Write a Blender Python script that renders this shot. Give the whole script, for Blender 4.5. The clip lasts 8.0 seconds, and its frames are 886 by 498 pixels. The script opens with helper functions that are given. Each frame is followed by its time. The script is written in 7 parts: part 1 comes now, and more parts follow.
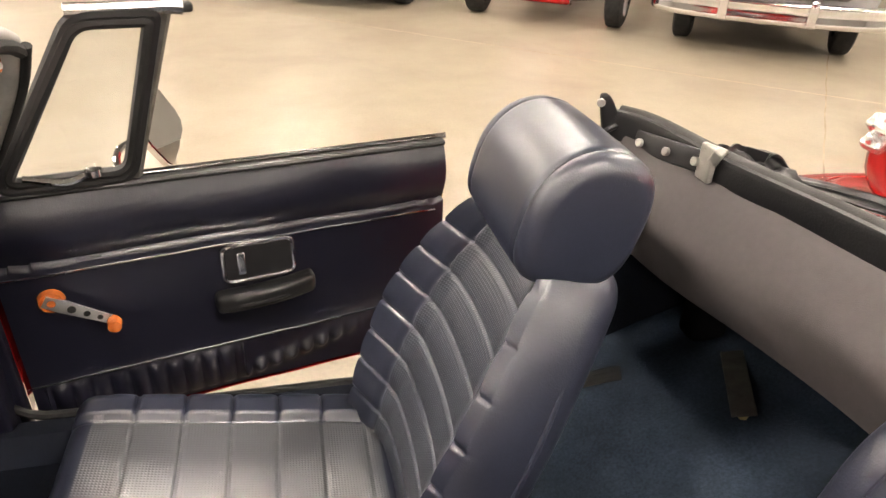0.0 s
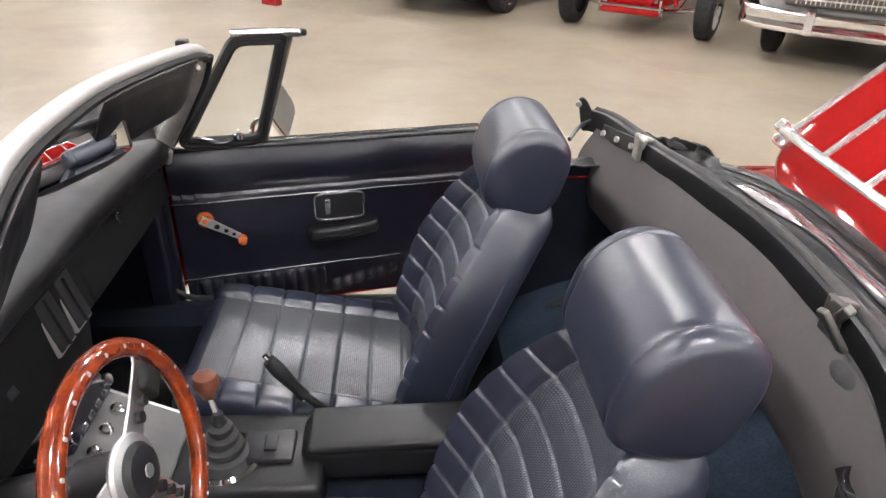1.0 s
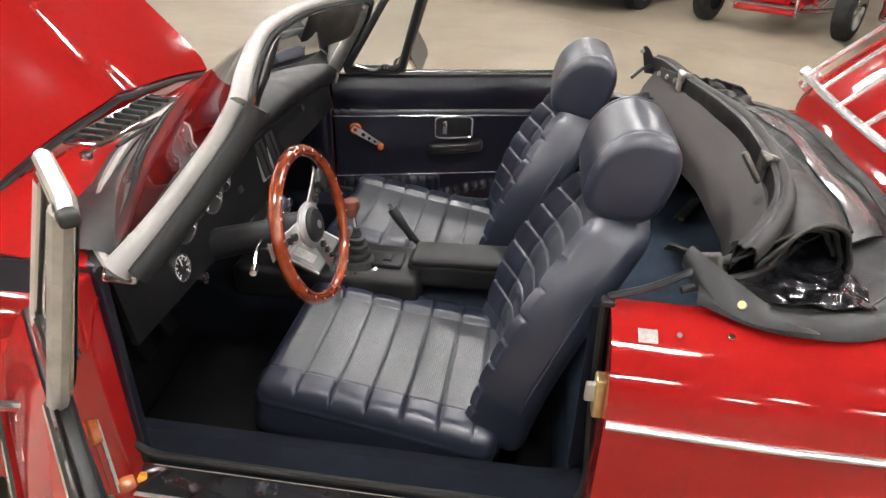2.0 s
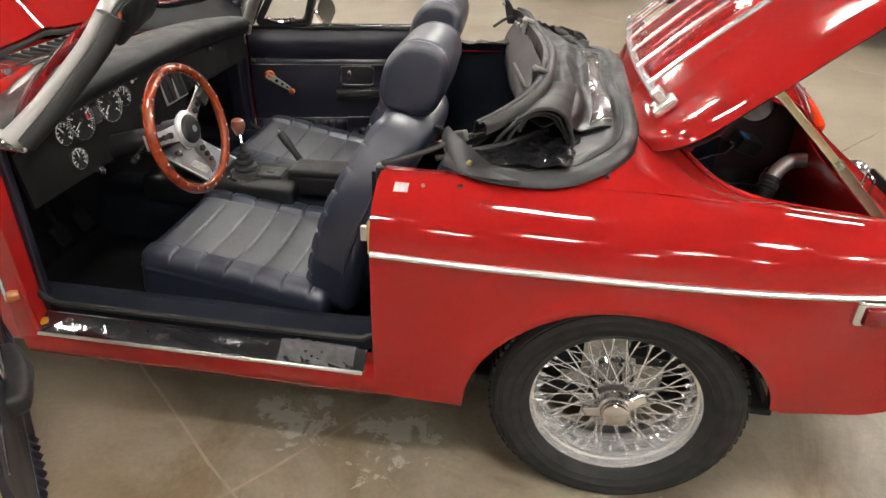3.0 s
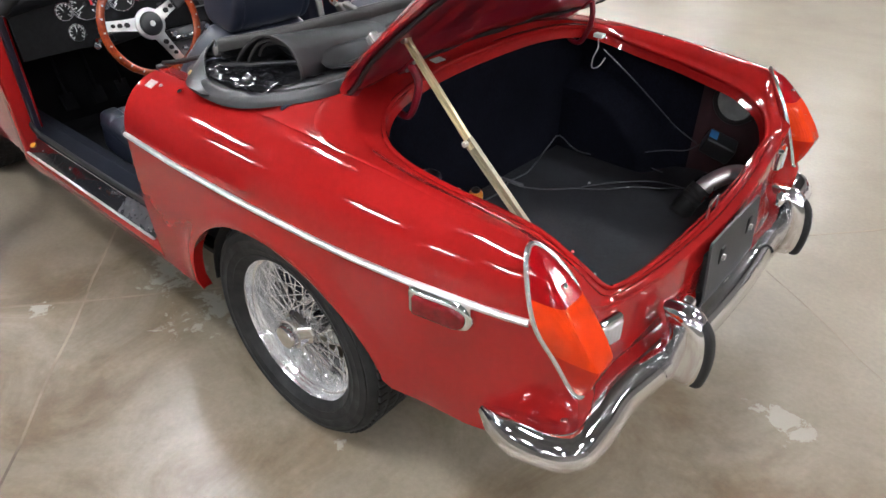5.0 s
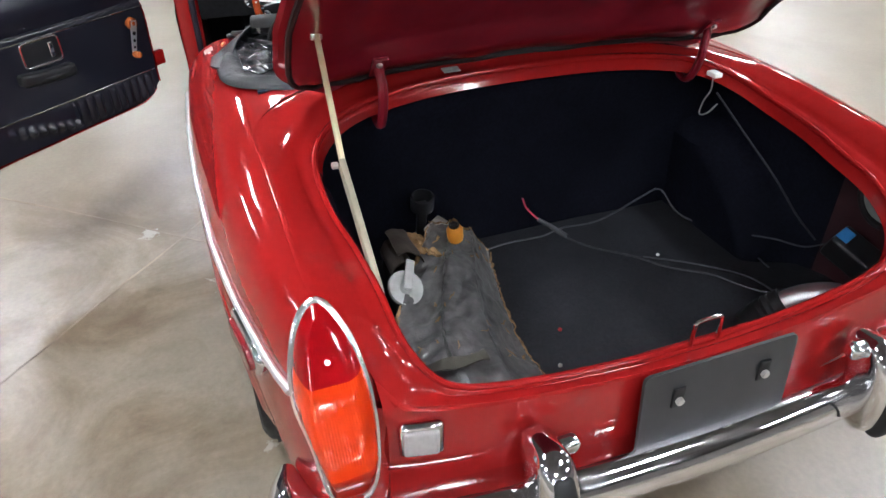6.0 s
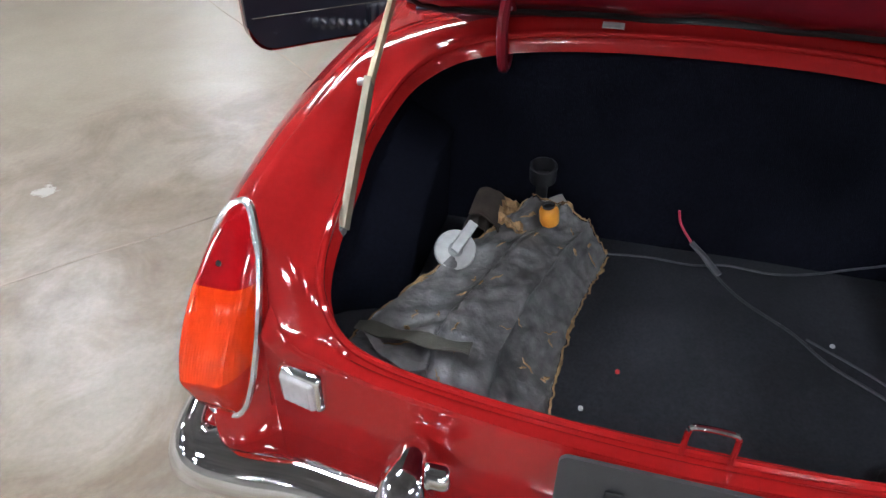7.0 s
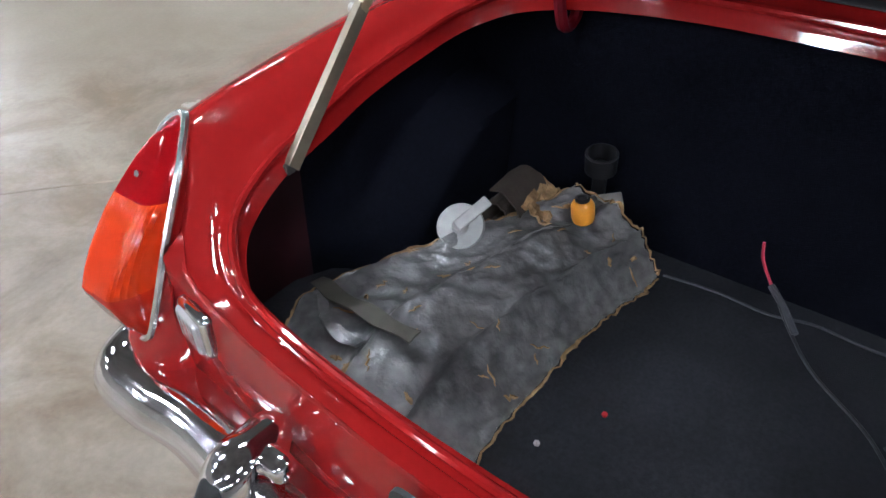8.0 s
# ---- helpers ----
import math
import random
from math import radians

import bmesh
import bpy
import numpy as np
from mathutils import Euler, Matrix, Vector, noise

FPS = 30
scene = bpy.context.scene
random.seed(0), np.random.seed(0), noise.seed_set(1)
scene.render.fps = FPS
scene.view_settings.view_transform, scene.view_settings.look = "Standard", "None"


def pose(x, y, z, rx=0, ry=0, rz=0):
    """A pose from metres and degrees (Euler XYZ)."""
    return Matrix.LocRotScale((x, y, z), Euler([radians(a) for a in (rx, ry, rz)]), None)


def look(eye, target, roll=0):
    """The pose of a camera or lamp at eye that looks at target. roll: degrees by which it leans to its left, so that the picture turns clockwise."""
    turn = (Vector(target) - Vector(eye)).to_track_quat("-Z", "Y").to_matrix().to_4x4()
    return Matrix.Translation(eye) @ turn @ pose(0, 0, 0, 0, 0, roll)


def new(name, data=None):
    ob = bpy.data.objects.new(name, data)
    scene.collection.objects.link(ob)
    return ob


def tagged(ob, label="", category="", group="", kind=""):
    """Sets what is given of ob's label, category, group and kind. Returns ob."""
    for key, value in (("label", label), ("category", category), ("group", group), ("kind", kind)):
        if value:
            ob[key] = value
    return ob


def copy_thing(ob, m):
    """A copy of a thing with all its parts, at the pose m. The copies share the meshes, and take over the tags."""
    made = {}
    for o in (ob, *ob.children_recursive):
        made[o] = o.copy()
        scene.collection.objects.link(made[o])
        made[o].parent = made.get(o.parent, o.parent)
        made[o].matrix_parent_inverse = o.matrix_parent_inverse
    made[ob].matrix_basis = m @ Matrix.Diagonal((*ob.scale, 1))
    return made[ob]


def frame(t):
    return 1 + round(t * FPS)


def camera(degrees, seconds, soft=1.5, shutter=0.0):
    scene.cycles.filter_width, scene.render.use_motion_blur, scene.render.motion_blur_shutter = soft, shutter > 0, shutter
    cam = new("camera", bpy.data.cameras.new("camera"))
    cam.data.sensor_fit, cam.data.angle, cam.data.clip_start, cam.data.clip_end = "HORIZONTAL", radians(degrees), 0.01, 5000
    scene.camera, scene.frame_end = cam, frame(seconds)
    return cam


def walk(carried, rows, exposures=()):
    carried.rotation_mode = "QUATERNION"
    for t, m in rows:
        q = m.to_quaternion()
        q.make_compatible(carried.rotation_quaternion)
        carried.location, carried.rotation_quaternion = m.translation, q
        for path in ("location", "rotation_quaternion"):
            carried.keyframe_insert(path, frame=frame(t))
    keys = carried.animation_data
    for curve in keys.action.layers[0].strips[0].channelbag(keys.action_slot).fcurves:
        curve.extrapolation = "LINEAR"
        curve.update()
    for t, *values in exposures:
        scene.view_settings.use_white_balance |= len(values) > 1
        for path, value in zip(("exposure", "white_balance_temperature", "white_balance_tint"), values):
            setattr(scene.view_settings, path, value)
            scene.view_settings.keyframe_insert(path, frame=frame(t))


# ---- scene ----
cam = camera(67.3, 8.0)
PATH = [
    (0, (-0.954, -0.402, 1.346), (-0.536, 1.29, 0.363), 2.5),
    (0.5, (-0.88, -0.676, 1.438), (-0.524, 1.033, 0.462), 2.2),
    (1, (-0.865, -0.961, 1.5), (-0.733, 0.777, 0.518), 1.8),
    (1.5, (-0.85, -1.318, 1.495), (-0.97, 0.423, 0.518), 1.4),
    (1.7, (-0.816, -1.454, 1.499), (-1.011, 0.28, 0.521), 1.2),
    (2.8, (-0.35, -1.943, 1.457), (-0.615, -0.231, 0.458), 1.3),
    (3, (-0.219, -2.008, 1.449), (-0.47, -0.293, 0.451), 1.5),
    (3.5, (0.128, -2.04, 1.435), (-0.193, -0.341, 0.43), 1.6),
    (4, (0.558, -1.946, 1.454), (0.012, -0.316, 0.432), 1.4),
    (4.5, (0.932, -1.796, 1.478), (0.133, -0.326, 0.382), 1.2),
    (4.7, (1.028, -1.685, 1.47), (0.125, -0.29, 0.358), 1.1),
    (5.8, (1.44, -0.854, 1.435), (-0.03, -0.098, 0.309), -0.1),
    (6, (1.432, -0.717, 1.408), (-0.114, -0.134, 0.28), -0.1),
    (6.5, (1.411, -0.411, 1.359), (-0.221, -0.293, 0.209), -0.1),
    (7, (1.337, -0.164, 1.304), (-0.207, -0.578, 0.102), 0.2),
    (7.5, (1.203, 0.008, 1.241), (-0.17, -0.801, 0.032), -0.5),
    (8, (1.096, 0.081, 1.199), (-0.181, -0.823, -0.046), 0.6),
]
EXPOSURES = [(0.0, 0.8, 6900, 16), (0.5, 0.62, 5950, 16), (1.0, 0.45, 5900, 15), (1.5, 0.39, 5950, 14), (3.0, 0.14, 6250, 12), (4.5, 0.1, 5750, 12), (6.0, 0.1, 5400, 12), (7.0, 0.07, 5250, 12), (8.0, -0.02, 5150, 12)]
walk(cam, [(t, look(eye, target, roll)) for t, eye, target, roll in PATH], EXPOSURES)
LAMP_STRENGTH = 222.0


# ---- light ----
world = bpy.data.worlds.new("world")
scene.world = world
world.use_nodes = True
world.node_tree.nodes["Background"].inputs[0].default_value = (1.0, 0.93, 0.82, 1)
world.node_tree.nodes["Background"].inputs[1].default_value = 0.004


# ---- materials ----
def surface(name, color, rough=0.5, metal=0.0, vary=0.0, scale=8.0, bump=0.0, bump_scale=200.0, coat=0.0, second=None, trans=0.0, rough_vary=0.0, detail_scale=0.0, detail=0.0, ior=1.45, spec=0.5):
    """A procedural material: colour varied at a large and a fine scale, roughness wear, fine relief."""
    m = bpy.data.materials.new(name)
    m.use_nodes = True
    nt = m.node_tree
    nd, ln = nt.nodes, nt.links
    b = nd["Principled BSDF"]
    b.inputs["Base Color"].default_value = (*color, 1)
    b.inputs["Roughness"].default_value = rough
    b.inputs["Metallic"].default_value = metal
    b.inputs["Coat Weight"].default_value = coat
    b.inputs["Coat Roughness"].default_value = 0.04
    b.inputs["Transmission Weight"].default_value = trans
    b.inputs["IOR"].default_value = ior
    b.inputs["Specular IOR Level"].default_value = spec
    tc = nd.new("ShaderNodeTexCoord")
    if vary or second:
        n1 = nd.new("ShaderNodeTexNoise")
        n1.inputs["Scale"].default_value = scale
        n1.inputs["Detail"].default_value = 6
        n1.inputs["Roughness"].default_value = 0.6
        ln.new(tc.outputs["Object"], n1.inputs["Vector"])
        ramp = nd.new("ShaderNodeValToRGB")
        ramp.color_ramp.elements[0].position, ramp.color_ramp.elements[1].position = 0.32, 0.68
        c2 = second or tuple(min(1, c * (1 + vary)) for c in color)
        c1 = color if second else tuple(c * (1 - vary) for c in color)
        ramp.color_ramp.elements[0].color, ramp.color_ramp.elements[1].color = (*c1, 1), (*c2, 1)
        ln.new(n1.outputs["Fac"], ramp.inputs["Fac"])
        out = ramp.outputs["Color"]
        if detail:
            n2 = nd.new("ShaderNodeTexNoise")
            n2.inputs["Scale"].default_value = detail_scale
            n2.inputs["Detail"].default_value = 4
            ln.new(tc.outputs["Object"], n2.inputs["Vector"])
            mr = nd.new("ShaderNodeMapRange")
            mr.inputs["From Min"].default_value, mr.inputs["From Max"].default_value = 0.3, 0.7
            mr.inputs["To Min"].default_value, mr.inputs["To Max"].default_value = 1 - detail, 1 + detail
            ln.new(n2.outputs["Fac"], mr.inputs["Value"])
            mx = nd.new("ShaderNodeMix")
            mx.data_type, mx.blend_type = "RGBA", "MULTIPLY"
            mx.inputs["Factor"].default_value = 1
            ln.new(out, mx.inputs["A"])
            ln.new(mr.outputs["Result"], mx.inputs["B"])
            out = mx.outputs["Result"]
        ln.new(out, b.inputs["Base Color"])
    if rough_vary:
        n3 = nd.new("ShaderNodeTexNoise")
        n3.inputs["Scale"].default_value = scale * 1.7
        n3.inputs["Detail"].default_value = 5
        ln.new(tc.outputs["Object"], n3.inputs["Vector"])
        mr = nd.new("ShaderNodeMapRange")
        mr.inputs["From Min"].default_value, mr.inputs["From Max"].default_value = 0.3, 0.7
        mr.inputs["To Min"].default_value, mr.inputs["To Max"].default_value = max(0.02, rough - rough_vary), rough + rough_vary
        ln.new(n3.outputs["Fac"], mr.inputs["Value"])
        ln.new(mr.outputs["Result"], b.inputs["Roughness"])
    if bump:
        n4 = nd.new("ShaderNodeTexNoise")
        n4.inputs["Scale"].default_value = bump_scale
        n4.inputs["Detail"].default_value = 3
        ln.new(tc.outputs["Object"], n4.inputs["Vector"])
        bp = nd.new("ShaderNodeBump")
        bp.inputs["Strength"].default_value = bump
        bp.inputs["Distance"].default_value = 0.002
        ln.new(n4.outputs["Fac"], bp.inputs["Height"])
        ln.new(bp.outputs["Normal"], b.inputs["Normal"])
    return m


def weave(m, axis, scale, strength):
    """Adds a fine ribbed relief, as on pierced vinyl, to a material."""
    nd, ln = m.node_tree.nodes, m.node_tree.links
    tc = nd.new("ShaderNodeTexCoord")
    hs = []
    for direction in axis:
        wv = nd.new("ShaderNodeTexWave")
        wv.bands_direction = direction
        wv.inputs["Scale"].default_value = scale
        ln.new(tc.outputs["Object"], wv.inputs["Vector"])
        hs.append(wv.outputs["Fac"])
    mul = nd.new("ShaderNodeMath")
    mul.operation = "MULTIPLY"
    ln.new(hs[0], mul.inputs[0])
    ln.new(hs[1], mul.inputs[1])
    bp = nd.new("ShaderNodeBump")
    bp.inputs["Strength"].default_value = strength
    bp.inputs["Distance"].default_value = 0.0015
    ln.new(mul.outputs[0], bp.inputs["Height"])
    ln.new(bp.outputs["Normal"], nd["Principled BSDF"].inputs["Normal"])
    return m


PAINT = surface("red_paint", (0.25, 0.009, 0.008), 0.45, vary=0.05, scale=3, coat=1.0, detail_scale=60, detail=0.03, spec=0.0)
PAINT.node_tree.nodes["Principled BSDF"].inputs["Coat Roughness"].default_value = 0.075
# Body red darkened to paint in the shade under the raised boot lid
SHADEDRED = surface("red_paint_darkened_for_shade", (0.165, 0.009, 0.017), 0.3, vary=0.15, scale=5, coat=0.7, detail_scale=60, detail=0.06, spec=0.2)
NAVY = surface("navy_leather", (0.0155, 0.0186, 0.032), 0.33, vary=0.1, scale=5, bump=0.16, bump_scale=420, detail_scale=160, detail=0.08, spec=0.9)
PIERCED = weave(surface("pierced_navy_vinyl", (0.042, 0.047, 0.06), 0.38, vary=0.07, scale=6, rough_vary=0.02), ("Y", "Z"), 62, 0.35)
PIERCED_FLAT = weave(surface("pierced_navy_cushion_vinyl", (0.055, 0.058, 0.066), 0.34, vary=0.07, scale=6, rough_vary=0.02, spec=1.0), ("X", "Y"), 62, 0.35)


def creases(m, scale, depth):
    """Soft wrinkles laid under the material's own grain."""
    nd, ln = m.node_tree.nodes, m.node_tree.links
    b = nd["Principled BSDF"]
    tc, n, bp = nd.new("ShaderNodeTexCoord"), nd.new("ShaderNodeTexNoise"), nd.new("ShaderNodeBump")
    n.inputs["Scale"].default_value = scale
    n.inputs["Detail"].default_value = 2
    n.inputs["Distortion"].default_value = 0.8
    bp.inputs["Distance"].default_value = depth
    bp.inputs["Strength"].default_value = 0.6
    ln.new(tc.outputs["Object"], n.inputs["Vector"])
    ln.new(n.outputs["Fac"], bp.inputs["Height"])
    if b.inputs["Normal"].is_linked:
        ln.new(b.inputs["Normal"].links[0].from_socket, bp.inputs["Normal"])
    ln.new(bp.outputs["Normal"], b.inputs["Normal"])


creases(NAVY, 11, 0.0012)
creases(PIERCED_FLAT, 10, 0.004)
DOORVINYL = surface("navy_door_vinyl", (0.0063, 0.0066, 0.013), 0.34, vary=0.12, scale=5, bump=0.15, bump_scale=350, spec=0.6)
creases(DOORVINYL, 9, 0.003)
BLACKVINYL = surface("black_vinyl", (0.0045, 0.0045, 0.0052), 0.42, vary=0.3, scale=8, bump=0.25, bump_scale=300, rough_vary=0.1, spec=0.4)
HOODCLOTH = surface("charcoal_hood_vinyl", (0.0085, 0.0086, 0.0093), 0.42, vary=0.2, scale=6, bump=0.25, bump_scale=500, rough_vary=0.1, detail_scale=90, detail=0.15)
HOODEDGE = surface("faded_grey_hood_edge", (0.017, 0.0165, 0.0155), 0.6, vary=0.35, scale=14, bump=0.3, bump_scale=400, detail_scale=120, detail=0.2)
WINDOWSHEET = surface("clear_plastic_window", (0.13, 0.112, 0.112), 0.22, vary=0.3, scale=9, coat=1.0, spec=1.0)
creases(HOODCLOTH, 16, 0.004)
LINING = surface("grey_hood_lining", (0.054, 0.048, 0.048), 0.7, vary=0.05, scale=3, bump=0.25, bump_scale=700, detail_scale=90, detail=0.06)
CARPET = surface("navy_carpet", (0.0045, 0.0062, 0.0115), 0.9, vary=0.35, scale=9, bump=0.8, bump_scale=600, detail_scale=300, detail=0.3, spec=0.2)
# Navy carpet brightened to paint in the light that falls on the shelf
LITCARPET = surface("navy_carpet_brightened_as_lit", (0.02, 0.03, 0.046), 0.85, vary=0.45, scale=7, bump=0.8, bump_scale=500, detail_scale=200, detail=0.3, spec=0.2)
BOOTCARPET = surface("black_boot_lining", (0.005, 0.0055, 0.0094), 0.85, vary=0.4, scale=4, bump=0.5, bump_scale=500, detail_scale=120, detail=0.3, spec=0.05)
# Red of the inner wing, darkened almost to black for shade in the boot
INNERWING = surface("inner_wing_red_darkened_for_shade", (0.018, 0.0022, 0.004), 0.55, vary=0.3, scale=9, detail_scale=70, detail=0.2)
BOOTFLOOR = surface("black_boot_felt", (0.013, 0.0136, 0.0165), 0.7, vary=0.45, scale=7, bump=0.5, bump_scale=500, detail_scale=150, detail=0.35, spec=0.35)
# Mat black; on cockpit floor, bulkhead and pedals it paints in the shade
MATSHADE = surface("black_mat_and_footwell_shade", (0.003, 0.003, 0.0035), 0.9, vary=0.3, scale=8, bump=0.6, bump_scale=400, spec=0.15)
CHROME = surface("chrome", (0.8, 0.8, 0.82), 0.085, metal=1, rough_vary=0.03, scale=12)
TRIM = surface("worn_chrome_trim", (0.86, 0.86, 0.86), 0.24, metal=1, vary=0.06, scale=30, rough_vary=0.03)
ALLOY = surface("brushed_alloy", (0.8, 0.8, 0.8), 0.38, metal=1, vary=0.08, scale=30, rough_vary=0.05)
PALEFRAME = surface("pale_anodised_frame", (0.29, 0.282, 0.27), 0.42, metal=0.25, vary=0.05, scale=14, rough_vary=0.08)
STEEL = surface("galvanised_steel", (0.48, 0.47, 0.44), 0.38, metal=0.8, vary=0.2, scale=20, rough_vary=0.1)
GLOVE = surface("black_crackle_panel", (0.006, 0.006, 0.0065), 0.6, vary=0.3, scale=60, bump=0.5, bump_scale=380, spec=0.12)
STAYSTEEL = surface("zinc_passivated_steel", (0.5, 0.43, 0.27), 0.42, metal=0.6, vary=0.2, scale=14, rough_vary=0.1)
BRASS = surface("brass", (0.62, 0.5, 0.24), 0.35, metal=0.9, vary=0.15, scale=30)
WOOD = surface("varnished_wood", (0.22, 0.034, 0.004), 0.2, vary=0.35, scale=40, coat=1.0, second=(0.11, 0.013, 0.002), detail_scale=200, detail=0.2)
KNOB = surface("amber_wood_knob", (0.38, 0.1, 0.022), 0.25, vary=0.3, scale=60, coat=1.0)
GEARKNOB = surface("walnut_knob", (0.11, 0.035, 0.018), 0.3, vary=0.3, scale=60, coat=1.0)
GLOSSBLACK = surface("glossy_black_plate", (0.012, 0.012, 0.014), 0.1, vary=0.2, scale=20, coat=1.0, spec=1.0)
creases(GLOSSBLACK, 22, 0.003)
BLACKPLASTIC = surface("black_plastic", (0.012, 0.012, 0.013), 0.35, vary=0.2, scale=20, bump=0.1, bump_scale=500)
RUBBER = surface("tyre_rubber", (0.008, 0.008, 0.008), 0.72, vary=0.3, scale=14, bump=0.3, bump_scale=260, rough_vary=0.1)
SEAL = surface("black_rubber_seal", (0.0065, 0.0065, 0.0065), 0.6, vary=0.2, scale=30, bump=0.2, bump_scale=300)
UNDERSEAL = surface("black_underseal", (0.008, 0.008, 0.008), 0.9, vary=0.4, scale=10, bump=0.8, bump_scale=120)
GLASS = surface("clear_glass", (0.98, 1.0, 0.99), 0.0, trans=1.0, ior=1.45)
LENSRED = surface("red_lens", (0.24, 0.002, 0.004), 0.12, vary=0.15, scale=16, coat=0.4, spec=0.2)
LENSDARK = surface("dark_red_lens", (0.13, 0.004, 0.006), 0.2, vary=0.25, scale=40, coat=0.6, spec=0.3)
LENSLOW = surface("orange_red_lens", (0.34, 0.011, 0.001), 0.12, vary=0.12, scale=16, coat=0.3, spec=0.2)
LENSAMBER = surface("amber_lens", (0.52, 0.03, 0.0005), 0.12, vary=0.12, scale=14, coat=0.3, spec=0.2)
weave(LENSAMBER, ("Y", "Y"), 75, 0.25)
LENSCLEAR = surface("clear_ribbed_lens", (0.36, 0.34, 0.34), 0.2, vary=0.08, scale=60, coat=1.0)
CONSOLEGREY = surface("grey_console_plastic", (0.075, 0.075, 0.075), 0.45, vary=0.1, scale=20, bump=0.2, bump_scale=300)
GAUGE = surface("black_gauge_face", (0.008, 0.008, 0.008), 0.5, vary=0.1, scale=40, coat=0.1, spec=0.2)
WHITEMARK = surface("white_marking", (0.75, 0.75, 0.72), 0.5, vary=0.05, scale=60)
REDMARK = surface("red_marking", (0.6, 0.03, 0.03), 0.5, vary=0.1, scale=60)
PAPER = surface("white_sticker", (0.36, 0.345, 0.33), 0.6, vary=0.35, scale=60)
OLDVINYL = surface("worn_black_vinyl", (0.045, 0.0445, 0.0435), 0.4, vary=0.5, scale=5, bump=0.9, bump_scale=70, rough_vary=0.1, detail_scale=45, detail=0.45, spec=0.7, second=(0.105, 0.103, 0.1))
creases(OLDVINYL, 30, 0.0035)
SCRAP = surface("dark_brown_trim_scrap", (0.03, 0.022, 0.016), 0.7, vary=0.4, scale=20, bump=0.5, bump_scale=120)
DARKSTEEL = surface("dull_dark_steel", (0.12, 0.115, 0.105), 0.45, metal=0.7, vary=0.3, scale=25, rough_vary=0.1)
BACKING = surface("tan_fabric_backing", (0.24, 0.15, 0.065), 0.9, vary=0.4, scale=60, bump=0.6, bump_scale=300)
WIRECHROME = surface("silvered_wire_wheel", (0.85, 0.85, 0.85), 0.16, metal=0.8, vary=0.06, scale=30, rough_vary=0.03)
MIRROR = surface("mirror_glass", (0.9, 0.9, 0.9), 0.01, metal=1)
AMBERPLASTIC = surface("amber_plastic", (0.55, 0.22, 0.015), 0.35, vary=0.15, scale=40)
GREYDISC = surface("grey_painted_disc", (0.3, 0.3, 0.29), 0.45, metal=0.2, vary=0.15, scale=30)
WIREBLACK = surface("black_cable", (0.02, 0.02, 0.022), 0.35, vary=0.2, scale=60)
WIREGREY = surface("grey_cable", (0.045, 0.045, 0.05), 0.4, vary=0.2, scale=60)
WIRERED = surface("red_cable", (0.45, 0.03, 0.06), 0.4, vary=0.2, scale=60)
POLYTHENE = surface("crumpled_polythene", (0.006, 0.006, 0.007), 0.2, vary=0.3, scale=20, coat=0.3)
FILM = surface("crumpled_clear_film", (0.1, 0.1, 0.105), 0.1, vary=0.3, scale=20, coat=1.0, spec=1.0)
WALLPAINT = surface("grey_wall_paint", (0.3, 0.283, 0.255), 0.7, vary=0.06, scale=0.7, bump=0.1, bump_scale=40)
CEILPAINT = surface("ceiling_paint", (0.085, 0.081, 0.076), 0.8, vary=0.3, scale=0.6)
DARKPAINT = surface("dark_car_paint", (0.015, 0.016, 0.02), 0.25, vary=0.1, scale=4, coat=1.0)
CREAMPAINT = surface("silver_car_paint", (0.35, 0.35, 0.34), 0.3, vary=0.06, scale=4, coat=1.0)
FARJOINT = surface("pale_joint_filler", (0.33, 0.27, 0.2), 0.6, vary=0.3, scale=3)
JOINT = surface("joint_filler", (0.1, 0.078, 0.055), 0.7, vary=0.3, scale=1.6, second=(0.36, 0.3, 0.23))


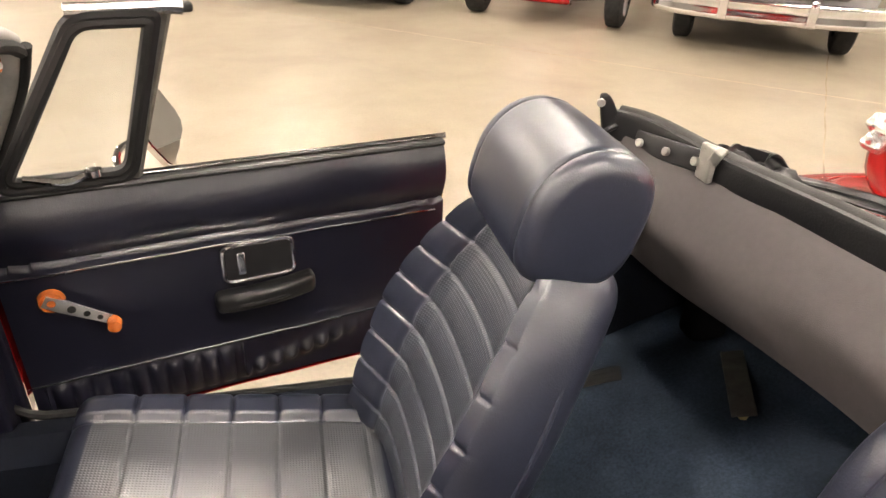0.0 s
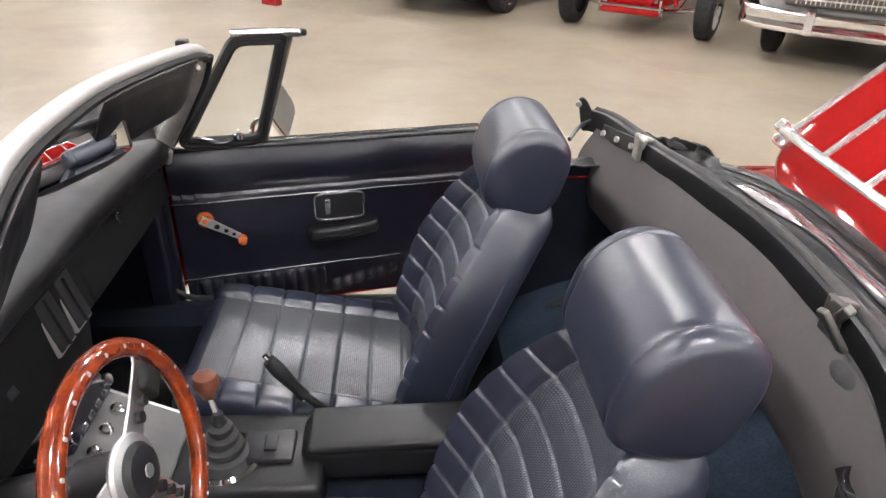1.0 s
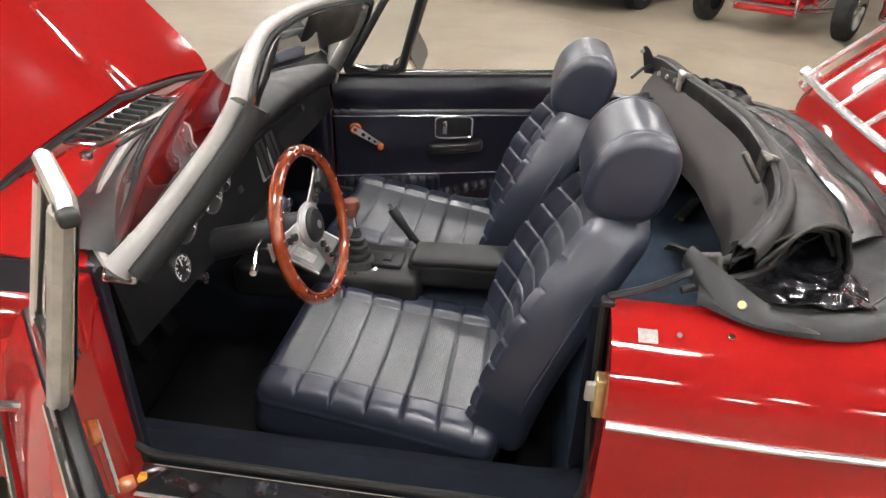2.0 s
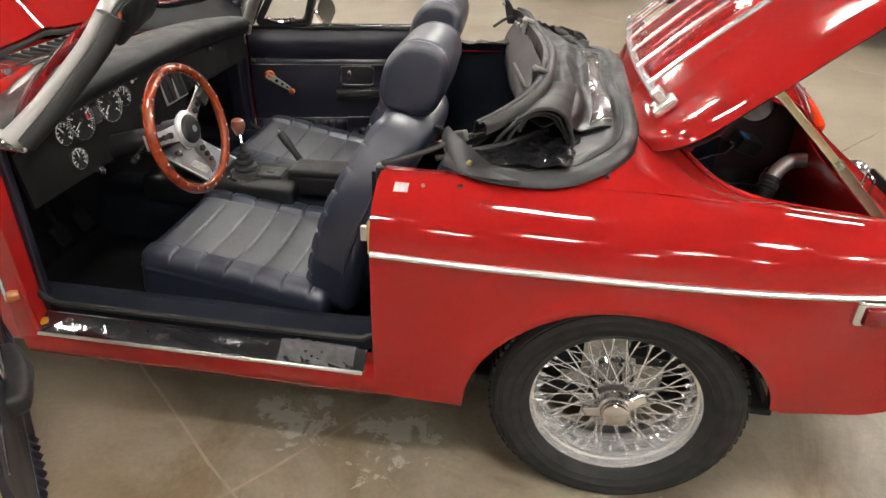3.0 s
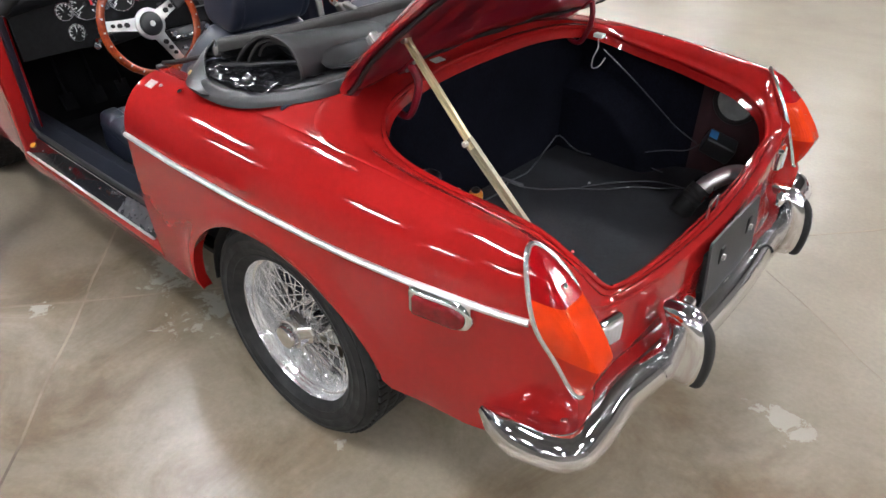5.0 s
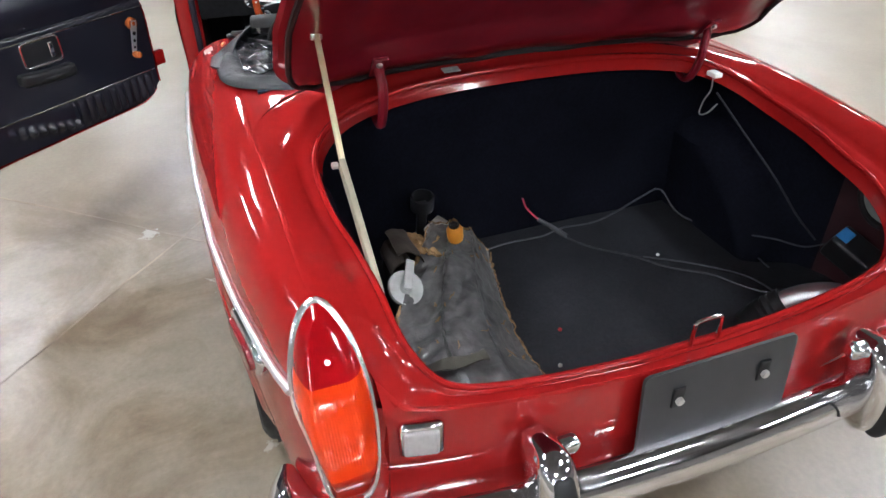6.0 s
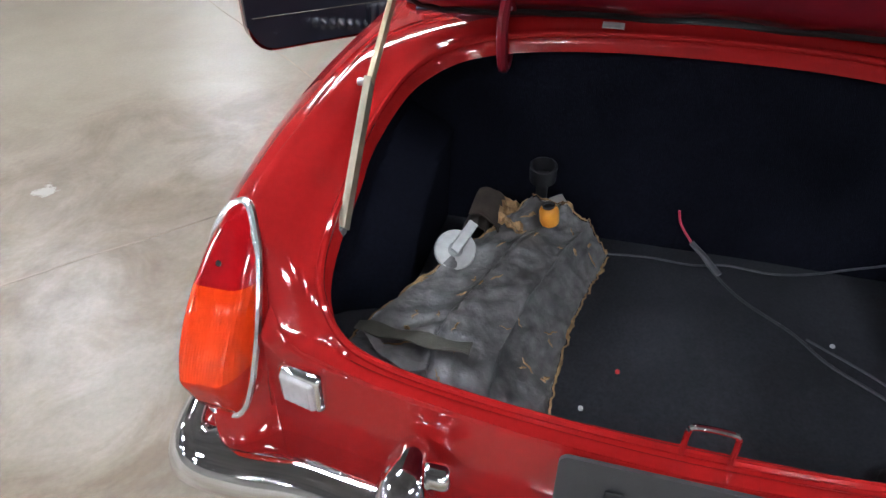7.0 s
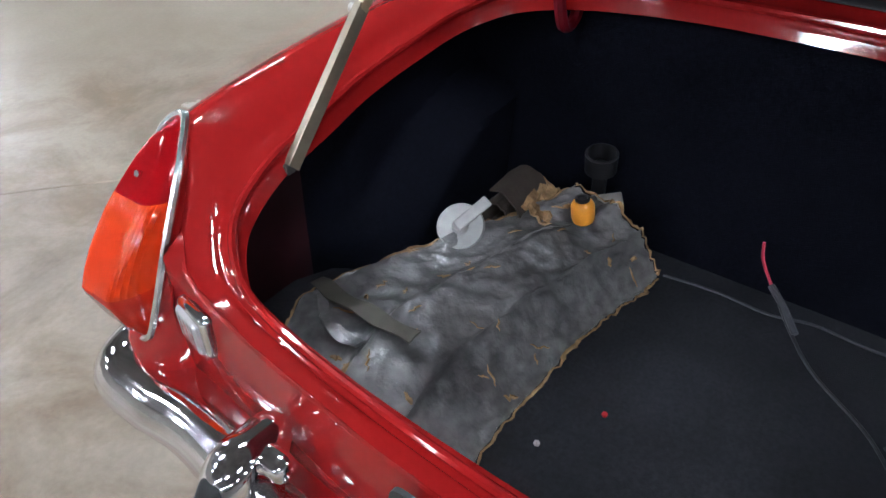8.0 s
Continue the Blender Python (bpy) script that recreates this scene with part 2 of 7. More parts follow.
def concrete():
    """Polished concrete: broad cloudy tone, trowel mottling, pale spalls and dark drips."""
    m = surface("polished_concrete", (0.3, 0.3, 0.3), 0.3)
    nd, ln = m.node_tree.nodes, m.node_tree.links
    b = nd["Principled BSDF"]
    tc = nd.new("ShaderNodeTexCoord")

    def noise_at(scale, detail, rough=0.6, distort=0.0):
        n = nd.new("ShaderNodeTexNoise")
        n.inputs["Scale"].default_value, n.inputs["Detail"].default_value = scale, detail
        n.inputs["Roughness"].default_value, n.inputs["Distortion"].default_value = rough, distort
        ln.new(tc.outputs["Object"], n.inputs["Vector"])
        return n.outputs["Fac"]

    def ramp_of(fac, stops):
        r = nd.new("ShaderNodeValToRGB")
        e = r.color_ramp.elements
        e[0].position, e[0].color = stops[0][0], (*stops[0][1], 1)
        e[1].position, e[1].color = stops[-1][0], (*stops[-1][1], 1)
        for p, c in stops[1:-1]:
            k = e.new(p)
            k.color = (*c, 1)
        ln.new(fac, r.inputs["Fac"])
        return r.outputs["Color"]

    def blend(a, c, fac, mode="MIX"):
        x = nd.new("ShaderNodeMix")
        x.data_type, x.blend_type = "RGBA", mode
        ln.new(a, x.inputs["A"])
        ln.new(c, x.inputs["B"])
        if isinstance(fac, float):
            x.inputs["Factor"].default_value = fac
        else:
            ln.new(fac, x.inputs["Factor"])
        return x.outputs["Result"]

    base = ramp_of(noise_at(0.9, 5, 0.6, 0.6), [(0.3, (0.168, 0.138, 0.1)), (0.5, (0.209, 0.178, 0.131)), (0.72, (0.238, 0.205, 0.154))])
    mott = ramp_of(noise_at(6, 7, 0.62, 0.3), [(0.28, (0.86, 0.855, 0.84)), (0.5, (1.0, 1.0, 1.0)), (0.72, (1.14, 1.14, 1.14))])
    # the worn and stained stretch beside the car
    geo = nd.new("ShaderNodeMapping")
    geo.inputs["Location"].default_value = (-0.12, 0.5, 0)
    geo.inputs["Scale"].default_value = (0.36, 0.4, 0.4)
    ln.new(tc.outputs["Object"], geo.inputs["Vector"])
    ball = nd.new("ShaderNodeTexGradient")
    ball.gradient_type = "QUADRATIC_SPHERE"
    ln.new(geo.outputs["Vector"], ball.inputs["Vector"])
    worn = nd.new("ShaderNodeMapRange")
    worn.inputs["From Min"].default_value, worn.inputs["From Max"].default_value = 0.02, 0.2
    ln.new(ball.outputs["Fac"], worn.inputs["Value"])
    soft = ramp_of(noise_at(5, 6, 0.6, 0.3), [(0.3, (0.93, 0.93, 0.925)), (0.7, (1.04, 1.04, 1.04))])
    mott = blend(soft, mott, worn.outputs["Result"])
    col = blend(base, mott, 1.0, "MULTIPLY")
    stain = ramp_of(noise_at(2.3, 7, 0.68, 0.8), [(0.43, (1, 1, 1)), (0.62, (0.66, 0.58, 0.48))])
    one = nd.new("ShaderNodeRGB")
    one.outputs[0].default_value = (1, 1, 1, 1)
    col = blend(col, blend(one.outputs[0], stain, worn.outputs["Result"]), 1.0, "MULTIPLY")
    fine = ramp_of(noise_at(60, 4), [(0.25, (0.88, 0.88, 0.88)), (0.75, (1.08, 1.08, 1.08))])
    col = blend(col, fine, 1.0, "MULTIPLY")
    # pale spalls where the skin of the floor has come away
    near = None
    for px, py, pr in ((-0.56, -0.64, 0.32), (-0.86, -0.62, 0.32), (-1.0, -1.02, 0.13), (1.0, -0.43, 0.12), (1.08, 0.16, 0.2), (0.2, -0.72, 0.07), (-0.3, -2.1, 0.12)):
        gap = nd.new("ShaderNodeVectorMath")
        gap.operation = "DISTANCE"
        gap.inputs[1].default_value = (px, py, 0)
        ln.new(tc.outputs["Object"], gap.inputs[0])
        lift = nd.new("ShaderNodeMapRange")
        lift.inputs["From Max"].default_value = pr
        lift.inputs["To Min"].default_value, lift.inputs["To Max"].default_value = 0.2, -0.2
        ln.new(gap.outputs["Value"], lift.inputs["Value"])
        if near is None:
            near = lift.outputs["Result"]
        else:
            most = nd.new("ShaderNodeMath")
            most.operation = "MAXIMUM"
            ln.new(near, most.inputs[0])
            ln.new(lift.outputs["Result"], most.inputs[1])
            near = most.outputs[0]
    total = nd.new("ShaderNodeMath")
    ln.new(near, total.inputs[0])
    ln.new(noise_at(11, 7, 0.68, 0.4), total.inputs[1])
    pale = ramp_of(total.outputs[0], [(0.6, (0, 0, 0)), (0.645, (1, 1, 1))])
    tone = nd.new("ShaderNodeRGB")
    tone.outputs[0].default_value = (0.29, 0.275, 0.23, 1)
    half = nd.new("ShaderNodeMath")
    half.operation = "MULTIPLY"
    ln.new(pale, half.inputs[0])
    ln.new(worn.outputs["Result"], half.inputs[1])
    col = blend(col, tone.outputs[0], half.outputs[0])
    ln.new(col, b.inputs["Base Color"])
    mr = nd.new("ShaderNodeMapRange")
    mr.inputs["From Min"].default_value, mr.inputs["From Max"].default_value = 0.3, 0.7
    mr.inputs["To Min"].default_value, mr.inputs["To Max"].default_value = 0.31, 0.36
    ln.new(noise_at(1.6, 4, 0.5, 0.3), mr.inputs["Value"])
    ln.new(mr.outputs["Result"], b.inputs["Roughness"])
    bp = nd.new("ShaderNodeBump")
    bp.inputs["Strength"].default_value, bp.inputs["Distance"].default_value = 0.01, 0.004
    ln.new(noise_at(9, 3), bp.inputs["Height"])
    ln.new(bp.outputs["Normal"], b.inputs["Normal"])
    return m


CONCRETE = concrete()
LAMPGLOW = bpy.data.materials.new("lamp_diffuser_glow")
LAMPGLOW.use_nodes = True
_b = LAMPGLOW.node_tree.nodes["Principled BSDF"]
_b.inputs["Base Color"].default_value = (0.9, 0.9, 0.9, 1)
_b.inputs["Emission Color"].default_value = (1.0, 0.93, 0.82, 1)
_b.inputs["Emission Strength"].default_value = LAMP_STRENGTH


# ---- mesh helpers ----
def part(name, bm, material, parent=None, label="", sharp=35):
    """Links a bmesh as one mesh object under a thing or under a part."""
    bmesh.ops.recalc_face_normals(bm, faces=bm.faces)
    me = bpy.data.meshes.new(name)
    bm.to_mesh(me)
    bm.free()
    for k in material if isinstance(material, (list, tuple)) else [material]:
        me.materials.append(k)
    me.polygons.foreach_set("use_smooth", [True] * len(me.polygons))
    me.set_sharp_from_angle(angle=radians(sharp))
    ob = new(name, me)
    if parent:
        ob.parent = parent
    return tagged(ob, label)


def empty(name, label="", category="", parent=None, at=None, group="", kind=""):
    ob = new(name)
    ob.empty_display_size = 0.1
    if at:
        ob.matrix_basis = at
    if parent:
        ob.parent = parent
    return tagged(ob, label, category, group, kind)


def grid(us, vs, f, close_u=False, bm=None, mat=None):
    """A sheet of quads through f(u, v) at the given parameters."""
    bm = bm or bmesh.new()
    rows = [[bm.verts.new(f(u, v)) for v in vs] for u in us]
    n = len(us)
    for i in range(n if close_u else n - 1):
        a, b = rows[i], rows[(i + 1) % n]
        for j in range(len(vs) - 1):
            fc = bm.faces.new((a[j], b[j], b[j + 1], a[j + 1]))
            if mat:
                fc.material_index = mat(us[i], vs[j])
    return bm


def thicken(bm, t):
    bmesh.ops.recalc_face_normals(bm, faces=bm.faces)
    bmesh.ops.solidify(bm, geom=bm.faces[:], thickness=t)
    return bm


def weld(bm, d=1e-4):
    bmesh.ops.remove_doubles(bm, verts=bm.verts[:], dist=d)
    return bm


def joined(whole, piece):
    """The piece alone, or added to the whole."""
    if whole is None:
        return piece
    me = bpy.data.meshes.new("piece")
    piece.to_mesh(me)
    piece.free()
    whole.from_mesh(me)
    bpy.data.meshes.remove(me)
    return whole


def steps(a, b, n):
    return [a + (b - a) * i / n for i in range(n + 1)]


def smooth_line(pts, n):
    """n + 1 points on a smooth curve through pts, evenly spread by chord."""
    p = [Vector(q) for q in pts]
    p = [2 * p[0] - p[1], *p, 2 * p[-1] - p[-2]]
    fine = []
    for i in range(1, len(p) - 2):
        for k in range(16):
            t = k / 16
            a, b, c, d = p[i - 1 : i + 3]
            fine.append(0.5 * (2 * b + (c - a) * t + (2 * a - 5 * b + 4 * c - d) * t * t + (3 * b - a - 3 * c + d) * t**3))
    fine.append(p[-2])
    s = [0.0]
    for a, b in zip(fine, fine[1:]):
        s.append(s[-1] + (b - a).length)
    out = []
    for k in range(n + 1):
        w = s[-1] * k / n
        i = min(max(int(np.searchsorted(s, w)) - 1, 0), len(fine) - 2)
        h = (w - s[i]) / max(s[i + 1] - s[i], 1e-9)
        out.append(fine[i].lerp(fine[i + 1], h))
    return out


def tube(pts, r, n=10, closed=False, bm=None, flat=1.0, up=None):
    """A bar swept along pts; r a number or a function of 0..1; flat squashes it along up."""
    bm = bm or bmesh.new()
    pts = [Vector(p) for p in pts]
    m = len(pts)
    rings, ref = [], Vector(up) if up else None
    for i, p in enumerate(pts):
        a, b = pts[i - 1] if (i or closed) else p, pts[(i + 1) % m] if (i < m - 1 or closed) else p
        d = (b - a).normalized()
        if ref is None:
            ref = d.orthogonal()
        side = d.cross(ref).normalized()
        nrm = side.cross(d).normalized()
        if not up:
            ref = nrm
        q = r(i / max(m - 1, 1)) if callable(r) else r
        rings.append([bm.verts.new(p + side * (q * math.cos(2 * math.pi * k / n)) + nrm * (q * flat * math.sin(2 * math.pi * k / n))) for k in range(n)])
    for i in range(m if closed else m - 1):
        a, b = rings[i], rings[(i + 1) % m]
        for k in range(n):
            bm.faces.new((a[k], a[(k + 1) % n], b[(k + 1) % n], b[k]))
    if not closed:
        bm.faces.new(rings[0])
        bm.faces.new(rings[-1][::-1])
    return bm


def lathe(profile, n=48, m=None, bm=None):
    """A turned body: profile of (radius, height) about z, laid by the pose m."""
    whole, bm = bm, bmesh.new()
    m = m or Matrix()
    rings = [[bm.verts.new(m @ Vector((r * math.cos(2 * math.pi * k / n), r * math.sin(2 * math.pi * k / n), h))) for k in range(n)] for r, h in profile]
    for a, b in zip(rings, rings[1:]):
        for k in range(n):
            bm.faces.new((a[k], a[(k + 1) % n], b[(k + 1) % n], b[k]))
    return joined(whole, weld(bm, 1e-6))


def ticks(h, r, n):
    e = [h - r * (1 - math.sin(math.pi / 2 * k / 4)) for k in range(5)]
    core = steps(-(h - r), h - r, n)
    return sorted({round(x, 6) for x in [-x for x in e] + core + e})


def pillow(half, r, n=(10, 10, 10), f=None, m=None, bm=None):
    """A box with round edges; f moves each of its points before the pose m lays it."""
    whole, bm = bm, bmesh.new()
    h = Vector(half)
    r = min(r, *half)
    t = [ticks(h[i], r, n[i]) for i in range(3)]
    for ax in range(3):
        u, v = (ax + 1) % 3, (ax + 2) % 3
        for s in (-1, 1):
            def at(a, b):
                p = Vector((0, 0, 0))
                p[ax], p[u], p[v] = s * h[ax], a, b
                c = Vector([max(-(h[i] - r), min(h[i] - r, p[i])) for i in range(3)])
                d = p - c
                return c + d.normalized() * r if d.length > 1e-9 else p
            grid(t[u], t[v], at, bm=bm)
    bmesh.ops.remove_doubles(bm, verts=bm.verts[:], dist=1e-5)
    for w in bm.verts:
        if f:
            w.co = f(w.co.copy())
        if m:
            w.co = m @ w.co
    return joined(whole, bm)


def slab(half, r=0.004, m=None, bm=None):
    return pillow(half, r, (1, 1, 1), None, m, bm)


def prism(outline, depth, m=None, bm=None):
    """A flat outline (x, y) drawn out along z by depth, centred, laid by m."""
    own = bmesh.new()
    a = [own.verts.new((x, y, -depth / 2)) for x, y in outline]
    b = [own.verts.new((x, y, depth / 2)) for x, y in outline]
    k = len(a)
    own.faces.new(a[::-1])
    own.faces.new(b)
    for i in range(k):
        own.faces.new((a[i], a[(i + 1) % k], b[(i + 1) % k], b[i]))
    for w in own.verts:
        w.co = (m or Matrix()) @ w.co
    return joined(bm, own)


def disc(center, normal, r, depth, n=32, bevel=0.15):
    q = Vector(normal).to_track_quat("Z", "Y").to_matrix().to_4x4()
    e = min(depth * 0.4, r * bevel)
    return lathe([(0, 0), (r, 0), (r, depth - e), (r - e, depth), (0, depth)], n, Matrix.Translation(center) @ q)


def fuzz(p, scale, amount):
    return noise.noise(Vector(p) * scale) * amount


def table(x, xs, ys):
    return float(np.interp(x, xs, ys))


def eased(x, xs, ys, w):
    """The table with its corners rounded over a width w."""
    return sum(table(x + w * (k / 4 - 1), xs, ys) for k in range(9)) / 9


# ---- the hall ----
def setting_box(name, lo, hi, material, label):
    c = [(a + b) / 2 for a, b in zip(lo, hi)]
    h = [(b - a) / 2 for a, b in zip(lo, hi)]
    bm = bmesh.new()
    bmesh.ops.create_cube(bm, size=2)
    for w in bm.verts:
        w.co = HALL @ Vector([c[i] + w.co[i] * h[i] for i in range(3)])
    return tagged(part(name, bm, material), label, name.split("_")[0], kind="structure")


# the hall runs with the joints of its floor, askew to the car
HALL = Matrix.Rotation(radians(-36.9), 4, "Z")
HX0, HX1, HY0, HY1, HH = -18.0, 18.0, -18.0, 17.0, 5.2
setting_box("floor", (HX0, HY0, -0.15), (HX1, HY1, 0), CONCRETE, "polished beige concrete showroom floor with stains")
setting_box("ceiling", (HX0, HY0, HH), (HX1, HY1, HH + 0.2), CEILPAINT, "plain dark ceiling of the hall")
setting_box("wall_north", (HX0, HY1, 0), (HX1, HY1 + 0.2, HH), WALLPAINT, "plain grey painted hall wall")
setting_box("wall_south", (HX0, HY0 - 0.2, 0), (HX1, HY0, HH), WALLPAINT, "plain grey painted hall wall")
setting_box("wall_east", (HX1, HY0 - 0.2, 0), (HX1 + 0.2, HY1 + 0.2, HH), WALLPAINT, "plain grey painted hall wall")
setting_box("wall_west", (HX0 - 0.2, HY0 - 0.2, 0), (HX0, HY1 + 0.2, HH), WALLPAINT, "plain grey painted hall wall")


def floor_joint(a, b, w, wander=0.0, seed=0, filler=None):
    a, b = Vector((*a, 0)), Vector((*b, 0))
    d = (b - a).normalized()
    side = Vector((-d.y, d.x, 0))
    n = max(2, int((b - a).length / 0.15))
    line = [a.lerp(b, i / n) + side * (fuzz((i * 0.37, seed, 0), 1.3, wander)) for i in range(n + 1)]
    bm = grid(list(range(n + 1)), [-1, 1], lambda i, s: line[i] + side * (s * w * (0.6 + 0.9 * noise.random())) + Vector((0, 0, 0.0012)))
    return tagged(part("floor_joint", thicken(bm, 0.001), filler or JOINT), "narrow filled joint cut across the concrete floor", "floor joint", kind="structure")


JO, JA, JB = Vector((-0.938, -0.90)), Vector((0.765, -0.644)), Vector((0.644, 0.765))
floor_joint(JO - JA * 9, JO + JA * 11, 0.004, 0.012, 1)
floor_joint(JO - JB * 9, JO + JB * 14, 0.004, 0.012, 2)
floor_joint(JO + JB * 6.1 - JA * 9, JO + JB * 6.1 + JA * 9, 0.0035, filler=FARJOINT)
floor_joint(JO + JA * 6.1 - JB * 9, JO + JA * 6.1 + JB * 12, 0.0035, filler=FARJOINT)
floor_joint((0.80, 0.86), (1.60, 0.29), 0.0016, 0.03, 3)


def ceiling_light():
    light = empty("ceiling_light", "long white panel light hung under the ceiling", "ceiling light", group="panel lights under the ceiling")
    part("housing", slab((0.53, 0.15, 0.02), 0.01, pose(0, 0, 0.03)), WHITEMARK, light)
    part("diffuser", slab((0.5, 0.12, 0.014), 0.012, pose(0, 0, -0.008)), LAMPGLOW, light, "glowing white diffuser")
    part("hanger", tube([(-0.45, 0, 0.06), (-0.45, 0, 0.5)], 0.004, 6), STEEL, light)
    part("hanger", tube([(0.45, 0, 0.06), (0.45, 0, 0.5)], 0.004, 6), STEEL, light)
    return light


first_light = ceiling_light()
LAMPS = [(1.04 + 4.2 * i, -1.7 + 5.05 * k) for k in range(-2, 3) for i in range(-4, 4) if k > -2 or i % 2]
first_light.matrix_basis = HALL @ pose(LAMPS[0][0], LAMPS[0][1], HH - 0.5)
for lx, ly in LAMPS[1:]:
    copy_thing(first_light, HALL @ pose(lx, ly, HH - 0.5))


# ---- the red sports car ----
# x runs to the rear from the rear axle, y to the car's right, z up from the floor.
car = empty("sports_car", "red open two-seat sports car with its doors and boot open", "car")


def side_y(x):
    return eased(x, [-0.7, -0.58, -0.3, 0, 0.26, 0.43, 0.58, 0.69, 0.74, 0.82, 0.9], [0.747, 0.752, 0.765, 0.764, 0.755, 0.737, 0.712, 0.69, 0.67, 0.645, 0.618], 0.05)


def crease(x):
    return (table(x, [-0.58, -0.45, -0.2, 0.16, 0.6, 0.68], [0.615, 0.625, 0.632, 0.632, 0.626, 0.618]), table(x, [-0.58, -0.4, 0.16, 0.32, 0.48, 0.6, 0.68], [0.834, 0.84, 0.84, 0.834, 0.824, 0.812, 0.802]))


STRIP_Z, SPLIT_Z = 0.69, 0.625
ARCH_X, ARCH_Z, ARCH_RX, ARCH_RZ = 0.025, 0.29, 0.365, 0.32


def tail_x(z):
    """Where the wing ends against the tail lamp or the rear corner."""
    return eased(z, [0.33, 0.42, 0.50, 0.545, 0.69, 0.75, 0.805, 0.83], [0.80, 0.815, 0.82, 0.814, 0.722, 0.692, 0.668, 0.655], 0.012)


def wing_bottom(x):
    d = (x - ARCH_X) / ARCH_RX
    if abs(d) < 1 and x < 0.381:
        return max(0.262, ARCH_Z + ARCH_RZ * math.sqrt(1 - d * d))
    return 0.262 if x < 0 else table(x, [0.381, 0.45, 0.6, 0.67, 0.72, 0.81], [0.36, 0.342, 0.345, 0.365, 0.42, 0.44])


def lower_y(x, z):
    t = max(0.0, (STRIP_Z - z) / (STRIP_Z - 0.28))
    lip = 0.012 * math.exp(-(((math.hypot((x - ARCH_X) / ARCH_RX, (z - ARCH_Z) / ARCH_RZ) - 1.04) / 0.09) ** 2)) if z > 0.27 else 0
    return side_y(x) - eased(x, [-0.57, -0.2, 0.3, 0.55, 0.7], [0.012, 0.016, 0.034, 0.03, 0.006], 0.1) * t * t + 0.004 * math.sin(math.pi * min(t, 1)) + lip


def rear_wing(s):
    xs = steps(-0.571, -0.345, 9) + [ARCH_X - ARCH_RX * math.cos(math.pi * k / 48) for k in range(1, 47)]
    xs = [x for x in xs if x < 0.382] + steps(0.3825, 0.81, 16)
    us = [(x + 0.571) / (0.81 + 0.571) for x in xs]
    bm = bmesh.new()

    def place(u, z, y_at):
        x = -0.571 + u * (tail_x(z) + 0.571)
        return x, y_at(x, z)

    def upper(u, v):
        if v < 0:
            # flange tucked under the deck
            x = -0.571 + u * (tail_x(0.805) + 0.571)
            yc, zc = crease(-0.571 + u * 1.25)
            return Vector((x, s * (yc + 0.04 * v), zc + table(x, [0.02, 0.12], [0.006, 0.024]) * v))
        if v <= 1:
            a = v * math.pi / 2
            zc = crease(-0.571 + u * 1.25)[1]
            z = STRIP_Z + (zc - STRIP_Z) * math.cos(a)
            x = -0.571 + u * (tail_x(z) + 0.571)
            yc = crease(x)[0]
            y = yc + (side_y(x) - yc) * math.sin(a)
            return Vector((x, s * y, z))
        z = STRIP_Z + (SPLIT_Z - STRIP_Z) * (v - 1)
        x, y = place(u, z, lower_y)
        return Vector((x, s * y, z))

    grid(us, [-1, -0.5] + steps(0, 1, 12) + [1.33, 1.66, 2.0], upper, bm=bm)

    def lower(u, v):
        x0 = -0.571 + u * (0.81 + 0.571)
        zb = min(wing_bottom(x0), SPLIT_Z - 0.012)
        z = SPLIT_Z + (zb - SPLIT_Z) * min(v, 1)
        x = -0.571 + u * (tail_x(z) + 0.571)
        y = lower_y(x, z)
        if v > 1:
            y -= 0.03 * (v - 1)
            z += 0.004
        return Vector((x, s * y, z))

    grid(us, steps(0, 1, 12) + [1.3, 2.0], lower, bm=bm)
    weld(bm, 2e-4)
    return part("rear_wing", bm, PAINT, car, sharp=50)


for s in (-1, 1):
    rear_wing(s)

# the opening of the boot and the panel round it
OPEN_HALF = [(0.092, 0, 0.888), (0.096, 0.2, 0.884), (0.114, 0.36, 0.872), (0.148, 0.46, 0.855), (0.206, 0.522, 0.828), (0.29, 0.544, 0.806), (0.42, 0.544, 0.79), (0.52, 0.53, 0.777), (0.62, 0.52, 0.76), (0.685, 0.513, 0.73), (0.72, 0.499, 0.702), (0.743, 0.47, 0.664), (0.75, 0.43, 0.638), (0.757, 0.35, 0.622), (0.768, 0.2, 0.614), (0.775, 0, 0.612)]
RIM_HALF = [(-0.04, 0, 0.906), (-0.035, 0.22, 0.899), (-0.02, 0.42, 0.882), (0.02, 0.56, 0.86), (0.12, 0.634, 0.8425), (0.25, 0.636, 0.8385), (0.40, 0.634, 0.8305), (0.52, 0.632, 0.8215), (0.62, 0.628, 0.8105), (0.672, 0.614, 0.799), (0.70, 0.588, 0.765), (0.745, 0.565, 0.70), (0.775, 0.53, 0.66), (0.795, 0.40, 0.64), (0.812, 0.2, 0.63), (0.82, 0, 0.628)]


def matched_loop(half, per):
    """Points between the corners of half, the same number in each stretch, so that two loops pair up."""
    pts = [Vector(p) for p in half]
    ext = [Vector((pts[1].x, -pts[1].y, pts[1].z)), *pts, Vector((pts[-2].x, -pts[-2].y, pts[-2].z))]
    fine = []
    for i in range(1, len(ext) - 2):
        a, b, c, d = ext[i - 1 : i + 3]
        for k in range(per):
            t = k / per
            fine.append(0.5 * (2 * b + (c - a) * t + (2 * a - 5 * b + 4 * c - d) * t * t + (3 * b - a - 3 * c + d) * t**3))
    fine.append(pts[-1])
    return [Vector((p.x, -p.y, p.z)) for p in fine] + [Vector(p) for p in fine[-2:0:-1]]


INNER, OUTER = matched_loop(OPEN_HALF, 5), matched_loop(RIM_HALF, 5)


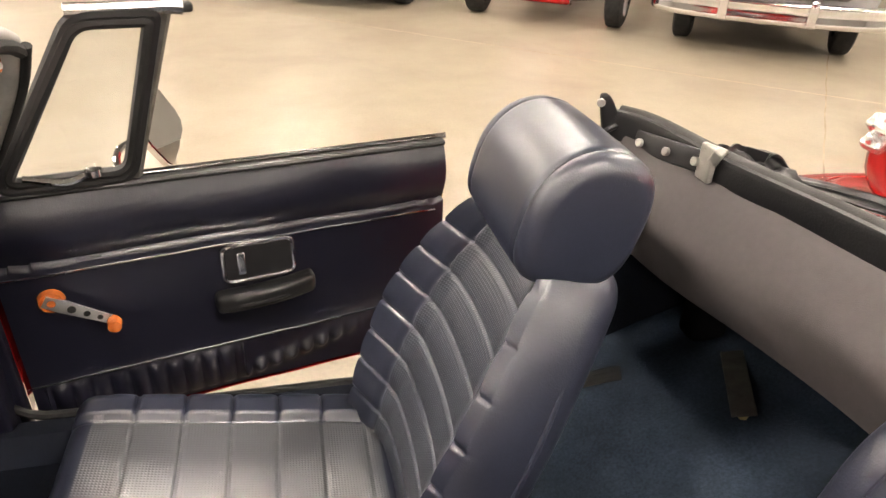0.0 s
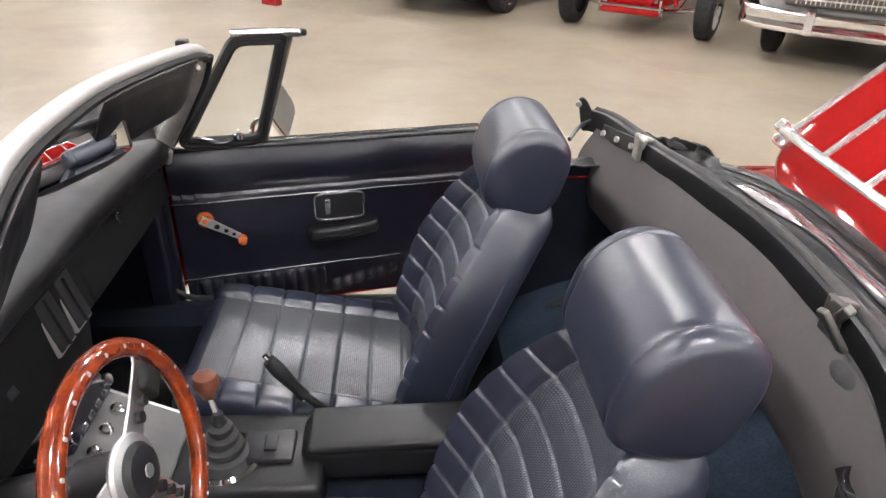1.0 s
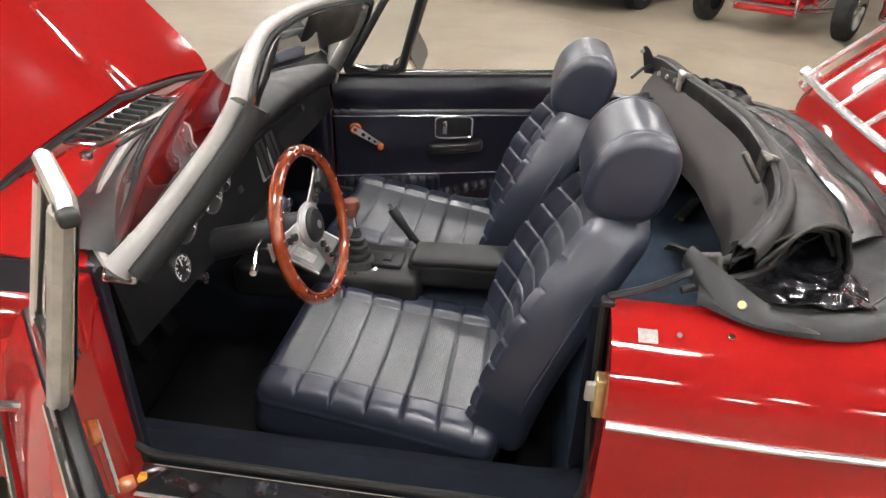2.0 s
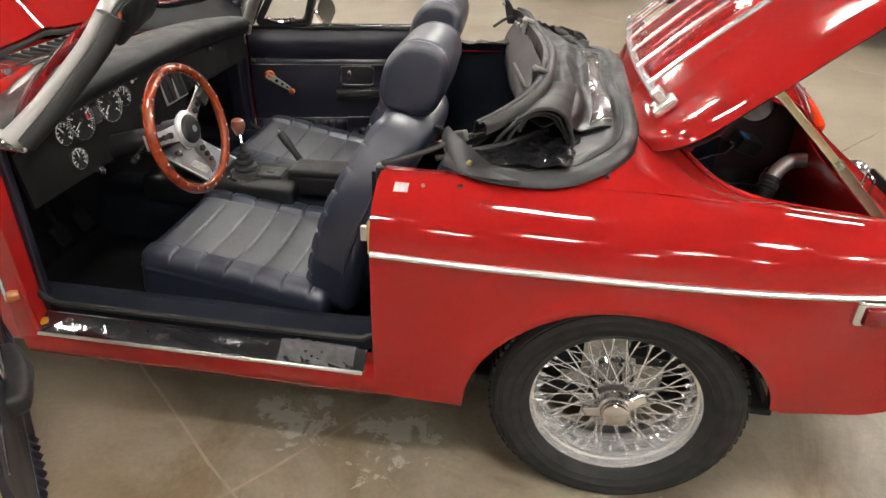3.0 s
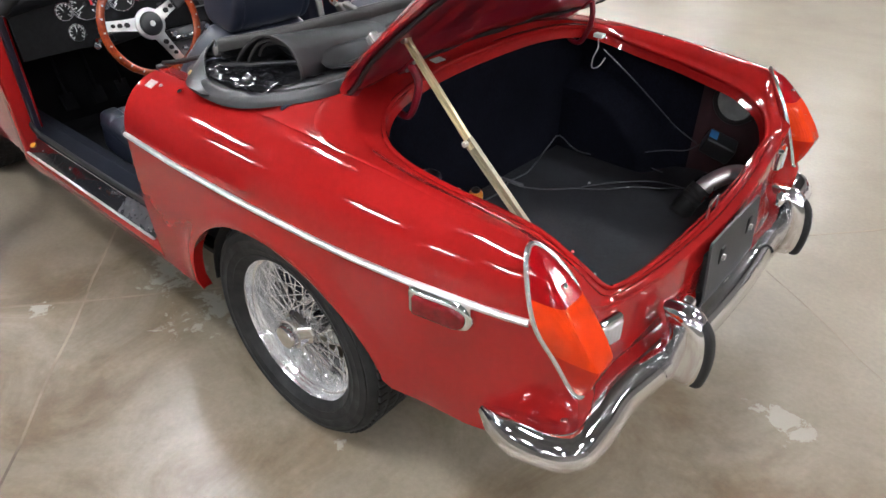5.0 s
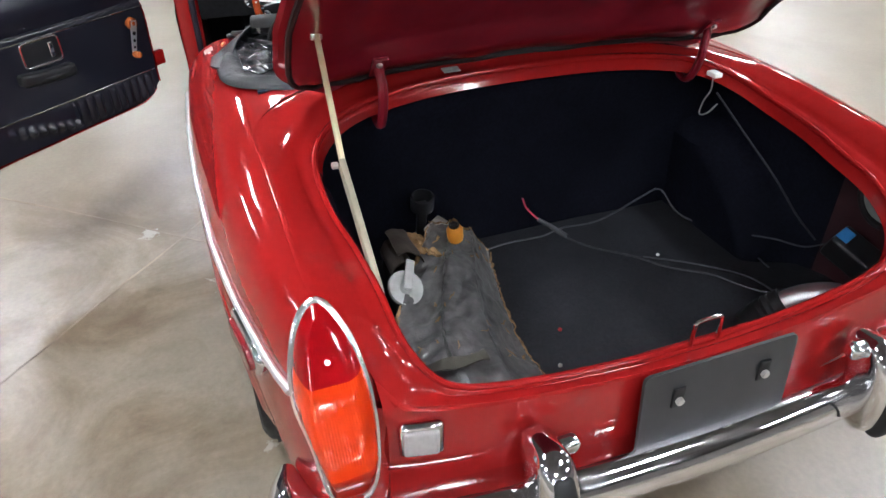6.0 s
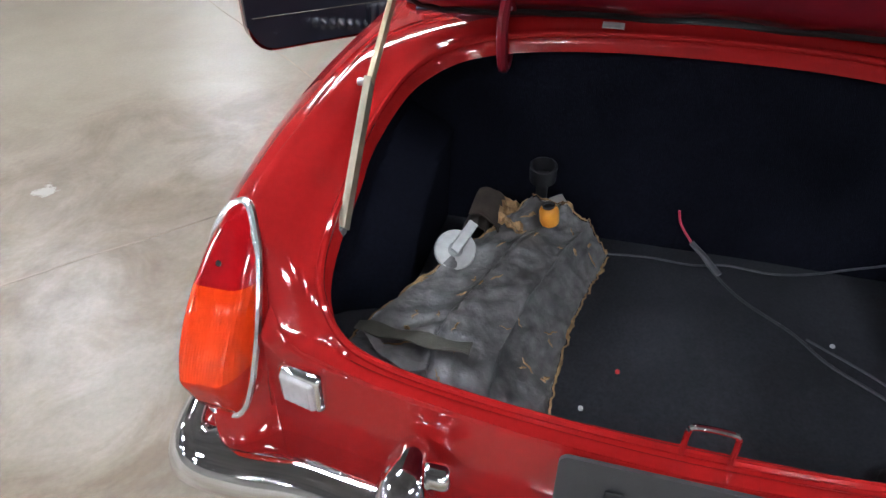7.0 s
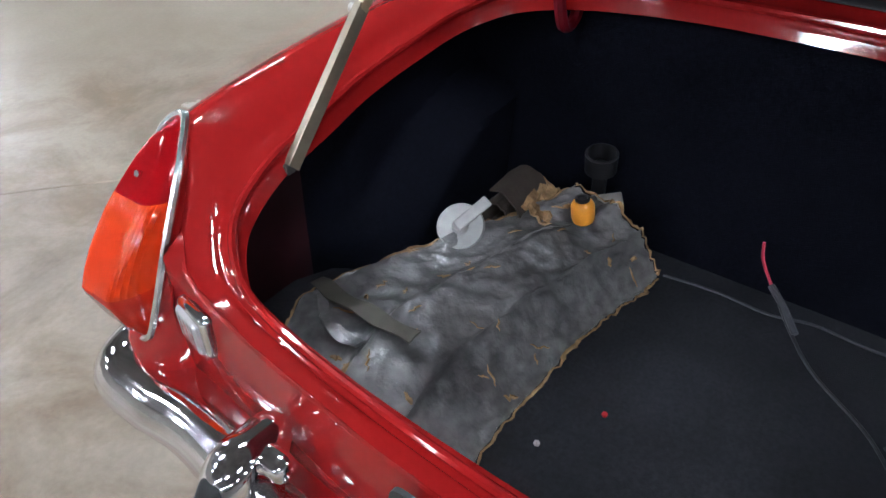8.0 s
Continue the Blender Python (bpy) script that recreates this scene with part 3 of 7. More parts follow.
def surround(i, v):
    a, b = INNER[i], OUTER[i]
    if v <= 0:
        # turned-down flange that carries the seal
        c = Vector((0.43, 0, 0.72))
        d = (c - a)
        d.z = 0
        d.normalize()
        return a + d * (0.012 * -v) + Vector((0, 0, -0.026 * -v))
    p = a.lerp(b, v)
    bulge = math.sin(math.pi * v) * (0.006 if a.x < 0.7 else 0.004)
    step = -0.005 * math.exp(-((v - 0.28) / 0.1) ** 2)
    p.z += (bulge + step if v <= 1 else -0.004) - 0.0012 * min(1, v)
    return p


part("boot_surround", grid(list(range(len(INNER))), [-1, -0.5, 0, 0.06, 0.12, 0.2, 0.28, 0.36, 0.45, 0.6, 0.75, 0.9, 1.0, 1.04], surround, close_u=True), PAINT, car, sharp=60)
part("boot_seal", tube([p + Vector((0, 0, 0.004)) for p in INNER], 0.006, 8, closed=True), PAINT, car)


def deck(u, v):
    # u across, v forward from the boot surround to the cockpit edge
    i = u
    p = OUTER[i]
    q = Vector((-0.045 - 0.38 * (abs(p.y) / 0.63) ** 9, p.y * 0.98, p.z - 0.012))
    r = p.lerp(q, v) + Vector((0, 0, 0.008 * math.sin(math.pi * v)))
    k = min(1.0, abs(r.y) / 0.6) ** 8 * min(1.0, 3 * v)
    yc, zc = crease(r.x)
    r.y += (math.copysign(yc + 0.002, r.y) - r.y) * k
    r.z += (zc + 0.0015 - r.z) * k
    return r


N = len(OUTER)
deck_ids = [i % N for i in range(-21, 22)]
part("rear_deck", grid(deck_ids, steps(0, 1, 8), deck), PAINT, car, sharp=60)


def panel_x(y, z):
    x = 0.82 - 0.026 * (abs(y) / 0.42) ** 2 + 0.01 * math.sin(math.pi * min(1, max(0, (0.63 - z) / 0.2)))
    return x


def rear_panel(u, v):
    top = table(abs(u), [0, 0.2, 0.4, 0.53, 0.565], [0.628, 0.63, 0.64, 0.66, 0.70])
    z = top + (0.40 - top) * v
    x = panel_x(u, z)
    if abs(u) > 0.50:
        x = x + (0.79 - x) * (abs(u) - 0.5) / 0.065 * 0.4
    if v == 0:
        x = table(abs(u), [0, 0.2, 0.4, 0.53, 0.565], [0.82, 0.812, 0.795, 0.775, 0.745])
    return Vector((x - 0.02 * max(0, v - 0.8), u, z))


part("rear_panel", grid(steps(-0.565, 0.565, 40), steps(0, 1, 14), rear_panel), PAINT, car, sharp=60)


def trim_point(s, a):
    """A point of the tail lamp's rim; a runs from 0 at the top, down the outer side, to 1 back at the top."""
    loop = [(0.666, 0.624, 0.808), (0.683, 0.661, 0.778), (0.722, 0.681, 0.69), (0.765, 0.668, 0.62), (0.806, 0.656, 0.556), (0.816, 0.632, 0.538), (0.814, 0.602, 0.546), (0.803, 0.585, 0.59), (0.777, 0.577, 0.66), (0.742, 0.58, 0.725), (0.703, 0.594, 0.776)]
    n = len(loop)
    k = a * n
    i = int(math.floor(k)) % n
    t = k - math.floor(k)
    p = [Vector(loop[(i + j) % n]) for j in (-1, 0, 1, 2)]
    q = 0.5 * (2 * p[1] + (p[2] - p[0]) * t + (2 * p[0] - 5 * p[1] + 4 * p[2] - p[3]) * t * t + (3 * p[1] - p[0] - 3 * p[2] + p[3]) * t**3)
    return Vector((q.x, s * q.y, q.z))


def corner_panel(s):
    """The rounded corner under and inside the tail lamp."""
    def f(u, v):
        # u from the rear panel's edge round under the lamp to the wing
        z = 0.385 + v * 0.29
        p = rear_panel(0.562, min(1, max(0, (0.70 - z) / 0.30)))
        q = Vector((tail_x(z) + 0.001, lower_y(tail_x(z), z) - 0.0005, z))
        r = p.lerp(q, u) + Vector((0.024 * max(0.0, math.sin(math.pi * u)) ** 0.6 * min(1, max(0, (0.60 - z) / 0.06)), 0, 0))
        return Vector((r.x, s * r.y, z))
    bm = grid(steps(0, 1, 10), steps(0, 1, 8), f)

    def g(u, v):
        q = trim_point(s, 0.545 + u * (0.93 - 0.545))
        z = q.z
        rim = Vector((table(z, [0.5, 0.60, 0.66, 0.70, 0.765, 0.80], [0.792, 0.79, 0.775, 0.748, 0.70, 0.672]), s * table(z, [0.5, 0.66, 0.70, 0.765, 0.80], [0.565, 0.56, 0.566, 0.588, 0.612]), z))
        return q.lerp(rim, v) - Vector((0.014 * math.sin(math.pi * v), 0, 0))
    grid(steps(0, 1, 16), steps(0, 1, 6), g, bm=bm)
    return part("rear_corner", bm, PAINT, car, sharp=60)


def tail_lamp(s):
    lamp = part("tail_lamp", tube([trim_point(s, k / 66) for k in range(66)], 0.0062, 8, closed=True), TRIM, car, "chrome-rimmed red and amber tail lamp")

    def lens(a, v):
        rim = trim_point(s, a)
        z = rim.z
        # the ridge of the lens: furthest back low down, drawn to a point at the top
        zr = 0.545 + (z - 0.545) * 0.93 + 0.006
        back = eased(zr, [0.54, 0.575, 0.63, 0.66, 0.72, 0.79, 0.805], [0.816, 0.834, 0.85, 0.83, 0.781, 0.705, 0.684], 0.006)
        ridge = Vector((back, s * (0.632 + (abs(rim.y) - 0.624) * 0.5), zr))
        if v <= 1:
            # a soft shoulder between the side and the back of the lens
            a = v * math.pi / 2
            p = rim.lerp(ridge, math.sin(a) ** 0.85)
            p.y = rim.y + (ridge.y - rim.y) * (0.45 * v + 0.55 * (1 - math.cos(a)))
            return p
        # the flat ribbed middle
        return Vector((back, ridge.y + (s * 0.632 - ridge.y) * (v - 1), zr))

    def band(lo, hi, material, name, label):
        full = grid(steps(0, 1, 66)[:-1], steps(0.0, 1.0, 9) + [1.25, 1.5, 1.75, 2.0], lens, close_u=True)
        weld(full, 3e-4)
        for z0, keep_up in ((lo, True), (hi, False)):
            if z0 is None:
                continue
            bmesh.ops.bisect_plane(full, geom=full.verts[:] + full.edges[:] + full.faces[:], plane_co=(0, 0, z0), plane_no=(0, 0, 1), clear_inner=keep_up, clear_outer=not keep_up)
        return part(name, full, material, lamp, label, sharp=40)

    band(0.733, None, LENSRED, "red_lens", "deep red lens")
    band(0.632, 0.733, LENSAMBER, "amber_lens", "bright orange lens")
    band(None, 0.632, LENSLOW, "lower_lens", "orange-red lower facet of the lens")
    part("lens_screw", disc((0.74, s * 0.63, 0.755), (1, 0, 0.6), 0.0045, 0.008, 16), CHROME, lamp, "small chrome screw")
    part("lamp_base", grid(steps(0, 1, 33)[:-1], [0, 1], lambda a, v: trim_point(s, a).lerp(Vector((0.735, s * 0.622, 0.672)), v * 0.98), close_u=True), SEAL, lamp)


def bead(name, pts, w, h, material, parent, label=""):
    return part(name, tube(smooth_line(pts, 40), w, 8, flat=h / w), material, parent, label)


def body_side(s):
    corner_panel(s)
    tail_lamp(s)
    strip = [(x, s * (side_y(x) + 0.003), STRIP_Z - 0.002) for x in steps(-0.568, 0.712, 30)]
    part("waist_strip", tube(strip, 0.0078, 10, up=(0, 1, 0), flat=1.0), ALLOY, car, "polished bright strip along the waist")
    # side marker lamp
    y = side_y(0.545) - 0.001
    tilt = s * math.degrees(math.atan2(side_y(0.49) - side_y(0.6), 0.11))
    m = pose(0.541, s * y, 0.655, 0, 0, -tilt)
    marker = part("side_marker", pillow((0.072, 0.02, 0.033), 0.012, (16, 2, 4), lambda p: Vector((p.x, p.y, p.z * (1 if p.x < 0.035 else math.sqrt(max(0.04, 1 - ((p.x - 0.035) / 0.038) ** 2))))), m), CHROME, car, "chrome-framed red side marker lamp")
    part("marker_lens", pillow((0.058, 0.025, 0.022), 0.007, (16, 2, 3), lambda p: Vector((p.x, p.y, p.z * (1 if p.x < 0.03 else math.sqrt(max(0.04, 1 - ((p.x - 0.03) / 0.029) ** 2))))), m @ pose(0.0, s * 0.004, -0.002)), LENSDARK, marker, "red plastic lens")
    # reversing lamp
    m = pose(0.786, s * 0.51, 0.6, 0, 0, s * 12)
    rev = part("reversing_lamp", pillow((0.013, 0.036, 0.034), 0.01, (2, 3, 3), None, m), CHROME, car, "square chrome-framed clear reversing lamp")
    part("reversing_lens", pillow((0.016, 0.028, 0.026), 0.006, (2, 10, 3), lambda p: p + Vector((0.0005 * math.cos(p.y * 900), 0, 0)), m @ pose(0.003, 0, 0)), LENSCLEAR, rev, "ribbed clear lens")
    # wheel housing
    def liner(a, v):
        r = 0.352
        return Vector((ARCH_X + r * math.cos(a), s * (0.512 + v * 0.2), 0.30 + r * 0.9 * math.sin(a)))
    bm = grid(steps(0.2, math.pi + 0.02, 28), steps(0, 1, 5), liner)
    grid(steps(0.2, math.pi + 0.02, 28), [0.0, 0.5, 1.0], lambda a, v: Vector((ARCH_X + 0.352 * v * math.cos(a), s * 0.512, 0.30 + 0.352 * v * 0.9 * math.sin(a))), bm=bm)
    part("wheel_housing", thicken(bm, 0.004), UNDERSEAL, car)


for s in (-1, 1):
    body_side(s)


# wheels
def spoke_mesh():
    bm = tube([(0, 0, 0), (0, 0, 1)], 0.0021, 5)
    me = bpy.data.meshes.new("spoke")
    bm.to_mesh(me)
    bm.free()
    me.materials.append(WIRECHROME)
    return me


SPOKE = spoke_mesh()


def wire_wheel(at, s, spokes=True):
    """A wheel whose outer face looks along s * y; at is its centre."""
    hub = Matrix.Translation(at) @ Matrix.Rotation(radians(90 * s) * -1, 4, "X") @ Matrix.Diagonal((1.025, 1.025, 1.0, 1))
    rimward = hub @ pose(0, 0, 0.03)
    wheel = empty("wheel", "chrome wire-spoked wheel with a black tyre", "", car)
    prof = [(0.198, -0.07), (0.215, -0.085), (0.255, -0.096), (0.284, -0.092), (0.298, -0.078), (0.304, -0.05), (0.306, 0), (0.304, 0.05), (0.301, 0.072), (0.2965, 0.083), (0.288, 0.091), (0.2835, 0.0905), (0.2825, 0.094), (0.272, 0.0985), (0.268, 0.1), (0.264, 0.0985), (0.25, 0.0985), (0.2465, 0.1), (0.243, 0.0978), (0.229, 0.093), (0.2265, 0.0945), (0.2235, 0.0915), (0.212, 0.083), (0.2045, 0.075)]
    rubber = lathe(prof, 96, rimward)
    for w_ in rubber.verts:
        w_.co.z = max(w_.co.z, 0.0015)
    part("tyre", rubber, RUBBER, wheel, "worn black rubber tyre")
    # tread blocks
    if s < 0:
        tread = bmesh.new()
        for row, z in enumerate((-0.05, -0.017, 0.017, 0.05)):
            for k in range(72):
                a = 2 * math.pi * (k + 0.5 * (row % 2)) / 72
                slab((0.004, 0.0095, 0.0135), 0.002, rimward @ Matrix.Rotation(a, 4, "Z") @ pose(0.3045, 0, z * 1.15, 0, 0, 6), tread)
        tagged(part("tread", tread, RUBBER, wheel), kind="stuff")
    rim = [(0.205, 0.062), (0.2115, 0.066), (0.2135, 0.071), (0.2115, 0.0755), (0.2065, 0.0745), (0.204, 0.07), (0.2035, 0.06), (0.2005, 0.052), (0.195, 0.05), (0.19, 0.036), (0.189, 0.012), (0.183, 0.004), (0.179, -0.015), (0.183, -0.04), (0.19, -0.06), (0.205, -0.07)]
    part("rim", lathe(rim, 96, rimward), WIRECHROME, wheel, "bright chrome rim with a rolled edge")
    part("hub", lathe([(0, -0.05), (0.06, -0.05), (0.062, -0.03), (0.045, -0.015), (0.04, 0.05), (0.052, 0.07), (0.054, 0.085), (0.046, 0.095), (0, 0.095)], 32, hub), CHROME, wheel)
    part("brake_drum", lathe([(0, -0.07), (0.12, -0.07), (0.128, -0.06), (0.128, -0.03), (0.118, -0.022), (0.06, -0.022)], 40, hub), STEEL, wheel, "dull grey brake drum")
    spin = lathe([(0, 0.09), (0.036, 0.09), (0.042, 0.1), (0.04, 0.116), (0.034, 0.119), (0.033, 0.131), (0.03, 0.136), (0.014, 0.139), (0, 0.1395)], 28, hub)
    for a in (0.45, 0.45 + math.pi):
        pillow((0.026, 0.016, 0.008), 0.007, (4, 3, 2), lambda p: Vector((p.x, p.y * (1 - 5 * p.x), p.z - 0.35 * (p.x + 0.03))), hub @ Matrix.Rotation(a, 4, "Z") @ pose(0.054, 0, 0.112), spin)
    for k in range(24):
        slab((0.002, 0.0022, 0.006), 0.001, hub @ Matrix.Rotation(2 * math.pi * k / 24, 4, "Z") @ pose(0.0335, 0, 0.125), spin)
    part("spinner", spin, CHROME, wheel, "two-eared chrome knock-off spinner")
    if spokes:
        sets = ((18, 0.047, 0.083, 0.191, 0.058, 0.5), (18, 0.047, 0.078, 0.19, 0.05, -0.5), (18, 0.058, -0.018, 0.188, 0.04, 0.62), (18, 0.058, -0.024, 0.186, 0.034, -0.62))
        nip = bmesh.new()
        for ring, (count, r0, z0, r1, z1, lean) in enumerate(sets):
            for k in range(count):
                a = 2 * math.pi * (k + 0.25 * ring) / count
                p = hub @ Vector((r0 * math.cos(a), r0 * math.sin(a), z0))
                q = hub @ Vector((r1 * math.cos(a + lean), r1 * math.sin(a + lean), z1))
                turn = (q - p).to_track_quat("Z", "Y").to_matrix().to_4x4()
                ob = new("spoke", SPOKE)
                ob.parent = wheel
                ob.matrix_basis = Matrix.Translation(p) @ turn @ Matrix.Diagonal((1, 1, (q - p).length, 1))
                lathe([(0.003, -0.02), (0.0048, -0.018), (0.0048, -0.004), (0.006, 0.0)], 6, Matrix.Translation(q) @ turn, nip)
        tagged(part("nipple_set", nip, WIRECHROME, wheel), kind="stuff")
    return wheel


wire_wheel((0.032, -0.613, 0.296), -1)
wire_wheel((0.0, 0.617, 0.299), 1, False)
wire_wheel((-2.31, -0.617, 0.299), -1, False)
wire_wheel((-2.31, 0.617, 0.299), 1, False)
part("rear_axle", tube([(0, -0.5, 0.299), (0, 0.5, 0.299)], 0.04, 12), UNDERSEAL, car)
part("floor_pan", slab((1.55, 0.6, 0.012), 0.006, pose(-1.1, 0, 0.235)), UNDERSEAL, car)
# Unseen pan added below the boot to deepen the shade on the floor
part("tail_shade_pan", slab((0.36, 0.63, 0.01), 0.004, pose(0.44, 0, 0.375)), UNDERSEAL, car)
part("fuel_tank", pillow((0.3, 0.42, 0.07), 0.03, (2, 2, 2), None, pose(0.48, 0.0, 0.325)), UNDERSEAL, car)


# rear bumper
# (outwards, up) from the middle of the blade, bottom edge first
SECTION = [(-0.03, -0.034), (0.0, -0.037), (0.02, -0.035), (0.032, -0.029), (0.038, -0.02), (0.038, -0.01), (0.034, 0.002), (0.028, 0.013), (0.019, 0.024), (0.008, 0.031), (-0.006, 0.034), (-0.02, 0.032), (-0.034, 0.024), (-0.05, 0.008)]
SHELF = [(-0.022, 0.034), (-0.042, 0.032), (-0.064, 0.028)]


def rear_bumper():
    line = smooth_line([(0.645, -0.712, 0.445), (0.70, -0.722, 0.446), (0.775, -0.717, 0.448), (0.836, -0.685, 0.45), (0.845, -0.60, 0.453), (0.84, -0.5, 0.456), (0.86, -0.33, 0.459), (0.874, 0, 0.461), (0.86, 0.33, 0.459), (0.84, 0.5, 0.456), (0.845, 0.60, 0.453), (0.836, 0.685, 0.45), (0.775, 0.717, 0.448), (0.70, 0.722, 0.446), (0.645, 0.712, 0.445)], 110)

    def f(i, v):
        p = line[i]
        a, b = line[max(i - 1, 0)], line[min(i + 1, 110)]
        d = (b - a).normalized()
        out = Vector((d.y, -d.x, 0))
        if out.x < 0 and abs(p.y) < 0.6:
            out = -out
        if abs(p.y) >= 0.6 and out.y * p.y < 0:
            out = -out
        e = max(0.3, min(1, min(i, 110 - i) / 5.0) ** 0.5)
        a, b = SECTION[v]
        if v > 10:
            # the rear part runs on as a flat shelf to the body
            k = min(1.0, max(0.0, (0.70 - abs(p.y)) / 0.05))
            a, b = a + (SHELF[v - 11][0] - a) * k, b + (SHELF[v - 11][1] - b) * k
        return p + out * (a * e) + Vector((0, 0, b * e + 0.002))
    bumper = part("rear_bumper", thicken(grid(list(range(111)), list(range(len(SECTION))), f), 0.003), CHROME, car, "curved chrome rear bumper", sharp=60)
    for s in (-1, 1):
        def shape(p):
            t = (p.z + 0.1) / 0.2
            p.x += 0.018 * math.sin(math.pi * min(1, max(0, t))) - 0.015 * max(0, t - 0.75) * 4
            p.y *= 1 - 0.18 * max(0, t - 0.6)
            return p
        over = part("overrider", pillow((0.05, 0.034, 0.098), 0.03, (4, 4, 10), shape, pose(0.876, s * 0.335, 0.503, 0, -6, 0)), CHROME, car, "chrome bumper overrider with a rubber face")
        part("rubber_face", pillow((0.016, 0.02, 0.085), 0.014, (2, 3, 8), shape, pose(0.92, s * 0.335, 0.498, 0, -6, 0)), SEAL, over, "black rubber pad")
        part("plate_lamp", pillow((0.016, 0.022, 0.016), 0.012, (3, 4, 3), None, pose(0.862, s * 0.3, 0.578, 0, 10, 0)), CHROME, over, "small chrome lamp housing")


rear_bumper()
RR = [(cx * 0.143 + 0.012 * math.cos(a + k), cy * 0.07 + 0.012 * math.sin(a + k)) for k, (cx, cy) in zip((0, math.pi / 2, math.pi, 3 * math.pi / 2), ((1, 1), (-1, 1), (-1, -1), (1, -1))) for a in steps(0, math.pi / 2, 5)]
PLATE = surface("matt_black_bracket", (0.028, 0.028, 0.029), 0.5, vary=0.15, scale=12, bump=0.15, bump_scale=400)
bracket = part("plate_bracket", prism(RR, 0.006, Matrix.Translation((0.85, 0, 0.566)) @ pose(0, 0, 0, 0, -6, 0) @ Matrix(((0, 0, 1, 0), (1, 0, 0, 0), (0, 1, 0, 0), (0, 0, 0, 1)))), PLATE, car, "empty black number plate bracket")
for y in (-0.086, 0.09):
    part("bracket_slot", pillow((0.003, 0.012, 0.022), 0.003, (1, 2, 2), None, pose(0.852, y, 0.59)), SEAL, bracket)
    part("bracket_bolt", disc((0.852, y, 0.586), (1, 0, 0), 0.008, 0.01, 6), STEEL, bracket, "bare steel bolt")
for s in (-1, 1):
    part("plate_stand", slab((0.02, 0.012, 0.05), 0.003, pose(0.826, s * 0.11, 0.545)), UNDERSEAL, bracket)


# ---- boot ----
def boot_inside():
    bm = bmesh.new()
    zf = 0.412
    # floor, front wall, back wall as one lined tub
    def floor_z(x, y):
        return zf + 0.002 * math.sin(9 * x + 5 * y)
    grid(steps(0.055, 0.765, 24), steps(-0.655, 0.655, 30), lambda x, y: Vector((x, y, floor_z(x, y))), bm=bm)
    part("boot_floor", thicken(bm, 0.006), BOOTFLOOR, car, "black carpet-lined boot floor")
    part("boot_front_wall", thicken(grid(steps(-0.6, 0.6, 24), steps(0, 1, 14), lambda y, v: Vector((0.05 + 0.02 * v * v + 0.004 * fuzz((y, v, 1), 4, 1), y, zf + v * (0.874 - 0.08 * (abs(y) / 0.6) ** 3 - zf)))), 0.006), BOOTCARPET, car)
    part("boot_rear_wall", thicken(grid(steps(-0.56, 0.56, 24), steps(0, 1, 6), lambda y, v: Vector((0.757 - 0.02 * (abs(y) / 0.5) ** 2, y, zf + v * (0.60 + 0.05 * (abs(y) / 0.5) ** 4 - zf)))), 0.006), PAINT, car)
    for s in (-1, 1):
        def side(x, v):
            # the round of the wheel housing bulges into the boot
            z = zf + v * (table(x, [0.05, 0.3, 0.62, 0.76], [0.84, 0.80, 0.755, 0.66]) - zf)
            d = math.hypot((x - ARCH_X) / 0.37, (z - 0.30) / 0.335)
            hump = min(1.0, max(0.0, (1.22 - d) / 0.2))
            wide = min(1.0, max(0.0, (x - 0.40) / 0.12))
            flat = 0.60 - 0.04 * v * v
            return Vector((x, s * (flat + wide * (min(0.655, side_y(x) - 0.04) - flat) - 0.10 * hump * hump * (3 - 2 * hump) * (1 - wide)), z))
        part("boot_side", thicken(grid(steps(0.05, 0.76, 44), steps(0, 1, 30), side, mat=lambda x, v: 1 if x > 0.47 else 0), 0.005), [BOOTCARPET, INNERWING], car, "black lining and bare inner wing in shade-darkened red")


boot_inside()
striker = tube(smooth_line([(0.778, -0.012, 0.605), (0.778, -0.012, 0.66), (0.778, -0.006, 0.668), (0.778, 0.016, 0.67), (0.778, 0.038, 0.668), (0.778, 0.044, 0.66), (0.778, 0.045, 0.605)], 36), 0.004, 8)
part("boot_striker", striker, CHROME, car, "looped chrome boot lock striker")

# boot lid, raised
LID_A = radians(45.5)
LD, LN = Vector((math.cos(LID_A), 0, math.sin(LID_A))), Vector((-math.sin(LID_A), 0, math.cos(LID_A)))
LID0 = Vector((0.038, 0, 0.893))


def lid_half_width(l):
    """Half the lid's width, l metres from its hinged edge, with round corners."""
    w = table(l, [0, 0.3, 0.6, 0.78], [0.578, 0.586, 0.556, 0.525])
    r = 0.15
    if l < r:
        w -= r - math.sqrt(max(0, r * r - (r - l) ** 2))
    if l > 0.78 - 0.14:
        w -= 0.14 - math.sqrt(max(0, 0.14**2 - (l - 0.64) ** 2))
    return w


def lid_point(l, t, lift=0.0):
    """l along, t across from -1 to 1, lift off the outer skin."""
    w = lid_half_width(l) + 0.02 * (t > 0)
    y = t * w
    crown = 0.035 * (1 - (y / 0.55) ** 2) - 0.10 * (l / 0.78) ** 2.2
    edge = -0.02 * (max(0, abs(t) - 0.9) / 0.1) ** 2
    front = -0.012 * max(0, 1 - l / 0.05) ** 2
    return LID0 + LD * l + LN * (crown + edge + front + lift) + Vector((0, y, 0)) + LD * (-0.03 * (1 - (y / 0.55) ** 2) * max(0, 1 - l / 0.3))


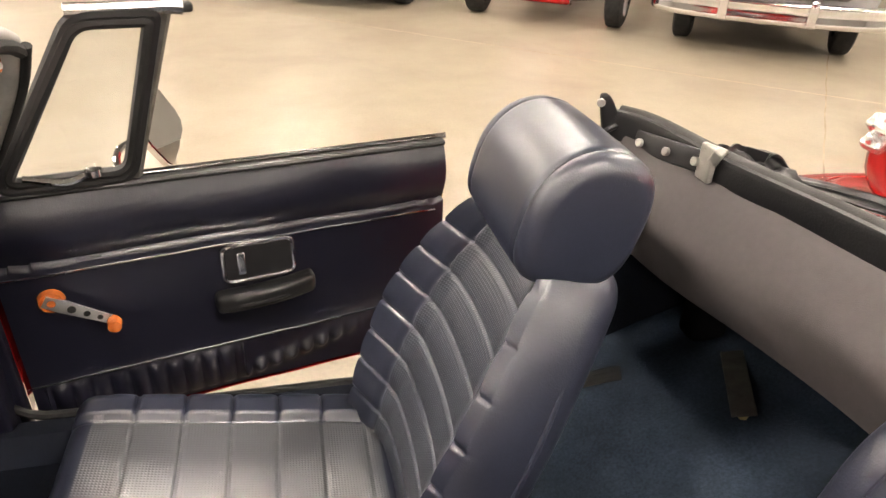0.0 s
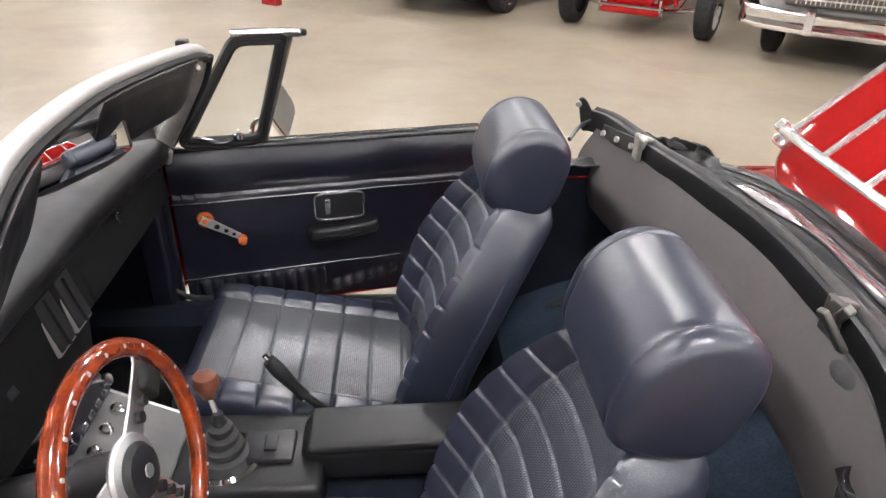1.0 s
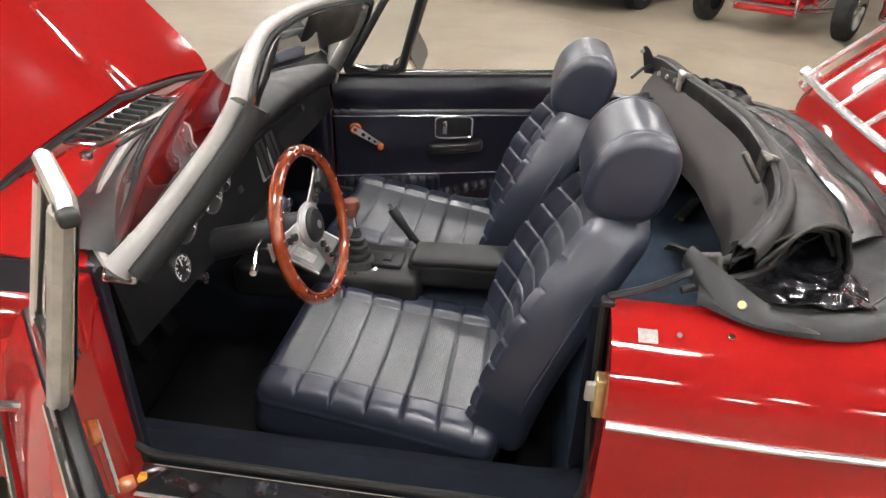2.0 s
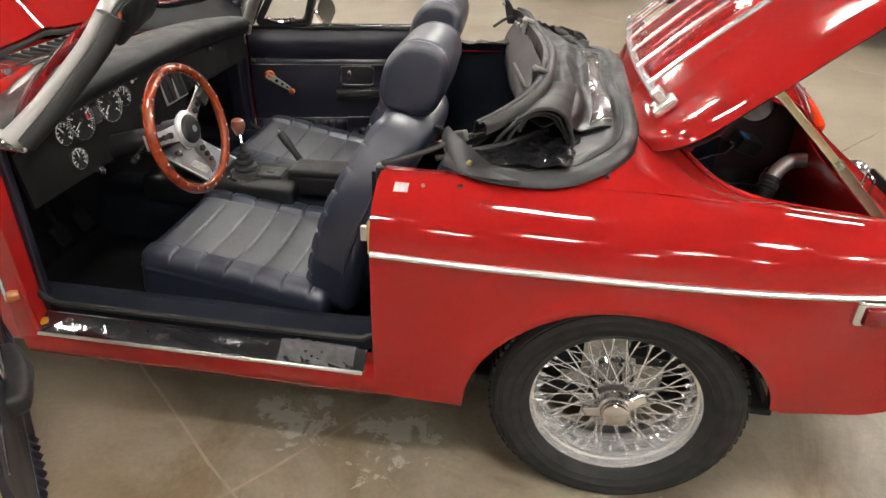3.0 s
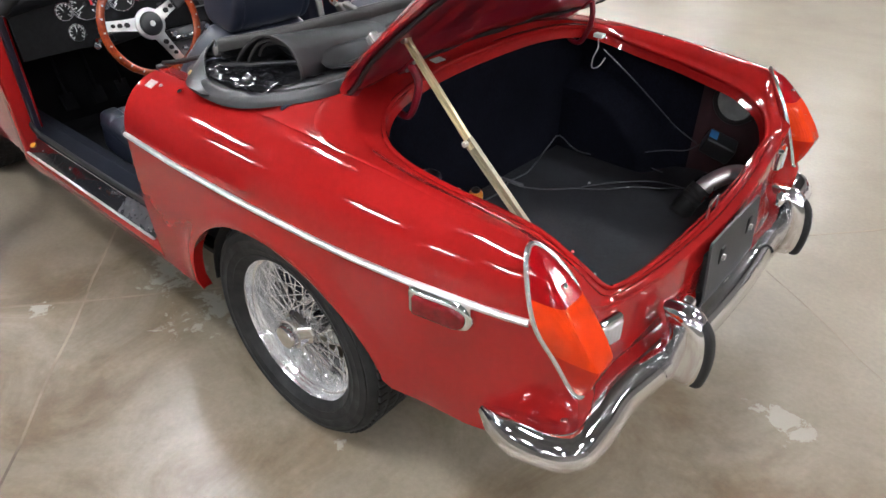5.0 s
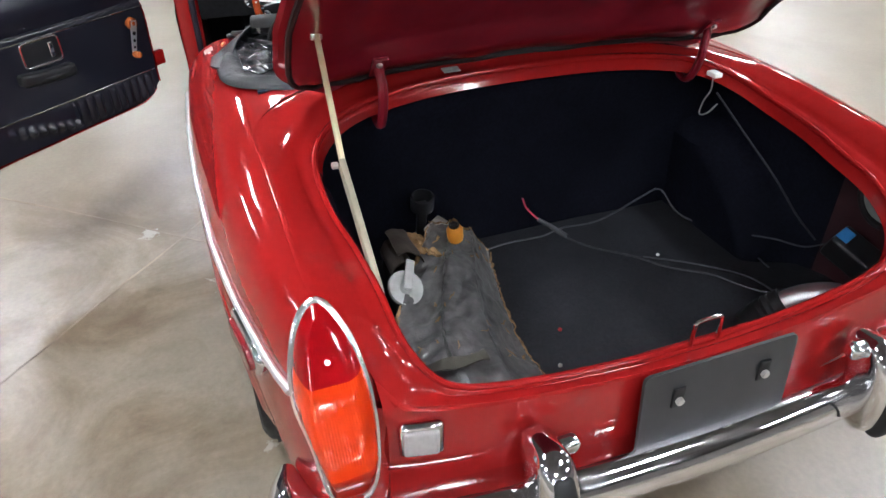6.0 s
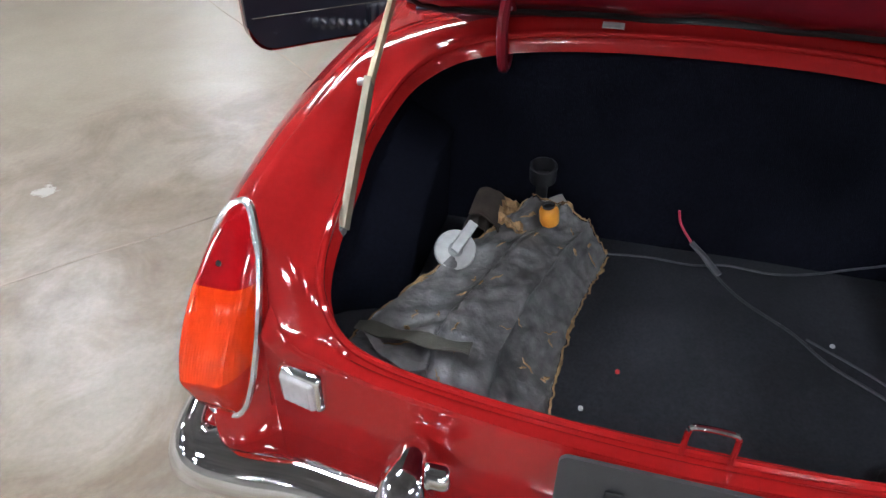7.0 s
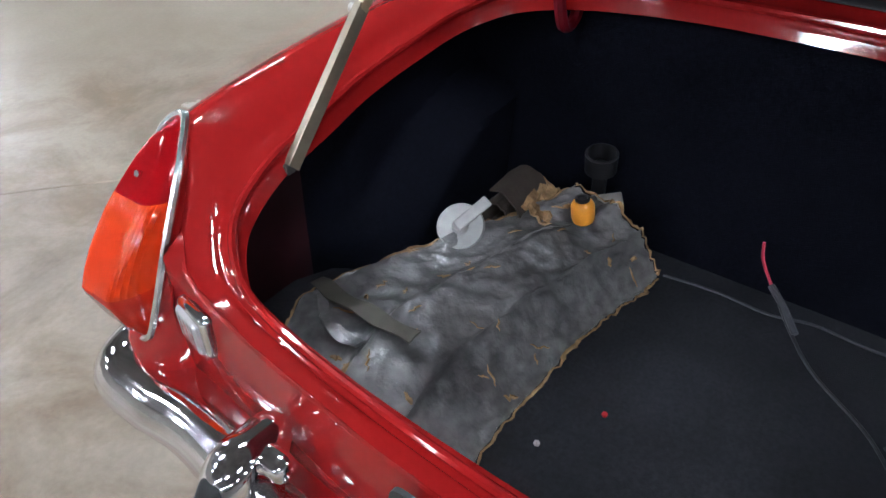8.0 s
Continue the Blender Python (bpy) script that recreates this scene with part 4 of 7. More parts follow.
LS = [0.0, 0.003, 0.01, 0.02, 0.035, 0.055, 0.08, 0.11] + steps(0.14, 0.64, 16) + [0.67, 0.70, 0.73, 0.755, 0.77, 0.7785]
TS = [-1, -0.985, -0.96, -0.93, -0.9] + steps(-0.85, 0.85, 24) + [0.9, 0.93, 0.96, 0.985, 1]
lid = empty("boot_lid", "red boot lid propped open", "", car)
part("lid_skin", grid(LS, TS, lid_point), PAINT, lid, sharp=60)


def lid_under(l, t):
    rib = 0
    y = abs(t) * 0.54
    for c, w in ((0.12, 0.05), (0.66, 0.045)):
        rib += 0.018 * math.exp(-(((l - c) / w) ** 6))
    rib += 0.014 * math.exp(-(((y - 0.44) / 0.05) ** 4))
    rib += 0.012 * math.exp(-(((y - (0.1 + 0.42 * l)) / 0.045) ** 4))
    rim = min(1, min(1 - abs(t), 0.55 * min(l, 0.78 - l)) / 0.05)
    return lid_point(l, t * 0.985, -0.01 - (0.018 + min(rib, 0.02)) * max(0, rim))


# Inner panel, lid edge and hinges take the red darkened for shade
part("lid_inner_panel", grid(LS[1:-1], TS, lid_under), SHADEDRED, lid, "red pressed inner panel with stiffening ribs", sharp=60)
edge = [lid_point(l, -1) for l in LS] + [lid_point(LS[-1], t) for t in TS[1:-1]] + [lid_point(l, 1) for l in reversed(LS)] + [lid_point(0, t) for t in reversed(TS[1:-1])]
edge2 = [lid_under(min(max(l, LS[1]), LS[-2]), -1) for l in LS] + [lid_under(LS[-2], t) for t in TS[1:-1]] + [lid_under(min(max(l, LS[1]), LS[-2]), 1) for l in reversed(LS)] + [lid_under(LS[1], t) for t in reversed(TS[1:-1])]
part("lid_edge", grid(list(range(len(edge))), [0, 1], lambda i, v: edge[i].lerp(edge2[i], v), close_u=True), SHADEDRED, lid, sharp=60)
seal_line = [lid_under(l, t) + LN * -0.004 for l, t in [(l, -0.97) for l in LS[4:-4]] + [(LS[-4], t) for t in TS[4:-4]] + [(l, 0.97) for l in reversed(LS[4:-4])] + [(0.03, t) for t in reversed(TS[3:-3])]]
part("lid_seal", tube(seal_line, 0.006, 6, closed=True), SEAL, lid, "black rubber sealing strip")
for s in (-1, 1):
    y = s * 0.40 + 0.03
    hinge = part("lid_hinge", slab((0.035, 0.016, 0.004), 0.003, Matrix.Translation(lid_under(0.12, y / 0.57) + LN * -0.004) @ Matrix.Rotation(-LID_A, 4, "Y")), SHADEDRED, car, "boot hinge in red darkened for shade")
    arm = smooth_line([lid_under(0.12, y / 0.57) + LN * -0.008, Vector((0.165, y, 0.915)), Vector((0.16, y, 0.87)), Vector((0.135, y, 0.82)), Vector((0.10, y, 0.82)), Vector((0.085, y, 0.85))], 24)
    part("hinge_arm", tube(arm, 0.0085, 8, flat=1.25, up=(0, 1, 0)), SHADEDRED, hinge)
    for dx in (-0.018, 0.018):
        part("hinge_bolt", disc(lid_under(0.12 + dx, y / 0.57) + LN * -0.008, -LN, 0.007, 0.006, 6), STEEL, hinge)

# luggage rack on the lid
rack = empty("luggage_rack", "chrome luggage rack bolted on the boot lid", "", car)
for l in (0.085, 0.6):
    pts = [lid_point(l, t, 0.045) for t in steps(-0.70, 0.925, 20)]
    part("cross_bar", tube(pts, 0.011, 10), WIRECHROME, rack)
for k in range(6):
    t = -0.6 + 1.45 * k / 5
    pts = [lid_point(l, t * 0.545 / max(lid_half_width(l), 0.3), 0.052) for l in steps(0.085, 0.6, 14)]
    part("rack_bar", tube(pts, 0.0075, 8), WIRECHROME, rack)
for l in (0.085, 0.6):
    for t in (-0.70, 0.925):
        q = lid_point(l, t, 0.0)
        M = Matrix.Translation(q) @ Matrix.Rotation(-LID_A, 4, "Y")
        clamp = pillow((0.032, 0.024, 0.012), 0.008, (3, 3, 2), None, M @ pose(0, 0, 0.012))
        pillow((0.016, 0.014, 0.026), 0.009, (3, 3, 3), None, M @ pose(0.004, 0, 0.035), clamp)
        lathe([(0, 0), (0.009, 0), (0.009, 0.012), (0, 0.014)], 12, M @ pose(-0.02, 0, 0.022), clamp)
        part("rack_clamp", clamp, WIRECHROME, rack)

# stay that holds the lid up
stay = empty("boot_stay", "two-piece steel boot lid stay", "", car)
S0, S1, S2 = Vector((0.262, -0.508, 1.062)), Vector((0.439, -0.518, 0.898)), Vector((0.603, -0.508, 0.74))


def flat_bar(a, b, w, t, lip, parent, name, material, label):
    d = (b - a).normalized()
    side = Vector((0, 1, 0)).cross(d).normalized()
    n = d.cross(side)
    bm = bmesh.new()
    M = Matrix((side, n, d)).transposed().to_4x4()
    L = (b - a).length
    slab((w / 2, t / 2, L / 2), t * 0.4, Matrix.Translation((a + b) / 2) @ M, bm)
    for e in (-1, 1):
        slab((t / 2, lip / 2, L / 2), t * 0.4, Matrix.Translation((a + b) / 2) @ M @ pose(e * (w / 2 - t / 2), -lip / 2, 0), bm)
    return part(name, bm, material, parent, label)


flat_bar(S0, S1 + (S1 - S0) * 0.06, 0.017, 0.003, 0.007, stay, "upper_bar", STAYSTEEL, "yellow-zinc channel bar")
flat_bar(S1 - (S2 - S1) * 0.03, S2, 0.022, 0.003, 0.01, stay, "lower_bar", surface("tarnished_steel", (0.3, 0.265, 0.19), 0.45, metal=0.6, vary=0.25, scale=16, rough_vary=0.08), "dull grey channel bar")
part("stay_pivot", disc(S1 + Vector((0, -0.012, 0)), (0, -1, 0), 0.006, 0.01, 12), STEEL, stay)
part("stay_foot", slab((0.008, 0.012, 0.008), 0.003, Matrix.Translation(S2 + Vector((0.004, -0.012, 0.0)))), DARKSTEEL, stay)
part("stay_head", disc(S0 + Vector((0, 0.006, 0.0)), (0, -1, 0), 0.008, 0.02, 12), STEEL, stay)

# filler neck, pipe, fuse box and catch in the boot
grommet = part("tank_vent_cover", lathe([(0, 0.012), (0.052, 0.01), (0.056, 0.0), (0.07, 0.004), (0.074, 0.0), (0.07, -0.01)], 36, pose(0.593, 0.637, 0.678, 90, 0, -8)), GREYDISC, car, "round grey access cover with a rubber ring")
part("rubber_ring", tube([(0.593 + 0.066 * math.cos(a), 0.633 - 0.01 * math.cos(a), 0.678 + 0.066 * math.sin(a)) for a in steps(0, 2 * math.pi, 32)[:-1]], 0.008, 8, closed=True), SEAL, grommet)
pipe = smooth_line([(0.748, 0.41, 0.56), (0.70, 0.43, 0.545), (0.66, 0.41, 0.52), (0.63, 0.38, 0.485), (0.615, 0.36, 0.455)], 30)
filler = part("filler_pipe", tube(pipe, 0.027, 16), ALLOY, car, "bare metal fuel filler pipe")
part("filler_hose", tube(smooth_line([(0.632, 0.385, 0.49), (0.612, 0.355, 0.45), (0.60, 0.34, 0.41)], 14), lambda k: 0.034 + 0.002 * math.sin(40 * k), 16), SEAL, filler, "black rubber hose")
part("hose_clip", tube([Vector((0.625, 0.376, 0.478)) + Vector((0.03 * math.cos(a), -0.02 * math.cos(a) + 0.02 * math.sin(a), 0.03 * math.sin(a))) for a in steps(0, 2 * math.pi, 24)[:-1]], 0.0025, 6, closed=True), CHROME, filler)
part("hose_clip", tube([Vector((0.64, 0.392, 0.495)) + Vector((0.03 * math.cos(a), -0.02 * math.cos(a) + 0.02 * math.sin(a), 0.03 * math.sin(a))) for a in steps(0, 2 * math.pi, 24)[:-1]], 0.0025, 6, closed=True), CHROME, filler)
fuse = part("relay_box", pillow((0.05, 0.035, 0.03), 0.008, (2, 2, 2), None, pose(0.585, 0.607, 0.535, 12, 20, 18)), BLACKPLASTIC, car, "black plastic relay box")
part("relay_label", slab((0.014, 0.02, 0.001), 0.0005, pose(0.585, 0.607, 0.535, 12, 20, 18) @ pose(-0.034, 0, 0.031)), surface("blue_label", (0.05, 0.2, 0.5), 0.5, vary=0.1), fuse, "small blue label")
part("catch_wire", tube(smooth_line([(0.175, 0.47, 0.835), (0.18, 0.468, 0.80), (0.172, 0.46, 0.77), (0.178, 0.45, 0.74), (0.20, 0.455, 0.75), (0.21, 0.47, 0.775)], 28), 0.0018, 6), STEEL, car, "bent steel wire hook")
part("catch_plate", slab((0.016, 0.012, 0.006), 0.003, pose(0.178, 0.47, 0.84)), WHITEMARK, car)


# ---- sills and cockpit shell ----
def sill(s):
    prof = [(0.60, 0.40), (0.66, 0.402), (0.69, 0.392), (0.70, 0.36), (0.703, 0.335), (0.735, 0.322), (0.742, 0.31), (0.743, 0.28), (0.735, 0.25), (0.715, 0.238), (0.66, 0.234)]
    body = [(y, z) for y, z in prof if y >= 0.70 or z < 0.24]
    part("sill", grid(steps(-1.56, -0.569, 12), list(range(len(body))), lambda x, i: Vector((x, s * body[i][0], body[i][1]))), PAINT, car, sharp=50)
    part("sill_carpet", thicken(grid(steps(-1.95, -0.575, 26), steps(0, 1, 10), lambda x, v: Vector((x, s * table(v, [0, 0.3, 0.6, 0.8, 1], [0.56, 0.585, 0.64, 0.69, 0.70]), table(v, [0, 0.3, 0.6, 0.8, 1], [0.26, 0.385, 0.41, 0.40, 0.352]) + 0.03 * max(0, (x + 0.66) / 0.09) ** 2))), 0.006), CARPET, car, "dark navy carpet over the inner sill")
    tread = part("sill_tread", slab((0.455, 0.03, 0.003), 0.002, pose(-1.055, s * 0.7185, 0.3455, s * -40, 0, 0)), GLOSSBLACK, car, "glossy black sill tread plate with a bright edge")
    part("tread_edge", tube([(-1.51, s * 0.7425, 0.325), (-0.605, s * 0.7425, 0.325)], 0.0055, 8), ALLOY, tread)
    part("tread_edge", tube([(-1.51, s * 0.695, 0.367), (-0.605, s * 0.695, 0.367)], 0.003, 8), CHROME, tread)
    part("plate_film", thicken(grid(steps(0, 1, 36), steps(0, 1, 10), lambda u, v: Vector((-0.83 + 0.2 * u, s * (0.695 + 0.047 * v), 0.3715 - 0.043 * v + 0.006 * abs(noise.noise(Vector((u * 7, v * 3, s)))) + 0.003 * noise.noise(Vector((u * 15, v * 8, 2)))))), 0.0008), FILM, tread, "crumpled clear protective film")
    for x in (-1.42, -1.2, -0.98, -0.76):
        part("tread_screw", disc((x, s * 0.716, 0.351), (0, s * 0.3, 1), 0.004, 0.003, 10), CHROME, tread)


for s in (-1, 1):
    sill(s)


def shut_pillar(s):
    """The wing's forward face, in which the door shuts, with its striker."""
    def f(u, v):
        z = 0.30 + u * (0.834 - 0.30)
        if z > STRIP_Z:
            a = math.acos(min(1, (z - STRIP_Z) / (0.835 - STRIP_Z)))
            yo = 0.615 + (0.752 - 0.615) * math.sin(a)
        else:
            yo = lower_y(-0.571, z)
        yi = 0.60
        return Vector((-0.571 + 0.03 * max(0, v - 0.5), s * (yo + (min(yi, yo) - yo) * v), z))
    pil = part("door_pillar", grid(steps(0, 1, 20), steps(0, 1, 6), f), PAINT, car, sharp=50)
    part("lock_striker", pillow((0.010, 0.016, 0.042), 0.005, (2, 2, 3), None, pose(-0.578, s * 0.695, 0.70)), BRASS, pil, "brass-plated lock striker")
    part("striker_bar", pillow((0.014, 0.006, 0.02), 0.004, (2, 2, 2), None, pose(-0.59, s * 0.70, 0.71)), STEEL, pil)
    part("door_seal", tube(smooth_line([(-0.58, s * 0.60, 0.83), (-0.575, s * 0.625, 0.6), (-0.57, s * 0.665, 0.45), (-0.60, s * 0.69, 0.405), (-0.70, s * 0.70, 0.40), (-1.35, s * 0.70, 0.40), (-1.50, s * 0.70, 0.42), (-1.545, s * 0.69, 0.55), (-1.54, s * 0.69, 0.8)], 60), 0.009, 8), SEAL, pil, "black rubber door seal")
    part("pillar_cap", pillow((0.012, 0.014, 0.006), 0.005, (2, 2, 2), None, pose(-0.575, s * 0.605, 0.838)), BLACKPLASTIC, pil)
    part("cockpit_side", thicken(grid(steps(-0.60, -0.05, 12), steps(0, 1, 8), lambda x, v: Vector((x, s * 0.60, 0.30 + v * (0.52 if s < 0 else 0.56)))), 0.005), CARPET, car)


for s in (-1, 1):
    shut_pillar(s)

part("cockpit_floor", thicken(grid(steps(-2.0, -0.55, 14), steps(-0.6, 0.6, 20), lambda x, y: Vector((x, y, 0.262 + (0.25 * max(0, (-1.75 - x) / 0.25)) + fuzz((x, y, 0), 9, 0.004)))), 0.008), MATSHADE, car, "cockpit floor carpet painted dark for footwell shade")
part("rear_bulkhead", thicken(grid(steps(-0.6, 0.6, 20), steps(0, 1, 16), lambda y, v: Vector((table(v, [0, 0.25, 0.35, 0.8, 1], [-0.62, -0.60, -0.55, -0.12, -0.06]), y, table(v, [0, 0.25, 0.35, 0.8, 1], [0.27, 0.42, 0.46, 0.62, 0.86]) + fuzz((y, v, 5), 5, 0.01)))), 0.006), LITCARPET, car, "navy carpet over the shelf behind the seats")
belt = part("belt_anchor", slab((0.02, 0.088, 0.002), 0.002, pose(-0.232, 0.35, 0.598, 0, -20, -27)), DARKSTEEL, car, "dull steel belt anchor strip with a bolt")
part("anchor_bolt", disc((-0.262, 0.285, 0.584), (-0.3, 0, 1), 0.009, 0.008, 6), BRASS, belt)
part("belt_reel", pillow((0.04, 0.03, 0.045), 0.02, (3, 3, 3), None, pose(-0.21, 0.5, 0.63)), MATSHADE, car, "black seat belt reel")
strap = thicken(grid(steps(-0.05, 0.05, 12), steps(-1, 1, 8), lambda x, v: Vector((x, 0.02 * v, 0.004 * math.sin(40 * x) + 0.0008 * math.cos(9 * v)))), 0.002)
strap.transform(pose(-0.425, 0.49, 0.518, 0, -18, -20))
part("belt_webbing", strap, HOODEDGE, car, "dark ribbed seat belt webbing")
for s in (-1, 1):
    part("floor_mat", pillow((0.22, 0.19, 0.006), 0.005, (20, 16, 1), lambda p: p + Vector((0, 0, fuzz((p.x, p.y, 2), 8, 0.008))), pose(-1.42, s * 0.36, 0.282, 0, 0, 4)), MATSHADE, car, "black ribbed rubber floor mat")


# ---- seats ----
def groove(d, w):
    return math.exp(-((d / w) ** 2))


def pleat(x, pitch, w):
    d = abs((x / pitch + 0.5) % 1 - 0.5) * pitch
    return groove(d, w), d / pitch


def seat(x0, y0, swing, head_at, low):
    chair = empty("seat", "navy vinyl bucket seat with pleated pierced panels", "", car)

    def cushion_shape(p):
        if p.z > 0.01:
            k = min(1, (p.z - 0.01) / 0.06)
            g, d = pleat(p.x + 0.02, 0.083, 0.003)
            seam = groove(abs(p.y) - 0.168, 0.004)
            border = min(1, max(0, (abs(p.y) - 0.168) / 0.012))
            puff = (0.001 + 0.0035 * border) * math.sin(math.pi * d) ** 0.5
            end = min(1, max(0, (0.25 - abs(p.x)) / 0.03))
            side = 0.01 * border
            kt = min(1, max(0, (p.z - 0.06) / 0.022))
            p.z += k * (-0.006 * seam + side - 0.01) + kt * (puff * end - (0.004 + 0.003 * border) * g * end)
            p.z -= 0.014 * max(0, 1 - (abs(p.x) / 0.25) ** 2) * max(0, 1 - (p.y / 0.17) ** 2) * k
        welt = groove(p.z - 0.03, 0.004) * 0.003
        p.x += math.copysign(welt, p.x) if abs(p.x) > 0.27 else 0
        p.y += math.copysign(welt, p.y) if abs(p.y) > 0.235 else 0
        p.z -= 0.02 * (p.x > 0.1) * (p.x - 0.1)
        p.y *= 1 + 0.05 * (p.x / 0.26)
        return p + Vector((0, 0, fuzz(p + Vector((0, y0, 0)), 6, 0.003)))

    m = pose(-1.025 + x0, y0 + low[0], 0.388 + low[1], 0, low[2], 0)
    bm = pillow((0.285, 0.247, 0.085), 0.034, (150, 90, 20), cushion_shape, m)
    for fc in bm.faces:
        c = m.inverted() @ fc.calc_center_median()
        fc.material_index = 1 if c.z > 0.03 and abs(c.y) < 0.165 and abs(c.x) < 0.25 else 0
    part("cushion", bm, [NAVY, PIERCED_FLAT], chair, "pleated navy seat cushion", sharp=60)
    part("seat_base", pillow((0.22, 0.2, 0.05), 0.02, (2, 2, 2), None, pose(-0.99 + x0, y0, 0.305)), BLACKPLASTIC, chair)
    for s in (-1, 1):
        part("seat_rail", slab((0.26, 0.014, 0.014), 0.004, pose(-0.99 + x0, y0 + s * 0.17, 0.278)), STEEL, chair, "steel seat runner")
        part("recline_lever", pillow((0.012, 0.005, 0.014), 0.004, (2, 2, 2), None, pose(-0.765 + x0, y0 + s * 0.243, 0.375, 0, 30, 0)), DARKSTEEL, chair)

    def wide(z):
        t = max(0.0, (z + 0.02) / 0.32)
        return 0.248 * (1 - 0.46 * min(1, t) ** 1.9) * (1 - 0.06 * max(0, (-z - 0.15) / 0.15))

    def back_shape(p):
        w = wide(p.z)
        t = p.y / 0.25
        p.y = t * w
        if p.x < 0:
            k = min(1, -p.x / 0.05)
            ed = min(1, max(0, (0.985 - abs(t)) / 0.05)) * min(1, max(0, (0.285 - abs(p.z)) / 0.02))
            g, d = pleat(p.z + 0.01, 0.068, 0.0036)
            puff = 0.003 * math.sin(math.pi * d)
            seam = groove((abs(t) - 0.62) * w, 0.0045) + 1.2 * groove((abs(t) - 0.93) * w, 0.004)
            bol = 0.05 * max(0, min(1, (abs(t) - 0.45) / 0.45)) ** 1.4 * (1 - 0.35 * max(0, p.z) / 0.3)
            p.x += k * (0.0042 * g * ed + 0.005 * seam * ed - puff * ed - bol + 0.03 * (1 - abs(t) ** 2))
        else:
            p.x += 0.02 * (1 - t * t)
        p.x += 0.035 * (p.z / 0.3) ** 2
        return p

    mb = pose(-0.655 + x0, y0, 0.632, 0, 22 + swing, 0)
    bm = pillow((0.055, 0.25, 0.305), 0.045, (4, 80, 200), back_shape, mb)
    inv = mb.inverted()
    for fc in bm.faces:
        c = inv @ fc.calc_center_median()
        fc.material_index = 1 if c.x < -0.005 and abs(c.y) < 0.6 * wide(c.z) and abs(c.z) < 0.28 else 0
    part("backrest", bm, [NAVY, PIERCED], chair, "pleated navy backrest with side bolsters", sharp=60)
    rim = []
    for k in range(64):
        a = 2 * math.pi * k / 64
        z = 0.285 * math.copysign(abs(math.sin(a)) ** 0.5, math.sin(a))
        t = math.copysign(abs(math.cos(a)) ** 0.5, math.cos(a))
        rim.append(mb @ Vector((0.012 + 0.035 * (z / 0.3) ** 2, t * (wide(z) + 0.002), z)))
    part("backrest_piping", tube(rim, 0.0045, 6, closed=True), NAVY, chair)

    # headrest: round in front and on top, flat below, with stitched end caps
    mh = pose(head_at[0], y0, head_at[1], 0, 10 + swing, 0)
    ys = [-0.132, -0.1305, -0.126, -0.119, -0.112, -0.106, -0.1035, -0.101, -0.0985, -0.096] + steps(-0.09, 0.09, 10)
    ys = ys + [-y for y in ys[9::-1]]

    def head(a, y):
        c, z = math.cos(a), math.sin(a)
        n = 2.05 if c < 0 and z > 0 else 2.5 if z > 0 else 3.4
        e = max(0.0, abs(y) - 0.11) / 0.022
        k = 1 - 0.26 * (1 - math.sqrt(max(0.0, 1 - e * e)))
        k *= 1 - 0.03 * groove(abs(y) - 0.101, 0.0035) + 0.02 * (1 - (y / 0.132) ** 2)
        p = Vector((0.08 * math.copysign(abs(c) ** (2 / n), c), 0, 0.093 * math.copysign(abs(z) ** (2 / n), z)))
        return mh @ Vector((p.x * k - 0.002 + 0.1 * p.z, y * 1.05, p.z * k))
    bm = grid(steps(0, 2 * math.pi, 48)[:-1], ys, head, close_u=True)
    for y in (-0.132, 0.132):
        ring = [v for v in bm.verts if abs((mh.inverted() @ v.co).y - y * 1.05) < 1e-4]
        mid = mh @ Vector((0.0, y * 1.063, 0))
        ring.sort(key=lambda v: math.atan2((mh.inverted() @ v.co).z, (mh.inverted() @ v.co).x))
        top = bm.verts.new(mid)
        for a_, b_ in zip(ring, ring[1:] + ring[:1]):
            bm.faces.new((a_, b_, top))
    part("headrest", bm, NAVY, chair, "padded navy headrest with stitched end caps", sharp=60)
    for y in (-0.101, 0.101):
        part("headrest_seam", tube([head(a, y) for a in steps(0, 2 * math.pi, 48)[:-1]], 0.0016, 5, closed=True), NAVY, chair)
    for s in (-1, 1):
        part("headrest_post", tube([mh @ Vector((0, s * 0.05, -0.08)), mh @ Vector((-0.01, s * 0.05, -0.16))], 0.006, 8), CHROME, chair)
    return chair


DRIVER_Y, PASSENGER_Y = -0.285, 0.40
seat(-0.015, DRIVER_Y, 0, (-0.535, 0.992), (-0.015, -0.02, 7.5))
seat(-0.07, PASSENGER_Y, 0, (-0.6, 0.972), (0, -0.012, 11))


